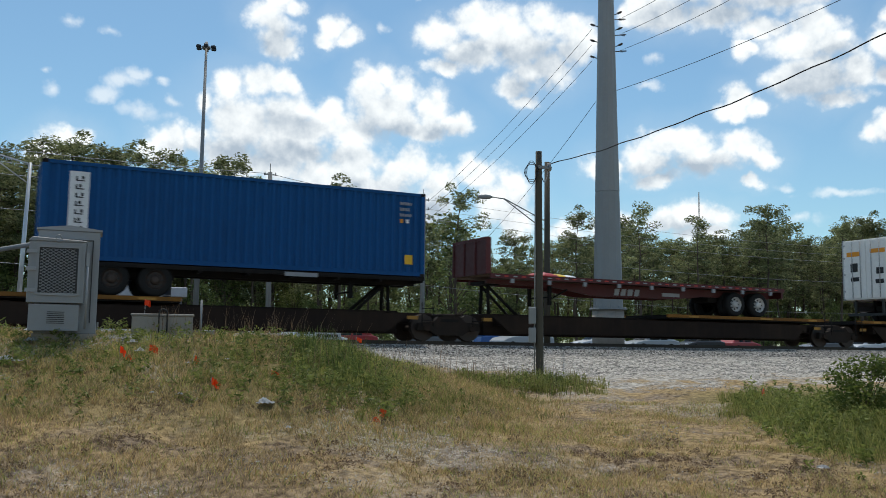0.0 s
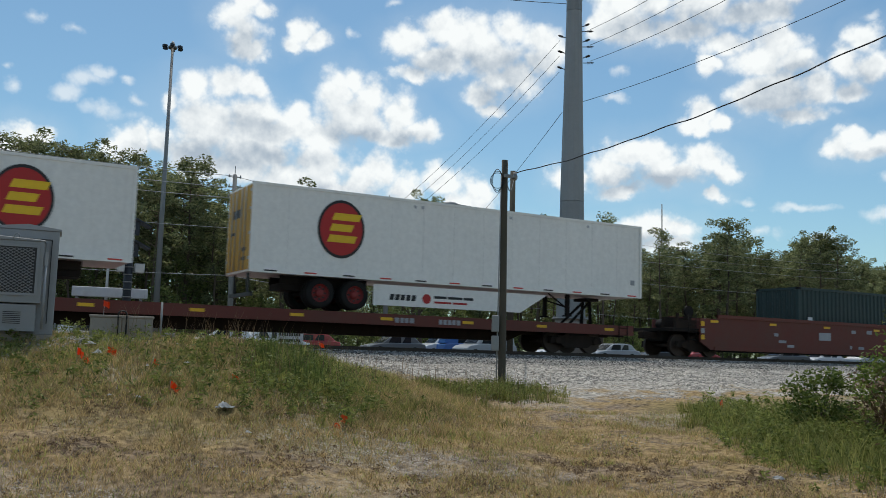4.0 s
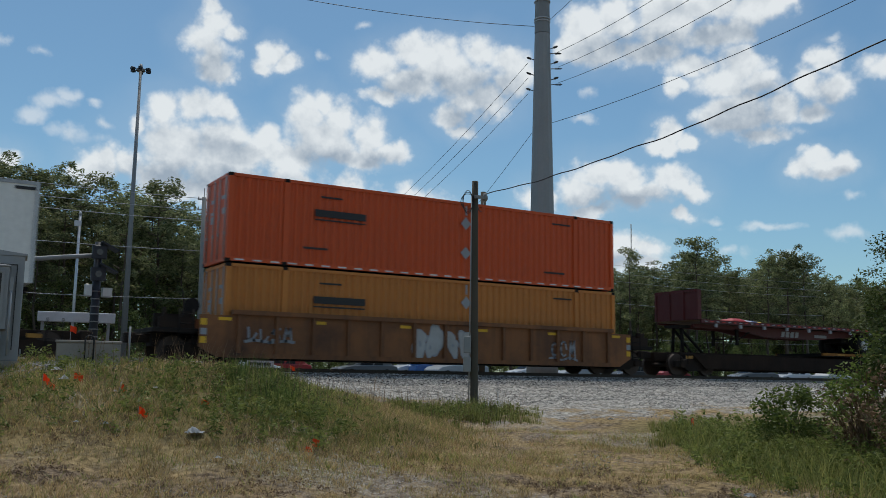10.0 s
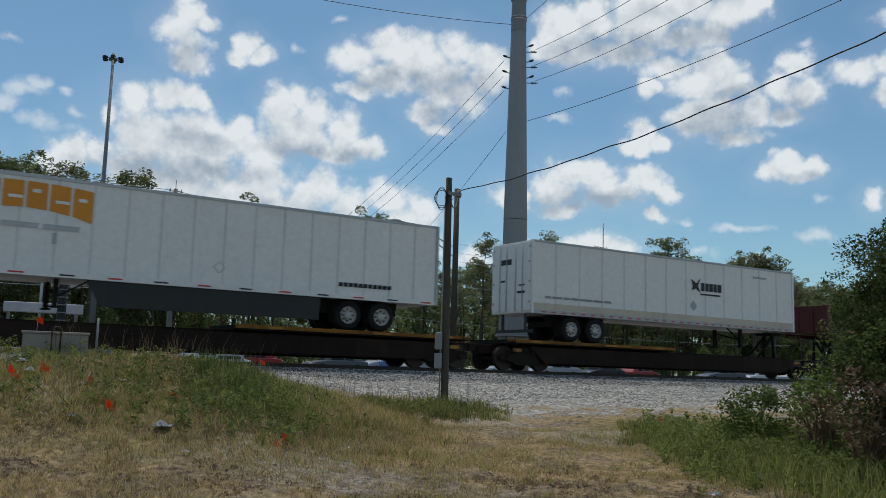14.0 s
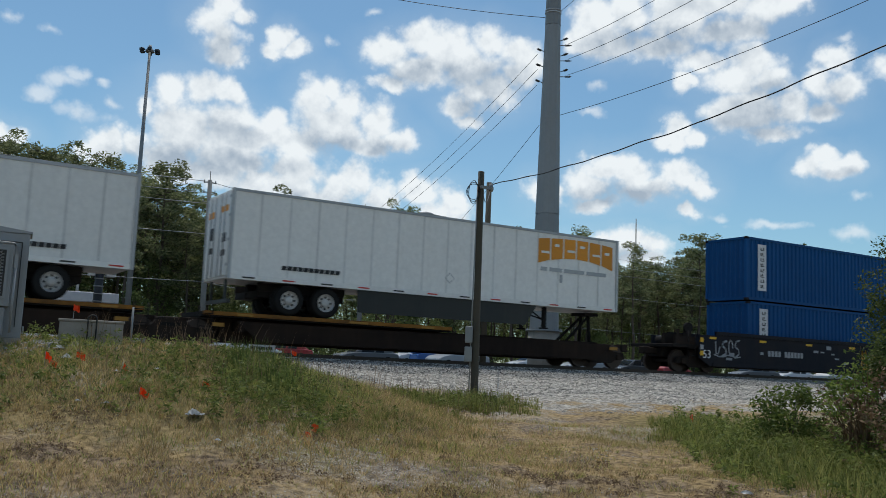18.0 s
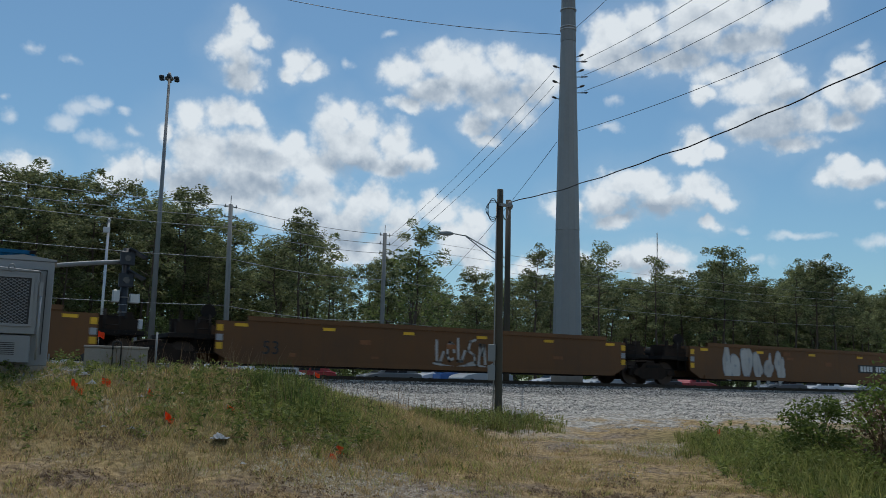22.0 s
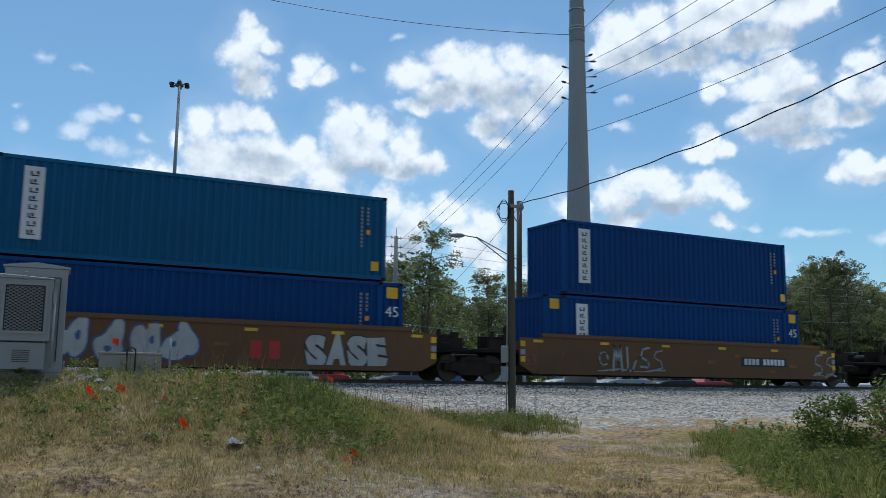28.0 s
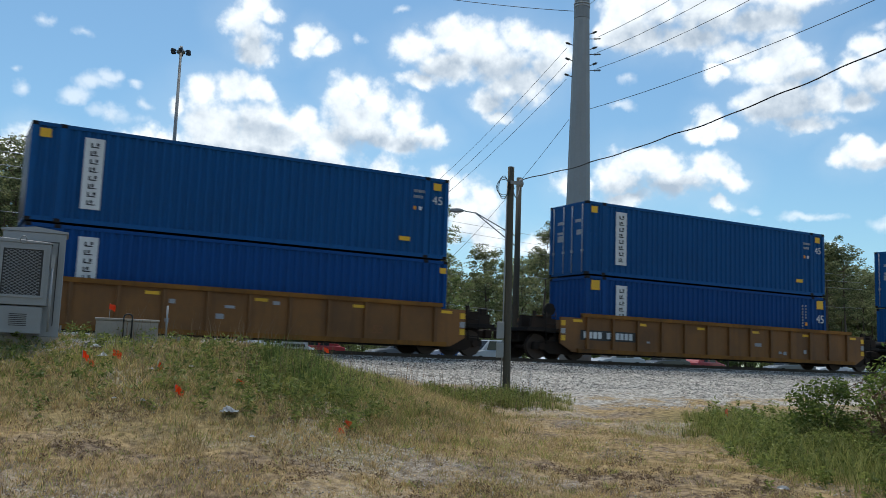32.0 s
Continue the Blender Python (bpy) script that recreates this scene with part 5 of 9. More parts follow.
def van_trailer(kind, rear_left, label, group):
    """A closed road trailer on the train: box, rails, doors, wheels, landing gear, skirts."""
    L, w, z0, z1 = 16.15, 1.295, 2.25, 5.16
    ob = thing("semi_trailer", label, "trailer", group)
    fx = (lambda x: x) if rear_left else (lambda x: L - x)      # distance from the rear end

    def span(a, b_):
        return min(fx(a), fx(b_)), max(fx(a), fx(b_))
    bm = bmesh.new()
    box(bm, 0.03, L - 0.03, -w + 0.01, w - 0.01, z0 + 0.02, z1 - 0.02)
    part("box_body", bm, "white", ob, bevel=0.012)
    for s in (-1, 1):
        bm = bmesh.new()
        box(bm, 0, L, s * w - 0.02, s * w + 0.02, z0, z0 + 0.16)
        part("bottom_rail", bm, "white" if kind != "bird" else "grey_trim", ob)
        bm = bmesh.new()
        box(bm, 0, L, s * w - 0.02, s * w + 0.016, z1 - 0.09, z1)
        part("top_rail", bm, "grey_trim" if kind != "ring" else "white", ob)
    for x in (0.0, L):
        for s in (-1, 1):
            bm = bmesh.new()
            box(bm, x - 0.05 + (0.05 if x == 0 else -0.05), x + 0.05 + (0.05 if x == 0 else -0.05), s * w - 0.05, s * w + 0.022, z0 + 0.001, z1 - 0.001)
            part("corner_post", bm, "grey_trim" if kind in ("slant", "arch") else "white", ob)
    y = -w - 0.012
    bm = bmesh.new()
    n = 16 if kind == "arch" else 13
    if kind in ("arch", "bird"):
        for i in range(1, n):
            x = i * L / n
            box(bm, x - 0.03, x + 0.03, -w - 0.003, -w + 0.01, z0 + 0.16, z1 - 0.09)
        tagged(part("panel_seam", bm, "seam", ob), kind="stuff")
    else:
        for i in range(1, n):
            x = i * L / n
            box(bm, x - 0.003, x + 0.003, -w + 0.006, -w + 0.0115, z0 + 0.16, z1 - 0.09)
        tagged(part("panel_seam", bm, "seam", ob), kind="stuff")
    # lamps and reflective strips along the lower rail
    marks = 12 if kind != "bird" else 30
    for i in range(marks):
        x = 0.5 + i * (L - 1.2) / (marks - 1)
        plate(ob, "reflective_strip", x, -w - 0.026, z0 + 0.05, 0.42 if kind != "bird" else 0.22, 0.045, "reflect" if (kind in ("arch", "ring") and i % 2) or kind == "bird" else "ink")
    if kind == "bird":
        bm = bmesh.new()
        box(bm, 0.0, L, -w - 0.022, -w + 0.01, z0 + 0.17, z0 + 0.42)
        part("scuffed_band", bm, "offwhite", ob)
    # wheels, suspension, landing gear
    for d in (2.2, 3.5) if kind != "ring" else (2.5, 3.75):
        road_wheel(ob, fx(d), 1.2 + 0.51, "rim_red" if kind == "ring" else "rim")
    bm = bmesh.new()
    x0, x1 = span(1.3, 4.4)
    box(bm, x0, x1, -0.55, 0.55, 1.78, 2.0)
    box(bm, x0, x1, -0.62, -0.5, 1.98, z0)
    box(bm, x0, x1, 0.5, 0.62, 1.98, z0)
    for d in (2.2, 3.5):
        tube(bm, (fx(d), -0.9, 1.71), (fx(d), 0.9, 1.71), 0.075, n=8)
    part("wheel_bogie", bm, "black", ob)
    bm = bmesh.new()
    for s in (-0.75, 0.75):
        box(bm, fx(12.9) - 0.07, fx(12.9) + 0.07, s - 0.07, s + 0.07, 1.45, z0)
        box(bm, fx(12.9) - 0.14, fx(12.9) + 0.14, s - 0.12, s + 0.12, 1.40, 1.45)
    d = 1 if rear_left else -1
    tube(bm, (fx(12.9), -0.75, 1.7), (fx(12.9) - d * 0.9, -0.75, z0), 0.03, n=6)
    tube(bm, (fx(12.9), -0.75, 1.75), (fx(12.9), 0.75, 2.1), 0.03, n=6)
    part("landing_gear", bm, "black", ob)
    if kind == "arch":
        bm = bmesh.new()
        x0, x1 = span(4.6, 12.2)
        prism(bm, [(x0, z0), (x1, z0), (x1 - (0.5 if rear_left else 0.05), 1.48), (x0 + (0.05 if rear_left else 0.5), 1.48)], -0.015, 0.015)
        part("side_skirt", bm, "skirt", ob, at=pose(0, -1.2, 0))
        again(ob.children[-1], ob, pose(0, 1.2, 0))
    if kind == "ring":
        bm = bmesh.new()
        x0, x1 = span(4.4, 11.6)
        prism(bm, [(x0, z0 - 0.12), (x1, z0 - 0.12), (x1 - (1.2 if rear_left else 0.0), 1.42), (x0 + (0.0 if rear_left else 1.2), 1.42)], -0.015, 0.015)
        sk = part("side_skirt", bm, "white", ob, "white skirt with dark lettering bars", at=pose(0, -1.2, 0))
        xs = span(4.6, 8.6)[0]
        bars(sk, "brand_block", xs + 0.4, -0.02, 1.62, (0.16,) * 5, 0.2, "ink", 0.05, 0.04)
        bm = bmesh.new()
        tube(bm, (0, -0.004, 0), (0, 0.004, 0), 0.17, n=20)
        part("brand_shape", bm, "paint_red", sk, at=pose(xs + 1.85, -0.02, 1.72))
        bars(sk, "unreadable_lettering", xs + 2.15, -0.02, 1.75, (0.5, 0.6, 0.4), 0.09, "ink")
        bars(sk, "unreadable_lettering", xs + 2.15, -0.02, 1.58, (0.7, 0.6), 0.07, "paint_red")
    # the end that faces -x: doors at the rear, a plain nose in front
    if rear_left:
        bm = bmesh.new()
        box(bm, -0.01, 0.035, -w + 0.06, -0.012, z0 + 0.1, z1 - 0.1)
        box(bm, -0.01, 0.035, 0.012, w - 0.06, z0 + 0.1, z1 - 0.1)
        dr = part("rear_door", bm, "door_yellow" if kind == "ring" else "white", ob)
        bm = bmesh.new()
        for yy in (-0.75, -0.3, 0.3, 0.75):
            tube(bm, (-0.03, yy, z0 + 0.1), (-0.03, yy, z1 - 0.1), 0.018, n=6)
        for yy in (-1.2, 1.2):
            for zz in (z0 + 0.4, z0 + 1.2, z0 + 2.0, z0 + 2.6):
                box(bm, -0.025, 0.0, yy - 0.05, yy + 0.05, zz, zz + 0.09)
        part("lock_gear", bm, "grey_trim", dr)
        bm = bmesh.new()
        for s in (-0.75, 0.75):
            box(bm, 0.12, 0.2, s - 0.05, s + 0.05, 1.55, z0)
        box(bm, 0.10, 0.22, -1.15, 1.15, 1.5, 1.62)
        part("underride_guard", bm, "skirt", ob)
        bm = bmesh.new()
        if kind == "arch":
            for yy, zz, a, h in ((0.3, 2.1, 0.75, 0.22), (-1.05, 2.2, 0.8, 0.20)):
                box(bm, -0.016, -0.006, yy, yy + a, z0 + zz, z0 + zz + h)
            part("brand_block", bm, "paint_orange", dr)
            bm = bmesh.new()
            for yy, zz, a, h in ((0.45, 1.35, 0.4, 0.42), (-0.95, 1.2, 0.4, 0.3), (-0.95, 0.75, 0.45, 0.2), (0.4, 0.9, 0.45, 0.2)):
                box(bm, -0.016, -0.006, yy, yy + a, z0 + zz, z0 + zz + h)
            part("unreadable_notice", bm, "ink", dr)
        elif kind == "slant":
            for k, (yy, zz, a, h) in enumerate(((0.25, 1.75, 0.7, 0.07), (0.25, 1.45, 0.6, 0.07), (0.3, 1.5, 0.08, 0.3), (0.6, 1.5, 0.08, 0.3), (-0.9, 0.75, 0.5, 0.1))):
                box(bm, -0.016, -0.006, yy, yy + a, z0 + zz, z0 + zz + h)
            part("brand_shape", bm, "paint_red", dr)
        elif kind == "ring":
            for yy, zz, a, h in ((-0.1, 1.85, 0.75, 0.28), (-0.9, 0.7, 0.45, 0.12), (-0.9, 0.4, 0.45, 0.12), (0.4, 1.3, 0.5, 0.1)):
                box(bm, -0.016, -0.006, yy, yy + a, z0 + zz, z0 + zz + h)
            part("brand_block", bm, "ink", dr)
        else:
            for yy, zz, a, h in ((0.0, 2.0, 0.7, 0.22), (-0.9, 0.8, 0.5, 0.1), (0.4, 1.3, 0.3, 0.08), (-0.9, 1.1, 0.4, 0.06)):
                box(bm, -0.016, -0.006, yy, yy + a, z0 + zz, z0 + zz + h)
            part("brand_block", bm, "ink", dr)
    else:
        bm = bmesh.new()
        if kind == "slant":
            slant_logo(ob, -0.02, 0.75, z0 + 1.62, 0.75, 0.62, -90)
            plate(ob, "hose_box", -0.03, 0.0, z0 + 0.2, 0.02, 0.3, "ink")
        elif kind == "arch":
            for yy in (-0.95, -0.75, -0.55, -0.35, -0.15, 0.05):
                box(bm, -0.012, 0.02, yy - 0.07, yy + 0.07, z1 - 0.75, z1 - 0.45)
            part("brand_block", bm, "paint_orange", ob)
            bm = bmesh.new()
            box(bm, -0.08, 0.02, -0.5, -0.2, z0 + 0.45, z0 + 0.75)
            part("hose_box", bm, "grey_trim", ob)
        else:
            box(bm, -0.012, 0.02, -0.55, -0.15, z1 - 0.65, z1 - 0.45)
            part("brand_block", bm, "paint_red", ob)
            bm = bmesh.new()
            box(bm, -0.05, 0.02, -0.7, -0.45, z0 + 0.3, z0 + 0.75)
            part("hose_box", bm, "ink", ob)
    # writing on the near side
    front = span(12.9, 15.95)
    if kind == "arch":
        x = span(12.05, 15.95)[0]
        arc_blocks(ob, x + 0.05, y, z0 + 1.62, 3.8, 1.08, 6, "paint_orange")
        bars(ob, "unreadable_slogan", x + 0.2, y, z0 + 1.36, (0.3, 0.6, 1.0, 1.0), 0.15, "grey_trim", 0.12, 0.03)
        plate(ob, "document_box", fx(13.2), y, z0 + 0.95, 0.12, 0.32, "grey_trim")
        x = span(1.6, 4.2)[0]
        bars(ob, "unreadable_lettering", x + 0.2, y, z0 + 0.42, (0.16,) * 11, 0.14, "ink", 0.03, 0.02)
        bm = bmesh.new()
        for (px, pz), (qx, qz) in (((0, -0.2), (0.2, 0)), ((0.2, 0), (0, 0.2)), ((0, 0.2), (-0.2, 0)), ((-0.2, 0), (0, -0.2))):
            prism(bm, [(px, pz), (qx, qz), (qx * 0.85, qz * 0.85), (px * 0.85, pz * 0.85)], -0.003, 0.003)
        part("placard_frame", bm, "grey_trim", ob, at=pose(fx(8.2), y, z0 + 0.7))
    elif kind == "slant":
        x = span(13.2, 15.2)[0]
        slant_logo(ob, x, y, z0 + 1.25, 1.45, 1.0)
        for k, (dx, n) in enumerate(((0.0, 3), (0.44, 6), (1.24, 14))):
            bars(ob, "unreadable_lettering", x - 0.9 + dx, y, z0 + 0.64, (0.085,) * n, 0.15, "ink", 0.03, 0.02)
        for i in range(12):
            plate(ob, "reflector_mark", 0.5 + i * 1.3, y, z0 + 0.10, 0.5, 0.05, "ink")
        x = span(1.0, 3.4)[0]
        bars(ob, "unreadable_lettering", x + 0.05, y, z0 + 0.46, (0.095,) * 17, 0.11, "dark_red", 0.045, 0.02)
        bm = bmesh.new()
        tube(bm, (0, -0.004, 0), (0, 0.004, 0), 0.22, n=20)
        part("placard", bm, "seam", ob, at=pose(fx(8.6), y, z0 + 0.55))
        plate(ob, "vent_plate", fx(15.9) - (0.4 if rear_left else 0), y, z1 - 0.24, 0.6, 0.09, "ink")
    elif kind == "ring":
        disc_logo(ob, fx(3.1), y, z0 + 1.62, 0.98)
        for d in (5.8, 6.1, 9.5, 9.8, 13.4):
            plate(ob, "vent_mark", fx(d), y, z1 - 0.3, 0.1, 0.1, "grey_trim")
        plate(ob, "marking", fx(15.6), y, z0 + 0.5, 0.2, 0.2, "paint_grey")
    else:
        bm = bmesh.new()
        for pts in ([(0, 0.3), (0.35, 0.12), (0.62, 0.36), (0.45, 0.0), (0.62, -0.3), (0.3, -0.12), (0.05, -0.22), (0.12, 0.0)],):
            prism(bm, pts, -0.003, 0.003)
        part("brand_shape", bm, "ink", ob, at=pose(9.0, y, z0 + 1.75))
        bars(ob, "brand_block", 9.65, y, z0 + 1.55, (0.22, 0.22, 0.24, 0.2, 0.26), 0.36, "ink", 0.05)
        bars(ob, "unreadable_lettering", 9.6, y, z0 + 1.36, (1.3,), 0.07, "ink")
        bm = bmesh.new()
        prism(bm, [(0, -0.24), (0.22, 0), (0, 0.24), (-0.22, 0)], -0.003, 0.003)
        part("placard", bm, "grey_trim", ob, at=pose(9.15, y, z0 + 0.85))
        bars(ob, "unreadable_lettering", 0.7, y, z0 + 0.62, (0.3, 0.5, 0.35, 0.4, 0.7, 0.5, 0.4), 0.09, "paint_grey", 0.06)
        bars(ob, "unreadable_lettering", 13.2, y, z1 - 0.52, (0.2, 0.2, 0.2, 0.2), 0.1, "grey_trim", 0.04)
    return ob


def flatbed(L, wheels_right, pale):
    """An open flatbed trailer with a headboard."""
    ob = thing("flatbed_trailer", "empty red flatbed trailer with a headboard and a bundle of straps", "trailer", "flatbed trailers on the train")
    fx = (lambda x: x) if wheels_right else (lambda x: L - x)   # distance from the front end
    zd = 2.42

    def span(a, b_):
        return min(fx(a), fx(b_)), max(fx(a), fx(b_))
    bm = bmesh.new()
    x0, x1 = span(0.1, L)
    box(bm, x0, x1, -1.26, 1.26, zd - 0.07, zd)
    part("deck", bm, "wood_deck", ob)
    for s in (-1, 1):
        bm = bmesh.new()
        box(bm, x0, x1, s * 1.30 - 0.035, s * 1.30 + 0.035, zd - 0.15, zd + 0.012)
        rail = part("side_rail", bm, "flatbed_red", ob)
        if s < 0:
            for i in range(38):
                plate(rail, "reflective_strip", x0 + 0.2 + i * (L - 0.5) / 38, -1.34, zd - 0.09, 0.17, 0.045, "reflect" if i % 2 else "paint_grey")
            bm = bmesh.new()
            for i in range(9):
                bx = x0 + 0.9 + i * (L - 1.8) / 8
                box(bm, bx - 0.07, bx + 0.07, -1.36, -1.28, zd - 0.30, zd - 0.15)
            tagged(part("strap_winch", bm, "paint_grey", rail), kind="stuff")
    for s in (-1, 1):
        bm = bmesh.new()
        deep = zd - 0.60
        pts = [(0.3, zd - 0.15), (0.3, zd - 0.3), (3.2, zd - 0.34), (5.0, deep), (L - 5.5, deep), (L - 4.0, zd - 0.45), (L - 0.2, zd - 0.40), (L - 0.2, zd - 0.15)]
        prism(bm, [(fx(px), pz) for px, pz in pts], -0.05, 0.05)
        beam = part("main_beam", bm, "flatbed_red", ob, at=pose(0, s * 0.62, 0))
    bx = span(6.0, 8.0)[0]
    bars(ob, "brand_block", bx, -0.69, zd - 0.54, (0.22, 0.22, 0.24, 0.22), 0.26, "paint_grey", 0.1, 0.07)
    bars(ob, "unreadable_lettering", bx + 2.4, -0.69, zd - 0.50, (0.9,), 0.14, "paint_grey")
    # headboard
    bm = bmesh.new()
    hx0, hx1 = span(-0.03, 0.09)
    box(bm, hx0, hx1, -1.25, 1.25, zd, zd + 1.28)
    hb = part("headboard", bm, "faded_pink" if pale else "flatbed_red", ob)
    bm = bmesh.new()
    for yy in (-1.26, -0.42, 0.42, 1.26):
        box(bm, hx0 - 0.04, hx1 + 0.04, yy - 0.05, yy + 0.05, zd, zd + 1.30)
    box(bm, hx0 - 0.03, hx1 + 0.03, -1.28, 1.28, zd + 1.22, zd + 1.32)
    part("headboard_post", bm, "flatbed_red", hb)
    if pale:
        bm = bmesh.new()
        for i in range(4):
            for j in range(6):
                if (i + j) % 3 == 0:
                    box(bm, hx0 - 0.008, hx1 + 0.008, -1.15 + j * 0.4, -1.15 + j * 0.4 + 0.22, zd + 0.1 + i * 0.3, zd + 0.1 + i * 0.3 + 0.13)
        part("headboard_patches", bm, "flatbed_red", hb)
    for d in (L - 1.3, L - 2.6):
        road_wheel(ob, fx(d), 1.19 + 0.51, "rim")
    bm = bmesh.new()
    a, b_ = span(L - 3.5, L - 0.5)
    box(bm, a, b_, -0.5, 0.5, 1.75, zd - 0.3)
    for d in (L - 1.3, L - 2.6):
        tube(bm, (fx(d), -0.95, 1.70), (fx(d), 0.95, 1.70), 0.07, n=8)
    part("wheel_bogie", bm, "black", ob)
    bm = bmesh.new()
    for s in (-0.7, 0.7):
        box(bm, fx(3.0) - 0.06, fx(3.0) + 0.06, s - 0.06, s + 0.06, 1.4, zd - 0.3)
    dd = 1 if wheels_right else -1
    tube(bm, (fx(3.0), -0.74, 1.7), (fx(3.0), 0.74, 1.7), 0.03, n=6)
    tube(bm, (fx(3.0), -0.7, 1.6), (fx(3.0) + dd * 0.8, -0.7, zd - 0.4), 0.03, n=6)
    part("landing_gear", bm, "black", ob)
    bm = bmesh.new()
    box(bm, fx(L) - 0.05, fx(L) + 0.05, -1.2, 1.2, zd - 0.4, zd - 0.14)
    part("rear_bumper", bm, "flatbed_red", ob)
    return ob


def strap_bundle(colors):
    """Folded tarpaulins and straps that lie on a flatbed."""
    ob = thing("tarpaulin_bundle", "folded red and white tarpaulins lying on a flatbed", "tarpaulin", "tarpaulin bundles on flatbeds")
    rng = random.Random(len(colors))
    for i, c in enumerate(colors):
        bm = bmesh.new()
        bmesh.ops.create_grid(bm, x_segments=8, y_segments=8, size=0.5)
        for v in bm.verts:
            r = max(abs(v.co.x), abs(v.co.y)) * 2
            v.co = Vector((v.co.x * 0.9, v.co.y * 1.2, (0.15 - 0.02 * i) * (1 - r ** 3) + 0.04 * rng.random() * (1 - r)))
        for f in bm.faces:
            f.smooth = True
        bmesh.ops.solidify(bm, geom=bm.faces[:], thickness=0.02)
        part("folded_tarpaulin", bm, c, ob, at=pose(i * 0.52, -0.3 + 0.1 * i, 0.012, 0, 0, rng.uniform(-15, 15)))
    return ob


def chassis(L):
    """A bare container chassis: two beams, cross members, two axles, landing gear."""
    ob = thing("container_chassis", "black steel container chassis on a rail car", "trailer")
    for s in (-1, 1):
        bm = bmesh.new()
        box(bm, 0.1, L - 0.1, s * 0.45 - 0.06, s * 0.45 + 0.06, 1.9, 2.16)
        box(bm, 0.05, L - 0.05, s * 1.18 - 0.05, s * 1.18 + 0.05, 2.04, 2.16)
        part("beam", bm, "black", ob)
    bm = bmesh.new()
    box(bm, -0.06, 0.06, -1.2, 1.2, 1.98, 2.12)
    first = part("cross_member", bm, "black", ob, at=pose(0.15, 0, 0))
    for i in range(1, 9):
        again(first, ob, pose(0.15 + i * (L - 0.3) / 8, 0, 0))
    for x in (2.1, 3.35):
        road_wheel(ob, x, 1.19 + 0.51, "wheel")
    bm = bmesh.new()
    for x in (2.1, 3.35):
        tube(bm, (x, -0.95, 1.70), (x, 0.95, 1.70), 0.07, n=8)
    box(bm, 1.4, 4.0, -0.5, 0.5, 1.74, 1.9)
    part("wheel_bogie", bm, "black", ob)
    bm = bmesh.new()
    for s in (-0.7, 0.7):
        box(bm, 9.7, 9.82, s - 0.06, s + 0.06, 1.4, 1.95)
    tube(bm, (9.76, -0.75, 1.6), (9.76, 0.75, 1.6), 0.03, n=6)
    part("landing_gear", bm, "black", ob)
    plate(ob, "pale_panel", 7.3, -1.24, 2.0, 1.1, 0.13, "paint_grey")
    return ob


# ---------------------------------------------------------------- the order of the train
PROTO = {}


def trailer(kind, rear_left, u):
    key = (kind, rear_left)
    words = {"arch": "white box trailer with an arched orange name and dark skirt", "slant": "plain white box trailer with a slanted dark red emblem",
             "ring": "white box trailer with a red and yellow round badge", "bird": "weathered white box trailer with a dark emblem and scuffed band"}[kind]
    if key not in PROTO:
        PROTO[key] = van_trailer(kind, rear_left, words, words.split(" with")[0] + "s")
        ob = PROTO[key]
    else:
        ob = copy_thing(PROTO[key], pose(0, 0, 0))
    return ride(ob, u)


def spine(u, u2, wheels_left, left, right):
    key = ("spine", round(u2 - u, 1), wheels_left, left, right)
    if key not in PROTO:
        PROTO[key] = spine_unit(round(u2 - u, 1), wheels_left, left, right)
        ob = PROTO[key]
    else:
        ob = copy_thing(PROTO[key], pose(0, 0, 0))
    return ride(ob, u)


def bed(u, L, wheels_right, pale, straps, sx):
    key = ("bed", L, wheels_right, pale)
    if key not in PROTO:
        PROTO[key] = flatbed(L, wheels_right, pale)
        ob = PROTO[key]
    else:
        ob = copy_thing(PROTO[key], pose(0, 0, 0))
    ride(ob, u)
    if straps:
        t = strap_bundle(straps)
        t.matrix_basis = pose(u + sx, TRACK - 0.45, RAIL + 2.42)
        TRAIN.append((t, u + sx))


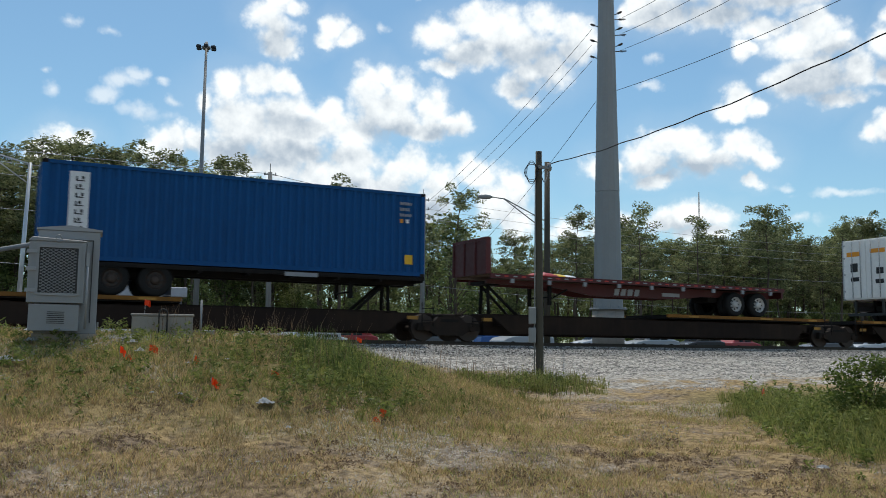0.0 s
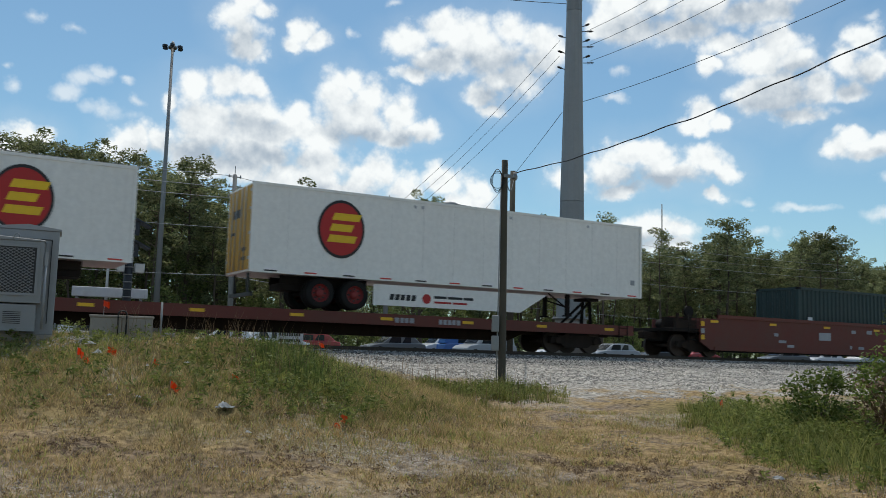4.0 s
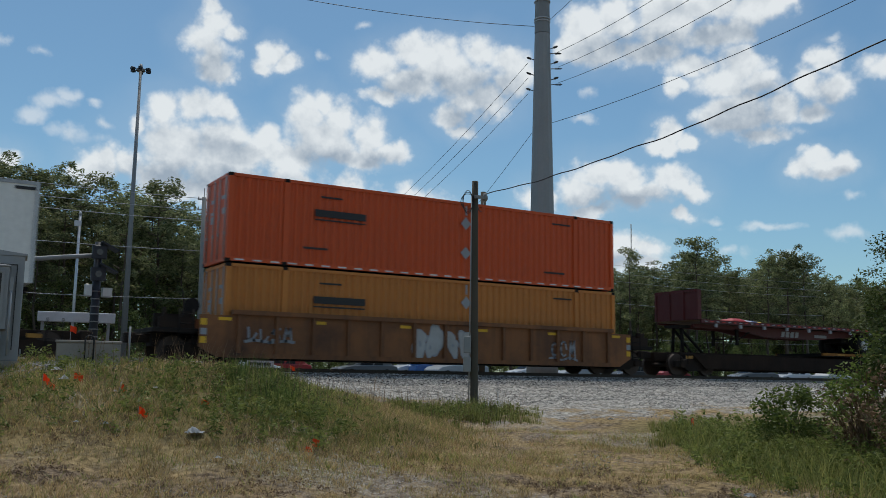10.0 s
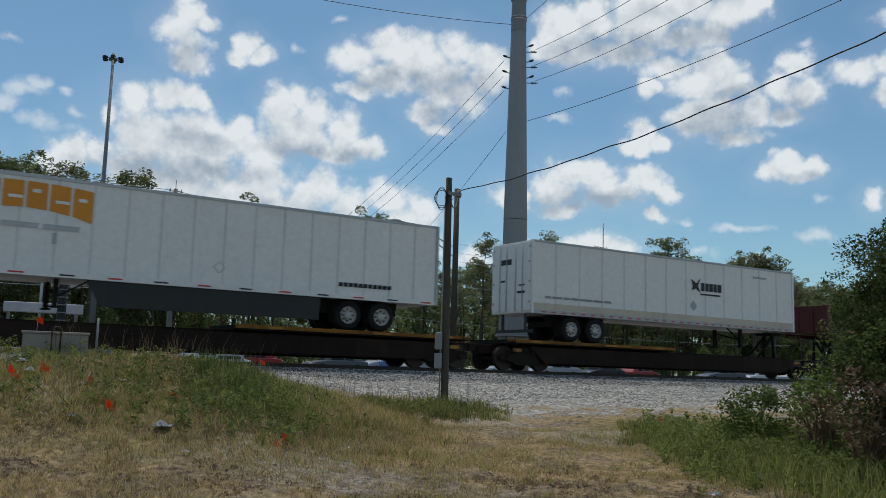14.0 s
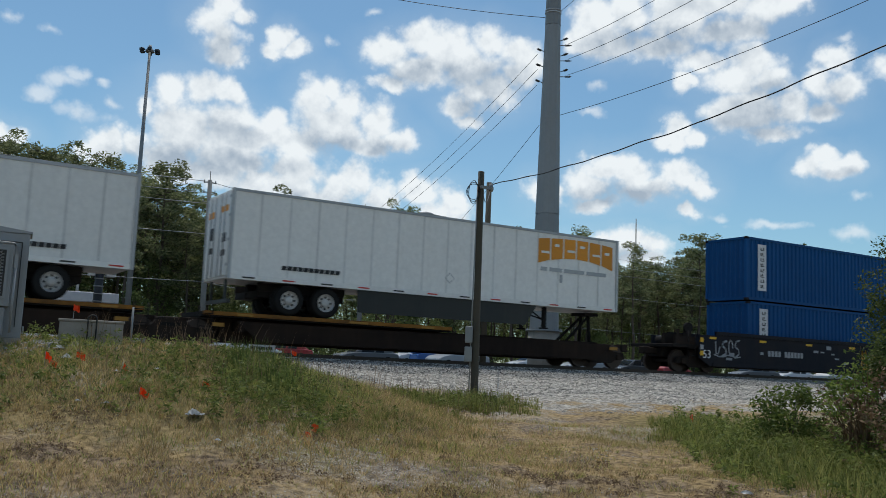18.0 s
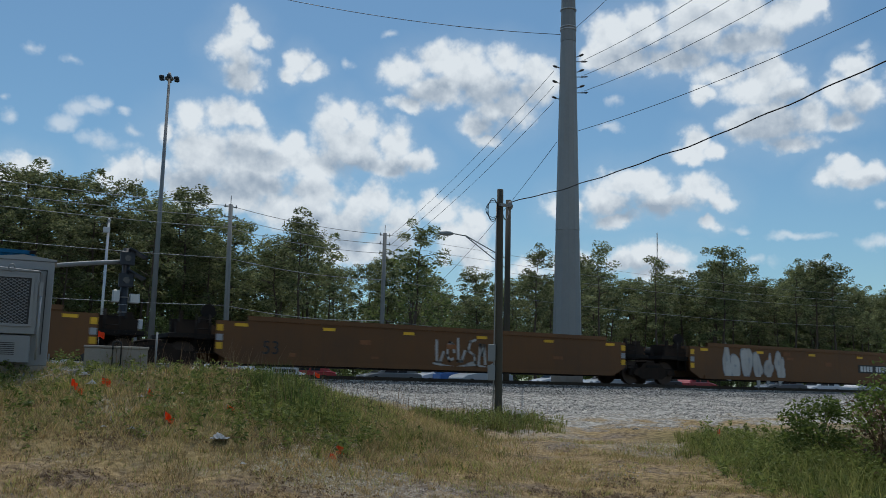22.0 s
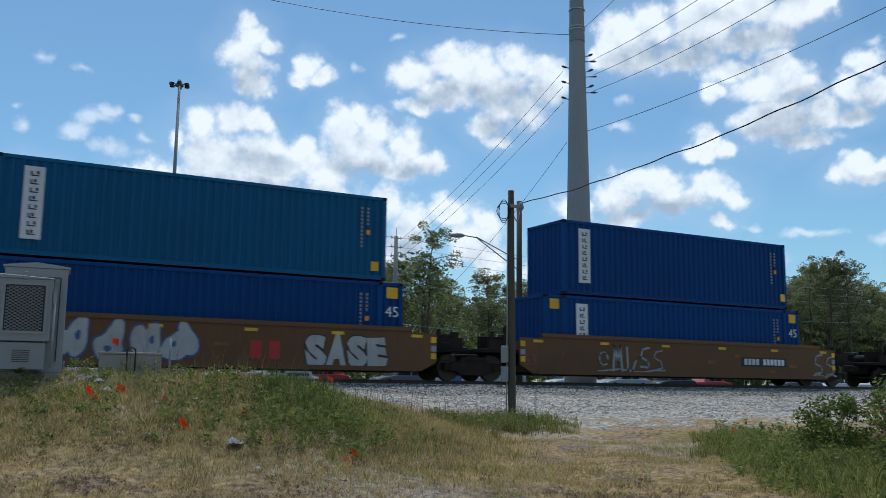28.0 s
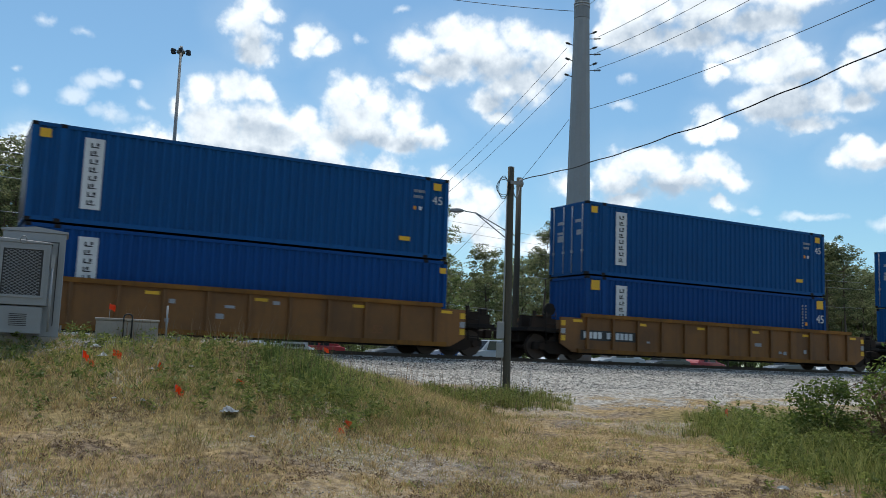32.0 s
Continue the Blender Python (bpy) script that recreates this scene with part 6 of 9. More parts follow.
def build_trailer_cars():
    # first set: a container on its chassis, flatbeds, one box trailer
    spine(-4.6, 14.5, True, "art", "art")
    ride(chassis(12.3), 1.2)
    load("blue40", 1.25, 2.165)
    spine(14.5, 33.9, False, "art", "art")
    bed(15.9, 14.5, True, False, ("paint_red", "paint_yellow", "paint_white"), 2.6)
    spine(33.9, 53.2, True, "art", "art")
    trailer("arch", True, 37.25)
    spine(53.2, 72.3, True, "art", "coup")
    bed(58.0, 14.2, False, True, ("skirt", "paint_red", "paint_red"), 10.4)
    # two long flats joined by a bar carry three trailers
    for u in (72.9, 101.9):
        ride(flat_car(28.6, "coup", "coup"), u)
    trailer("ring", False, 75.3)
    trailer("ring", False, 94.8)
    trailer("ring", True, 114.5)
    # five-unit spine car
    ends = [179.2, 198.1, 215.6, 233.2, 250.8, 269.8]
    for i in range(5):
        spine(ends[i], ends[i + 1], i > 0, "coup" if i == 0 else "art", "coup" if i == 4 else "art")
    for i, u in enumerate((181.2, 199.4, 216.9, 234.4, 252.0)):
        trailer("slant", i > 0, u)
    # flatbeds, then box trailers
    ends = [292.6, 312.6, 331.8, 351.6, 370.9, 391.0, 410.9, 429.6, 447.7, 465.4, 484.1, 503.2]
    wl = [False, True, True, False, False, True, False, False, False, False, True]
    for i in range(11):
        spine(ends[i], ends[i + 1], wl[i], "coup" if i in (0, 5) else "art", "coup" if i in (4, 10) else "art")
    bed(294.6, 14.2, True, False, ("paint_red", "paint_white", "paint_blue", "paint_yellow"), 2.6)
    bed(316.0, 15.4, False, True, ("paint_red", "skirt"), 11.4)
    bed(335.4, 15.2, False, True, ("skirt", "paint_red"), 11.0)
    bed(411.9, 14.5, True, False, ("paint_red", "paint_yellow", "paint_red"), 2.6)
    for u in (353.75, 372.5, 431.1, 448.85, 466.65):
        trailer("arch", False, u)
    trailer("bird", True, 393.0)
    trailer("arch", True, 485.65)


def fifty_three(x, mat="paint_white", size=0.5):
    return lambda car, y: lettering("53", size, mat, car, pose(x, y, 0.62))


def number_panel(x, dark=True):
    def fn(car, y):
        if dark:
            plate(car, "number_panel", x - 0.15, y + 0.004, 0.78, 2.7, 0.38, "ink")
        bars(car, "unreadable_number", x, y - 0.006, 0.85, (0.17, 0.17, 0.17, 0.17), 0.25, "paint_white" if dark else "paint_grey", 0.06)
        bars(car, "unreadable_number", x + 1.12, y - 0.006, 0.85, (0.16,) * 6, 0.25, "paint_white" if dark else "paint_grey", 0.06)
    return fn


def spray(x, w, h, mat, seed, count, z=0.45, rim="ink"):
    return lambda car, y: graffiti(car, x, y, z, w, h, mat, seed, count, rim)


def word(text, x, w, h, mat, seed, z=0.45, rim="ink", glow=None):
    return lambda car, y: graffiti_word(car, text, x, y, z, w, h, mat, seed, rim, glow)


def stencils(seed, n=8, mat="paint_grey"):
    def fn(car, y):
        rng = random.Random(seed)
        for i in range(n):
            plate(car, "stencil_mark", 3 + rng.random() * 13, y, 0.5 + rng.random() * 0.9, 0.12 + 0.35 * rng.random(), 0.06 + 0.12 * rng.random(), mat)
    return fn


def well(u, u2, mat, left, right, ribbed, label, marks=()):
    ride(well_unit(u2 - u, mat, left, right, ribbed, label, marks), u)


def build_well_cars():
    dark = "dark grey well car with spray paint and yellow marks"
    tan = "orange-tan well car with yellow marks"
    rust = "rusty brown well car covered in spray paint"
    yellow = "weathered yellow ribbed well car"
    LOW, HIGH = 0.40, 3.335
    well(132.0, 154.6, "flat_red", "coup", "coup", False, "reddish brown well car with yellow marks", (stencils(3, 8), tag_mark(9.0)))
    load("green40", 140.0, LOW)
    well(156.0, 178.2, "well_brown", "coup", "coup", True, "dark brown ribbed well car with white chalk marks", (spray(4.5, 14.0, 0.28, "paint_grey", 5, 15, 0.36, None), stencils(4, 10)))
    load("white53", 159.8, LOW)
    load("cream53", 159.75, HIGH)
    well(271.2, 292.2, "well_rust", "coup", "coup", True, "brown ribbed well car with spray-painted panels", (spray(9.0, 2.8, 1.0, "spray_white", 11, 4, 0.45, "paint_grey"), spray(3.2, 1.6, 0.5, "paint_grey", 12, 4, 0.8, None), spray(15.2, 1.3, 0.8, "paint_grey", 13, 3, 0.5, None)))
    load("amber53", 273.75, LOW)
    load("orange53", 273.7, HIGH)
    # dark three-unit set
    well(504.6, 525.4, "well_dark", "coup", "art", False, dark, (fifty_three(1.9), spray(2.6, 1.6, 0.8, "paint_grey", 21, 4, 0.7, None), number_panel(6.0, False), spray(12.6, 2.6, 0.9, "door_yellow", 22, 4, 0.5, None), stencils(23, 16)))
    well(525.4, 545.3, "well_dark", "art", "art", False, dark, (fifty_three(2.4), word("VEAL", 4.9, 1.6, 0.8, "paint_yellow", 24, 0.46), word("BEASC", 10.6, 4.7, 1.12, "paint_grey", 25, 0.42, "ink", "paint_white"), spray(15.1, 1.1, 0.9, "paint_grey", 25, 2, 0.5), spray(7.4, 1.8, 0.8, "paint_grey", 26, 4, 0.45, None), spray(17.6, 1.2, 0.9, "paint_grey", 27, 2, 0.5, None), stencils(28, 10)))
    well(545.3, 566.4, "well_dark", "art", "coup", False, dark, (fifty_three(2.6, "door_yellow"), word("MANIK", 4.7, 5.6, 1.26, "paint_green", 29, 0.36, "paint_white"), number_panel(12.4, False), spray(15.2, 2.2, 0.8, "paint_grey", 30, 5, 0.5, None), stencils(31, 10)))
    for k, u, z in (("blue40", 509.6, LOW), ("blue40", 509.5, HIGH), ("teal40", 529.35, LOW), ("deep40", 529.4, HIGH), ("teal40", 549.2, LOW), ("deep45", 548.55, HIGH)):
        load(k, u, z)
    # tan set, almost empty
    well(567.4, 588.9, "well_tan", "coup", "art", False, tan, (fifty_three(4.6, "ink", 0.6), number_panel(8.6), stencils(32, 5, "well_rust")))
    load("teal40", 573.2, LOW)
    well(588.9, 608.6, "well_tan", "art", "art", False, tan, (fifty_three(3.2, "ink", 0.6), spray(9.4, 2.6, 1.0, "spray_white", 33, 6, 0.4, None), stencils(34, 5, "well_rust")))
    well(608.6, 630.2, "well_tan", "art", "coup", False, tan, (spray(3.4, 3.9, 1.2, "spray_white", 35, 6, 0.36, "paint_grey"), number_panel(12.5), stencils(36, 5, "well_rust")))
    well(631.4, 653.4, "well_rust", "coup", "coup", True, yellow, (spray(9.0, 4.6, 0.95, "spray_faint", 37, 5, 0.45, "well_brown"), spray(15.4, 2.6, 0.5, "paint_grey", 38, 5, 0.75, None), spray(3.2, 4.5, 0.6, "well_brown", 39, 5, 0.5, None)))
    load("pair45", 635.5, LOW)
    load("pair45", 635.45, HIGH)
    well(654.4, 675.5, "well_rust", "coup", "art", False, rust, (word("MP2L", 3.6, 4.0, 1.05, "spray_faint", 40, 0.42, "well_rust"), number_panel(8.2, False), word("MOTER", 14.0, 5.0, 1.28, "spray_white", 41, 0.36), stencils(42, 8)))
    well(675.5, 695.3, "well_rust", "art", "art", False, rust, (word("AUZE", 3.6, 5.4, 1.28, "spray_white", 43, 0.36), spray(9.6, 3.0, 0.8, "paint_blue", 44, 5, 0.5, "well_brown"), word("VERTS", 13.2, 4.5, 1.1, "paint_grey", 45, 0.42), stencils(46, 6)))
    well(695.3, 716.2, "well_rust", "art", "coup", False, rust, (spray(5.4, 5.0, 1.15, "spray_white", 47, 6, 0.4, "paint_grey"), spray(3.0, 1.9, 0.6, "paint_grey", 48, 4, 0.6, None), number_panel(14.2, True), stencils(49, 6)))
    for k, u, z in (("deep45", 658.9, LOW), ("deep40", 659.9, HIGH), ("deep40", 679.9, LOW), ("deep45", 679.05, HIGH), ("deep45", 698.65, LOW), ("deep45", 698.6, HIGH)):
        load(k, u, z)
    # tan set
    well(717.4, 739.1, "well_tan", "coup", "art", False, tan, (spray(12.0, 3.0, 0.9, "paint_grey", 50, 4, 0.45, None), stencils(51, 5, "well_rust")))
    well(739.1, 758.6, "well_tan", "art", "art", False, tan, (fifty_three(2.2, "ink", 0.6), spray(4.4, 5.2, 1.15, "spray_white", 52, 5, 0.36, "paint_blue"), word("SASE", 13.0, 2.9, 1.0, "spray_white", 53, 0.42), bar_mark(11.2), stencils(54, 5, "well_rust")))
    well(758.6, 779.0, "well_tan", "art", "coup", False, tan, (fifty_three(1.9, "well_rust", 0.55), spray(5.2, 3.4, 1.0, "paint_grey", 55, 5, 0.42, None), number_panel(13.0), spray(17.2, 1.5, 1.0, "paint_grey", 56, 2, 0.4, None), stencils(57, 5, "well_rust")))
    for k, u, z in (("deep40", 723.2, LOW), ("blue45", 722.5, HIGH), ("deep45", 741.95, LOW), ("teal40", 742.8, HIGH), ("deep45", 761.6, LOW), ("deep40", 762.45, HIGH)):
        load(k, u, z)
    # dark ribbed set
    label = "dark blue-grey ribbed well car with white stripes"
    for u, u2, l, r, sd in ((780.2, 801.5, "coup", "art", 60), (801.5, 822.4, "art", "art", 61), (822.4, 843.0, "art", "coup", 62)):
        well(u, u2, "well_dark", l, r, True, label, (fifty_three(13.2, "paint_grey", 0.4), number_panel(5.2, False), stencils(sd, 14), stripes))
    for k, u, z in (("teal40", 786.65, LOW), ("blue45", 785.85, HIGH), ("deep45", 805.65, LOW), ("blue45", 805.6, HIGH), ("num45", 825.2, LOW), ("blue40", 826.0, HIGH)):
        load(k, u, z)
    for u, u2, l, r in ((844.2, 865.9, "coup", "coup"), (866.6, 887.4, "coup", "coup"), (888.2, 909.2, "coup", "coup")):
        well(u, u2, "well_yellow", l, r, True, yellow, (fifty_three(16.4, "well_rust", 0.4), number_panel(2.8, True), stencils(int(u), 6)))
    for k, u, z in (("ends45", 849.8, LOW), ("door45", 849.75, HIGH), ("deep45", 869.7, LOW), ("door45", 869.65, HIGH), ("blue45", 890.4, LOW), ("door45", 890.3, HIGH)):
        load(k, u, z)


def tag_mark(x):
    return lambda car, y: plate(car, "white_panel", x, y, 0.9, 0.8, 0.35, "paint_grey")


def bar_mark(x):
    return lambda car, y: bars(car, "brand_block", x, y, 0.6, (0.35, 0.35), 0.55, "paint_red", 0.25)


def stripes(car, y):
    for x in (3.4, 3.9, 4.4, 4.9):
        plate(car, "white_stripe", x, y, 1.48, 0.10, 0.24, "paint_grey")


build_trailer_cars()
build_well_cars()

# ---------------------------------------------------------------- beside the track
def polar(az, r):
    return r * math.sin(radians(az)), r * math.cos(radians(az))


def foot(x, y):
    return float(land(x, y))


def strand(bm, p0, p1, sag, r, n=18, sides=5):
    p0, p1 = Vector(p0), Vector(p1)
    pts = []
    for i in range(n + 1):
        k = i / n
        p = p0.lerp(p1, k)
        p.z -= 4 * sag * k * (1 - k)
        pts.append(p)
    pipe(bm, pts, r, sides)


def wire(p0, p1, sag, r, label, group, mat="wire"):
    bm = bmesh.new()
    strand(bm, p0, p1, sag, r)
    return tagged(part("overhead_wire", bm, mat), label, "wire", group)


def build_near_pole():
    x, y = 12.38, 19.17
    z = foot(x, y)
    ob = thing("utility_pole", "short weathered wooden utility pole beside the gravel", "pole", at=pose(x, y, z - 0.25))
    top = EYE + 4.94 - z + 0.25
    bm = bmesh.new()
    n, k = 14, 9
    rng = random.Random(1)
    rings = []
    for j in range(k):
        t = j / (k - 1)
        r = 0.098 - 0.018 * t
        rings.append([bm.verts.new(((r + rng.uniform(-0.004, 0.004)) * math.cos(2 * math.pi * i / n) - 0.045 * t, (r + rng.uniform(-0.004, 0.004)) * math.sin(2 * math.pi * i / n), top * t)) for i in range(n)])
    for a, b_ in zip(rings, rings[1:]):
        for i in range(n):
            bm.faces.new((a[i], a[(i + 1) % n], b_[(i + 1) % n], b_[i])).smooth = True
    bm.faces.new(rings[-1])
    part("shaft", bm, "pole_wood", ob)
    for i, (zz, h) in enumerate(((1.05, 0.38), (1.52, 0.42))):
        bm = bmesh.new()
        box(bm, -0.28, -0.10, -0.14, 0.06, zz, zz + h)
        part("meter_box", bm, "galv", ob, "grey metal meter box", at=pose(0, 0, 0, 0, 0, -30), bevel=0.015)
    bm = bmesh.new()
    tube(bm, (-0.14, -0.06, 0.2), (-0.12, -0.06, top - 0.4), 0.018, n=6)
    part("conduit", bm, "galv", ob, at=pose(0, 0, 0, 0, 0, -30))
    bm = bmesh.new()
    for s in range(3):
        ring = [2 * math.pi * i / 14 for i in range(15)]
        pipe(bm, [(-0.22 + (0.12 + 0.03 * s) * math.cos(a), -0.1 - 0.02 * s, top - 0.55 + (0.30 - 0.05 * s) * math.sin(a)) for a in ring], 0.009, 5)
    part("cable_loop", bm, "wire", ob, "loose loop of black cable", at=pose(0, 0, 0, 0, 0, -30))
    bm = bmesh.new()
    box(bm, -0.12, 0.26, -0.14, -0.08, top - 0.46, top - 0.38)
    tube(bm, (0.2, -0.11, top - 0.5), (0.2, -0.11, top - 0.3), 0.05, n=8)
    part("cable_clamp", bm, "galv", ob)


def build_far_pole():
    x, y = polar(33.30, 44)
    z = foot(x, y)
    top = EYE + 9.0 - z
    ob = thing("street_light_pole", "grey wooden pole with a bracketed street lamp behind the track", "street light", at=pose(x, y, z - 0.3))
    bm = bmesh.new()
    tube(bm, (0, 0, 0), (0, 0, top + 0.3), 0.16, 0.13, n=14)
    part("shaft", bm, "pole_wood", ob)
    lx, ly = polar(29.85, 43.5)
    tip = Vector((lx - x, ly - y, EYE + 7.2 - z + 0.3))
    bm = bmesh.new()
    strand(bm, (0, 0, EYE + 5.55 - z + 0.3), tip + Vector((0.5, -0.3, -0.12)), 0.0, 0.03)
    strand(bm, (0, 0, EYE + 6.05 - z + 0.3), tip + Vector((0.45, -0.27, -0.06)), 0.0, 0.03)
    tube(bm, tip + Vector((0.5, -0.3, -0.1)), tip, 0.03, n=6)
    part("bracket_arm", bm, "galv", ob)
    bm = bmesh.new()
    d = Vector((tip.x, tip.y, 0)).normalized()
    prof = [(0.0, 0.03), (0.15, 0.10), (0.4, 0.13), (0.65, 0.09), (0.75, 0.02)]
    for (a, r0), (b_, r1) in zip(prof, prof[1:]):
        tube(bm, tip + d * a, tip + d * b_, r0, r1, n=10, caps=False)
    part("lamp_head", bm, "galv", ob)
    tube_bm = bmesh.new()
    p0, p1 = Vector((24.2, 36.7, EYE + 8.87)), Vector((24.43, 8.89, EYE + 11.25))
    run = []
    for i in range(61):
        k = i / 60
        p = p0.lerp(p1, k)
        p.z += -3.2 * k * (1 - k) + 0.035 * math.sin(31 * k) * math.sin(9 * k + 1) + 0.02 * math.sin(70 * k)
        run.append(p)
    pipe(tube_bm, run, 0.024, 6)
    tagged(part("overhead_cable", tube_bm, "wire"), "thick black cable that hangs across the track", "cable", "overhead wires")
    bm = bmesh.new()
    strand(bm, (12.3, 19.1, EYE + 4.55), (24.1, 36.6, EYE + 8.6), 0.5, 0.018)
    tagged(part("overhead_wire", bm, "wire"), "black service wire between the two poles", "wire", "overhead wires")


STEEL = polar(37.06, 50)


def build_steel_pole():
    x, y = STEEL
    z = foot(x, y)
    base = EYE - z
    ob = thing("steel_power_pole", "tall grey galvanised steel power pole on a concrete footing", "power pole", at=pose(x, y, z - 0.3))
    bm = bmesh.new()
    tube(bm, (0, 0, 0), (0, 0, base + 2.05 + 0.3), 0.86, n=24)
    part("footing", bm, "concrete", ob)
    n = 12
    segs = [(2.05, 0.80), (8.5, 0.655), (8.52, 0.665), (19.4, 0.437), (19.42, 0.447), (31.0, 0.24)]
    for i, ((z0, r0), (z1, r1)) in enumerate(zip(segs[::2], segs[1::2])):
        bm = bmesh.new()
        tube(bm, (0, 0, base + z0 + 0.3), (0, 0, base + z1 + 0.3), r0, r1, n=n)
        for f in bm.faces:
            f.smooth = False
        part("shaft_section", bm, "galv", ob)
    bm = bmesh.new()
    tube(bm, (0, 0, base + 2.05 + 0.3), (0, 0, base + 2.12 + 0.3), 1.0, n=20)
    fl = part("base_flange", bm, "galv", ob)
    bm = bmesh.new()
    tube(bm, (0.92, 0, 0), (0.92, 0, 0.16), 0.035, n=6)
    first = part("anchor_bolt", bm, "galv", fl, at=pose(0, 0, base + 2.36))
    for i in range(1, 16):
        again(first, fl, pose(0, 0, base + 2.36, 0, 0, i * 22.5))
    cx, cy = math.cos(radians(-36.98)), math.sin(radians(-36.98))
    right = Vector((cx, cy, 0))
    for k, zz in enumerate((18.25, 17.35, 16.42)):
        r = 0.46 + 0.02 * k
        for way, lift in ((1, 0.0), (1, 0.28), (-1, -0.35)):
            bm = bmesh.new()
            p0 = right * way * r
            p1 = right * way * (r + (0.62 if lift == 0 else 0.42)) + Vector((0, 0, 0.16 if lift else 0.0))
            tube(bm, p0, p1, 0.025, n=6)
            for j in range(5):
                c = p0.lerp(p1, 0.45 + 0.1 * j)
                d = (p1 - p0).normalized()
                tube(bm, c - d * 0.018, c + d * 0.018, 0.075, 0.05, n=10)
            part("insulator", bm, "wire", ob, "dark ribbed insulator", at=pose(0, 0, base + 0.3 + zz + lift))
    bm = bmesh.new()
    for zz in (20.1, 20.25, 21.3):
        tube(bm, (0, 0, base + 0.3 + zz), (0, 0, base + 0.36 + zz), 0.47, n=14)
    part("clamp_band", bm, "alu", ob)
    bm = bmesh.new()
    for zz in (13.6, 14.9):
        p = right * 0.28 + Vector((-0.38 * math.sin(radians(36.98)), -0.38 * math.cos(radians(36.98)), base + 0.3 + zz))
        tube(bm, p, p + Vector((0, 0, 0.6)), 0.03, n=6)
    part("step_bolt_lug", bm, "black", ob)
    # conductors: towards the camera's right hand, and back to the pole at the far side of the lot
    bx, by = polar(25.45, 75)
    sx, sy = STEEL
    for k, zz in enumerate((18.35, 17.45, 16.52)):
        wire((sx + cx * 0.9, sy + cy * 0.9, EYE + zz), (20 + 0.6 * k, -4, EYE + zz + 0.3), 1.75, 0.013, "thin black power conductor on insulators", "overhead wires")
        wire((sx - cx * 0.8, sy - cy * 0.8, EYE + zz - 0.6), (bx + 0.4, by, EYE + 12.0 - 0.75 * k), 0.5, 0.013, "thin black power conductor on insulators", "overhead wires")
    wire((sx + cx * 0.45, sy + cy * 0.45, EYE + 20.3), (15, -4, EYE + 21.5), 1.6, 0.013, "thin black shield wire over the conductors", "overhead wires")
    gx, gy = polar(20.43, 50)
    wire((sx - cx * 0.45, sy - cy * 0.45, EYE + 19.9), (gx - 12, gy + 4, EYE + 23.2), 0.9, 0.018, "thin black cable hung from the steel pole", "overhead wires")
    wire((sx + cx * 0.55, sy + cy * 0.55, EYE + 14.2), (26, -4, EYE + 15.6), 1.3, 0.015, "thin black cable hung from the steel pole", "overhead wires")
    fx_, fy_ = polar(29.0, 78)
    wire((sx - cx * 0.6, sy - cy * 0.6, EYE + 13.6), (fx_, fy_, EYE + 8.6), 0.4, 0.014, "thin black cable hung from the steel pole", "overhead wires")


def build_far_line():
    """The line of poles behind the car park."""
    ax, ay = polar(15.75, 70)
    bx, by = polar(25.45, 75)
    for px, py, h, mat, label in ((ax, ay, 13.1, "pole_grey", "weathered grey power pole behind the car park"), (bx, by, 12.3, "pole_grey", "grey concrete power pole behind the car park")):
        z = foot(px, py)
        ob = thing("power_pole", label, "power pole", "power poles behind the car park", at=pose(px, py, z - 0.3))
        bm = bmesh.new()
        tube(bm, (0.25 if h > 13 else 0, 0, 0), (0.0, 0, EYE + h - z + 0.3), 0.24, 0.16, n=8)
        part("shaft", bm, mat, ob)
        for k in range(3):
            bm = bmesh.new()
            s = 1 if px > 25 else -1
            tube(bm, (-0.5, -0.05, 0), (0.5, -0.05, 0), 0.035, n=6)
            for e in (-0.42, 0.42):
                tube(bm, (e, -0.05, -0.05), (e, -0.05, 0.2), 0.06, 0.03, n=8)
            part("insulator_arm", bm, "galv", ob, at=pose(0, 0, EYE + h - z + 0.1 - 0.75 * k))
        bm = bmesh.new()
        tube(bm, (0, 0, EYE + h - z + 0.3), (0, 0, EYE + h - z + 1.0), 0.03, n=6)
        part("pole_top_pin", bm, "galv", ob)
    for k, (za, zb) in enumerate(((13.0, 12.2), (12.1, 11.4), (11.3, 10.6), (9.0, 8.4), (5.4, 5.0))):
        wire((ax, ay, EYE + za), (bx, by, EYE + zb), 0.35, 0.022, "thin pale power wire behind the car park", "overhead wires", "wire_pale")
        wire((ax - 48, ay - 3, EYE + za + 1.2), (ax, ay, EYE + za), 0.8, 0.022, "thin pale power wire behind the car park", "overhead wires", "wire_pale")
        wire((bx, by, EYE + zb), (bx + 62, by + 2, EYE + zb - 0.6), 0.7, 0.014, "thin pale power wire behind the car park", "overhead wires", "wire_pale")


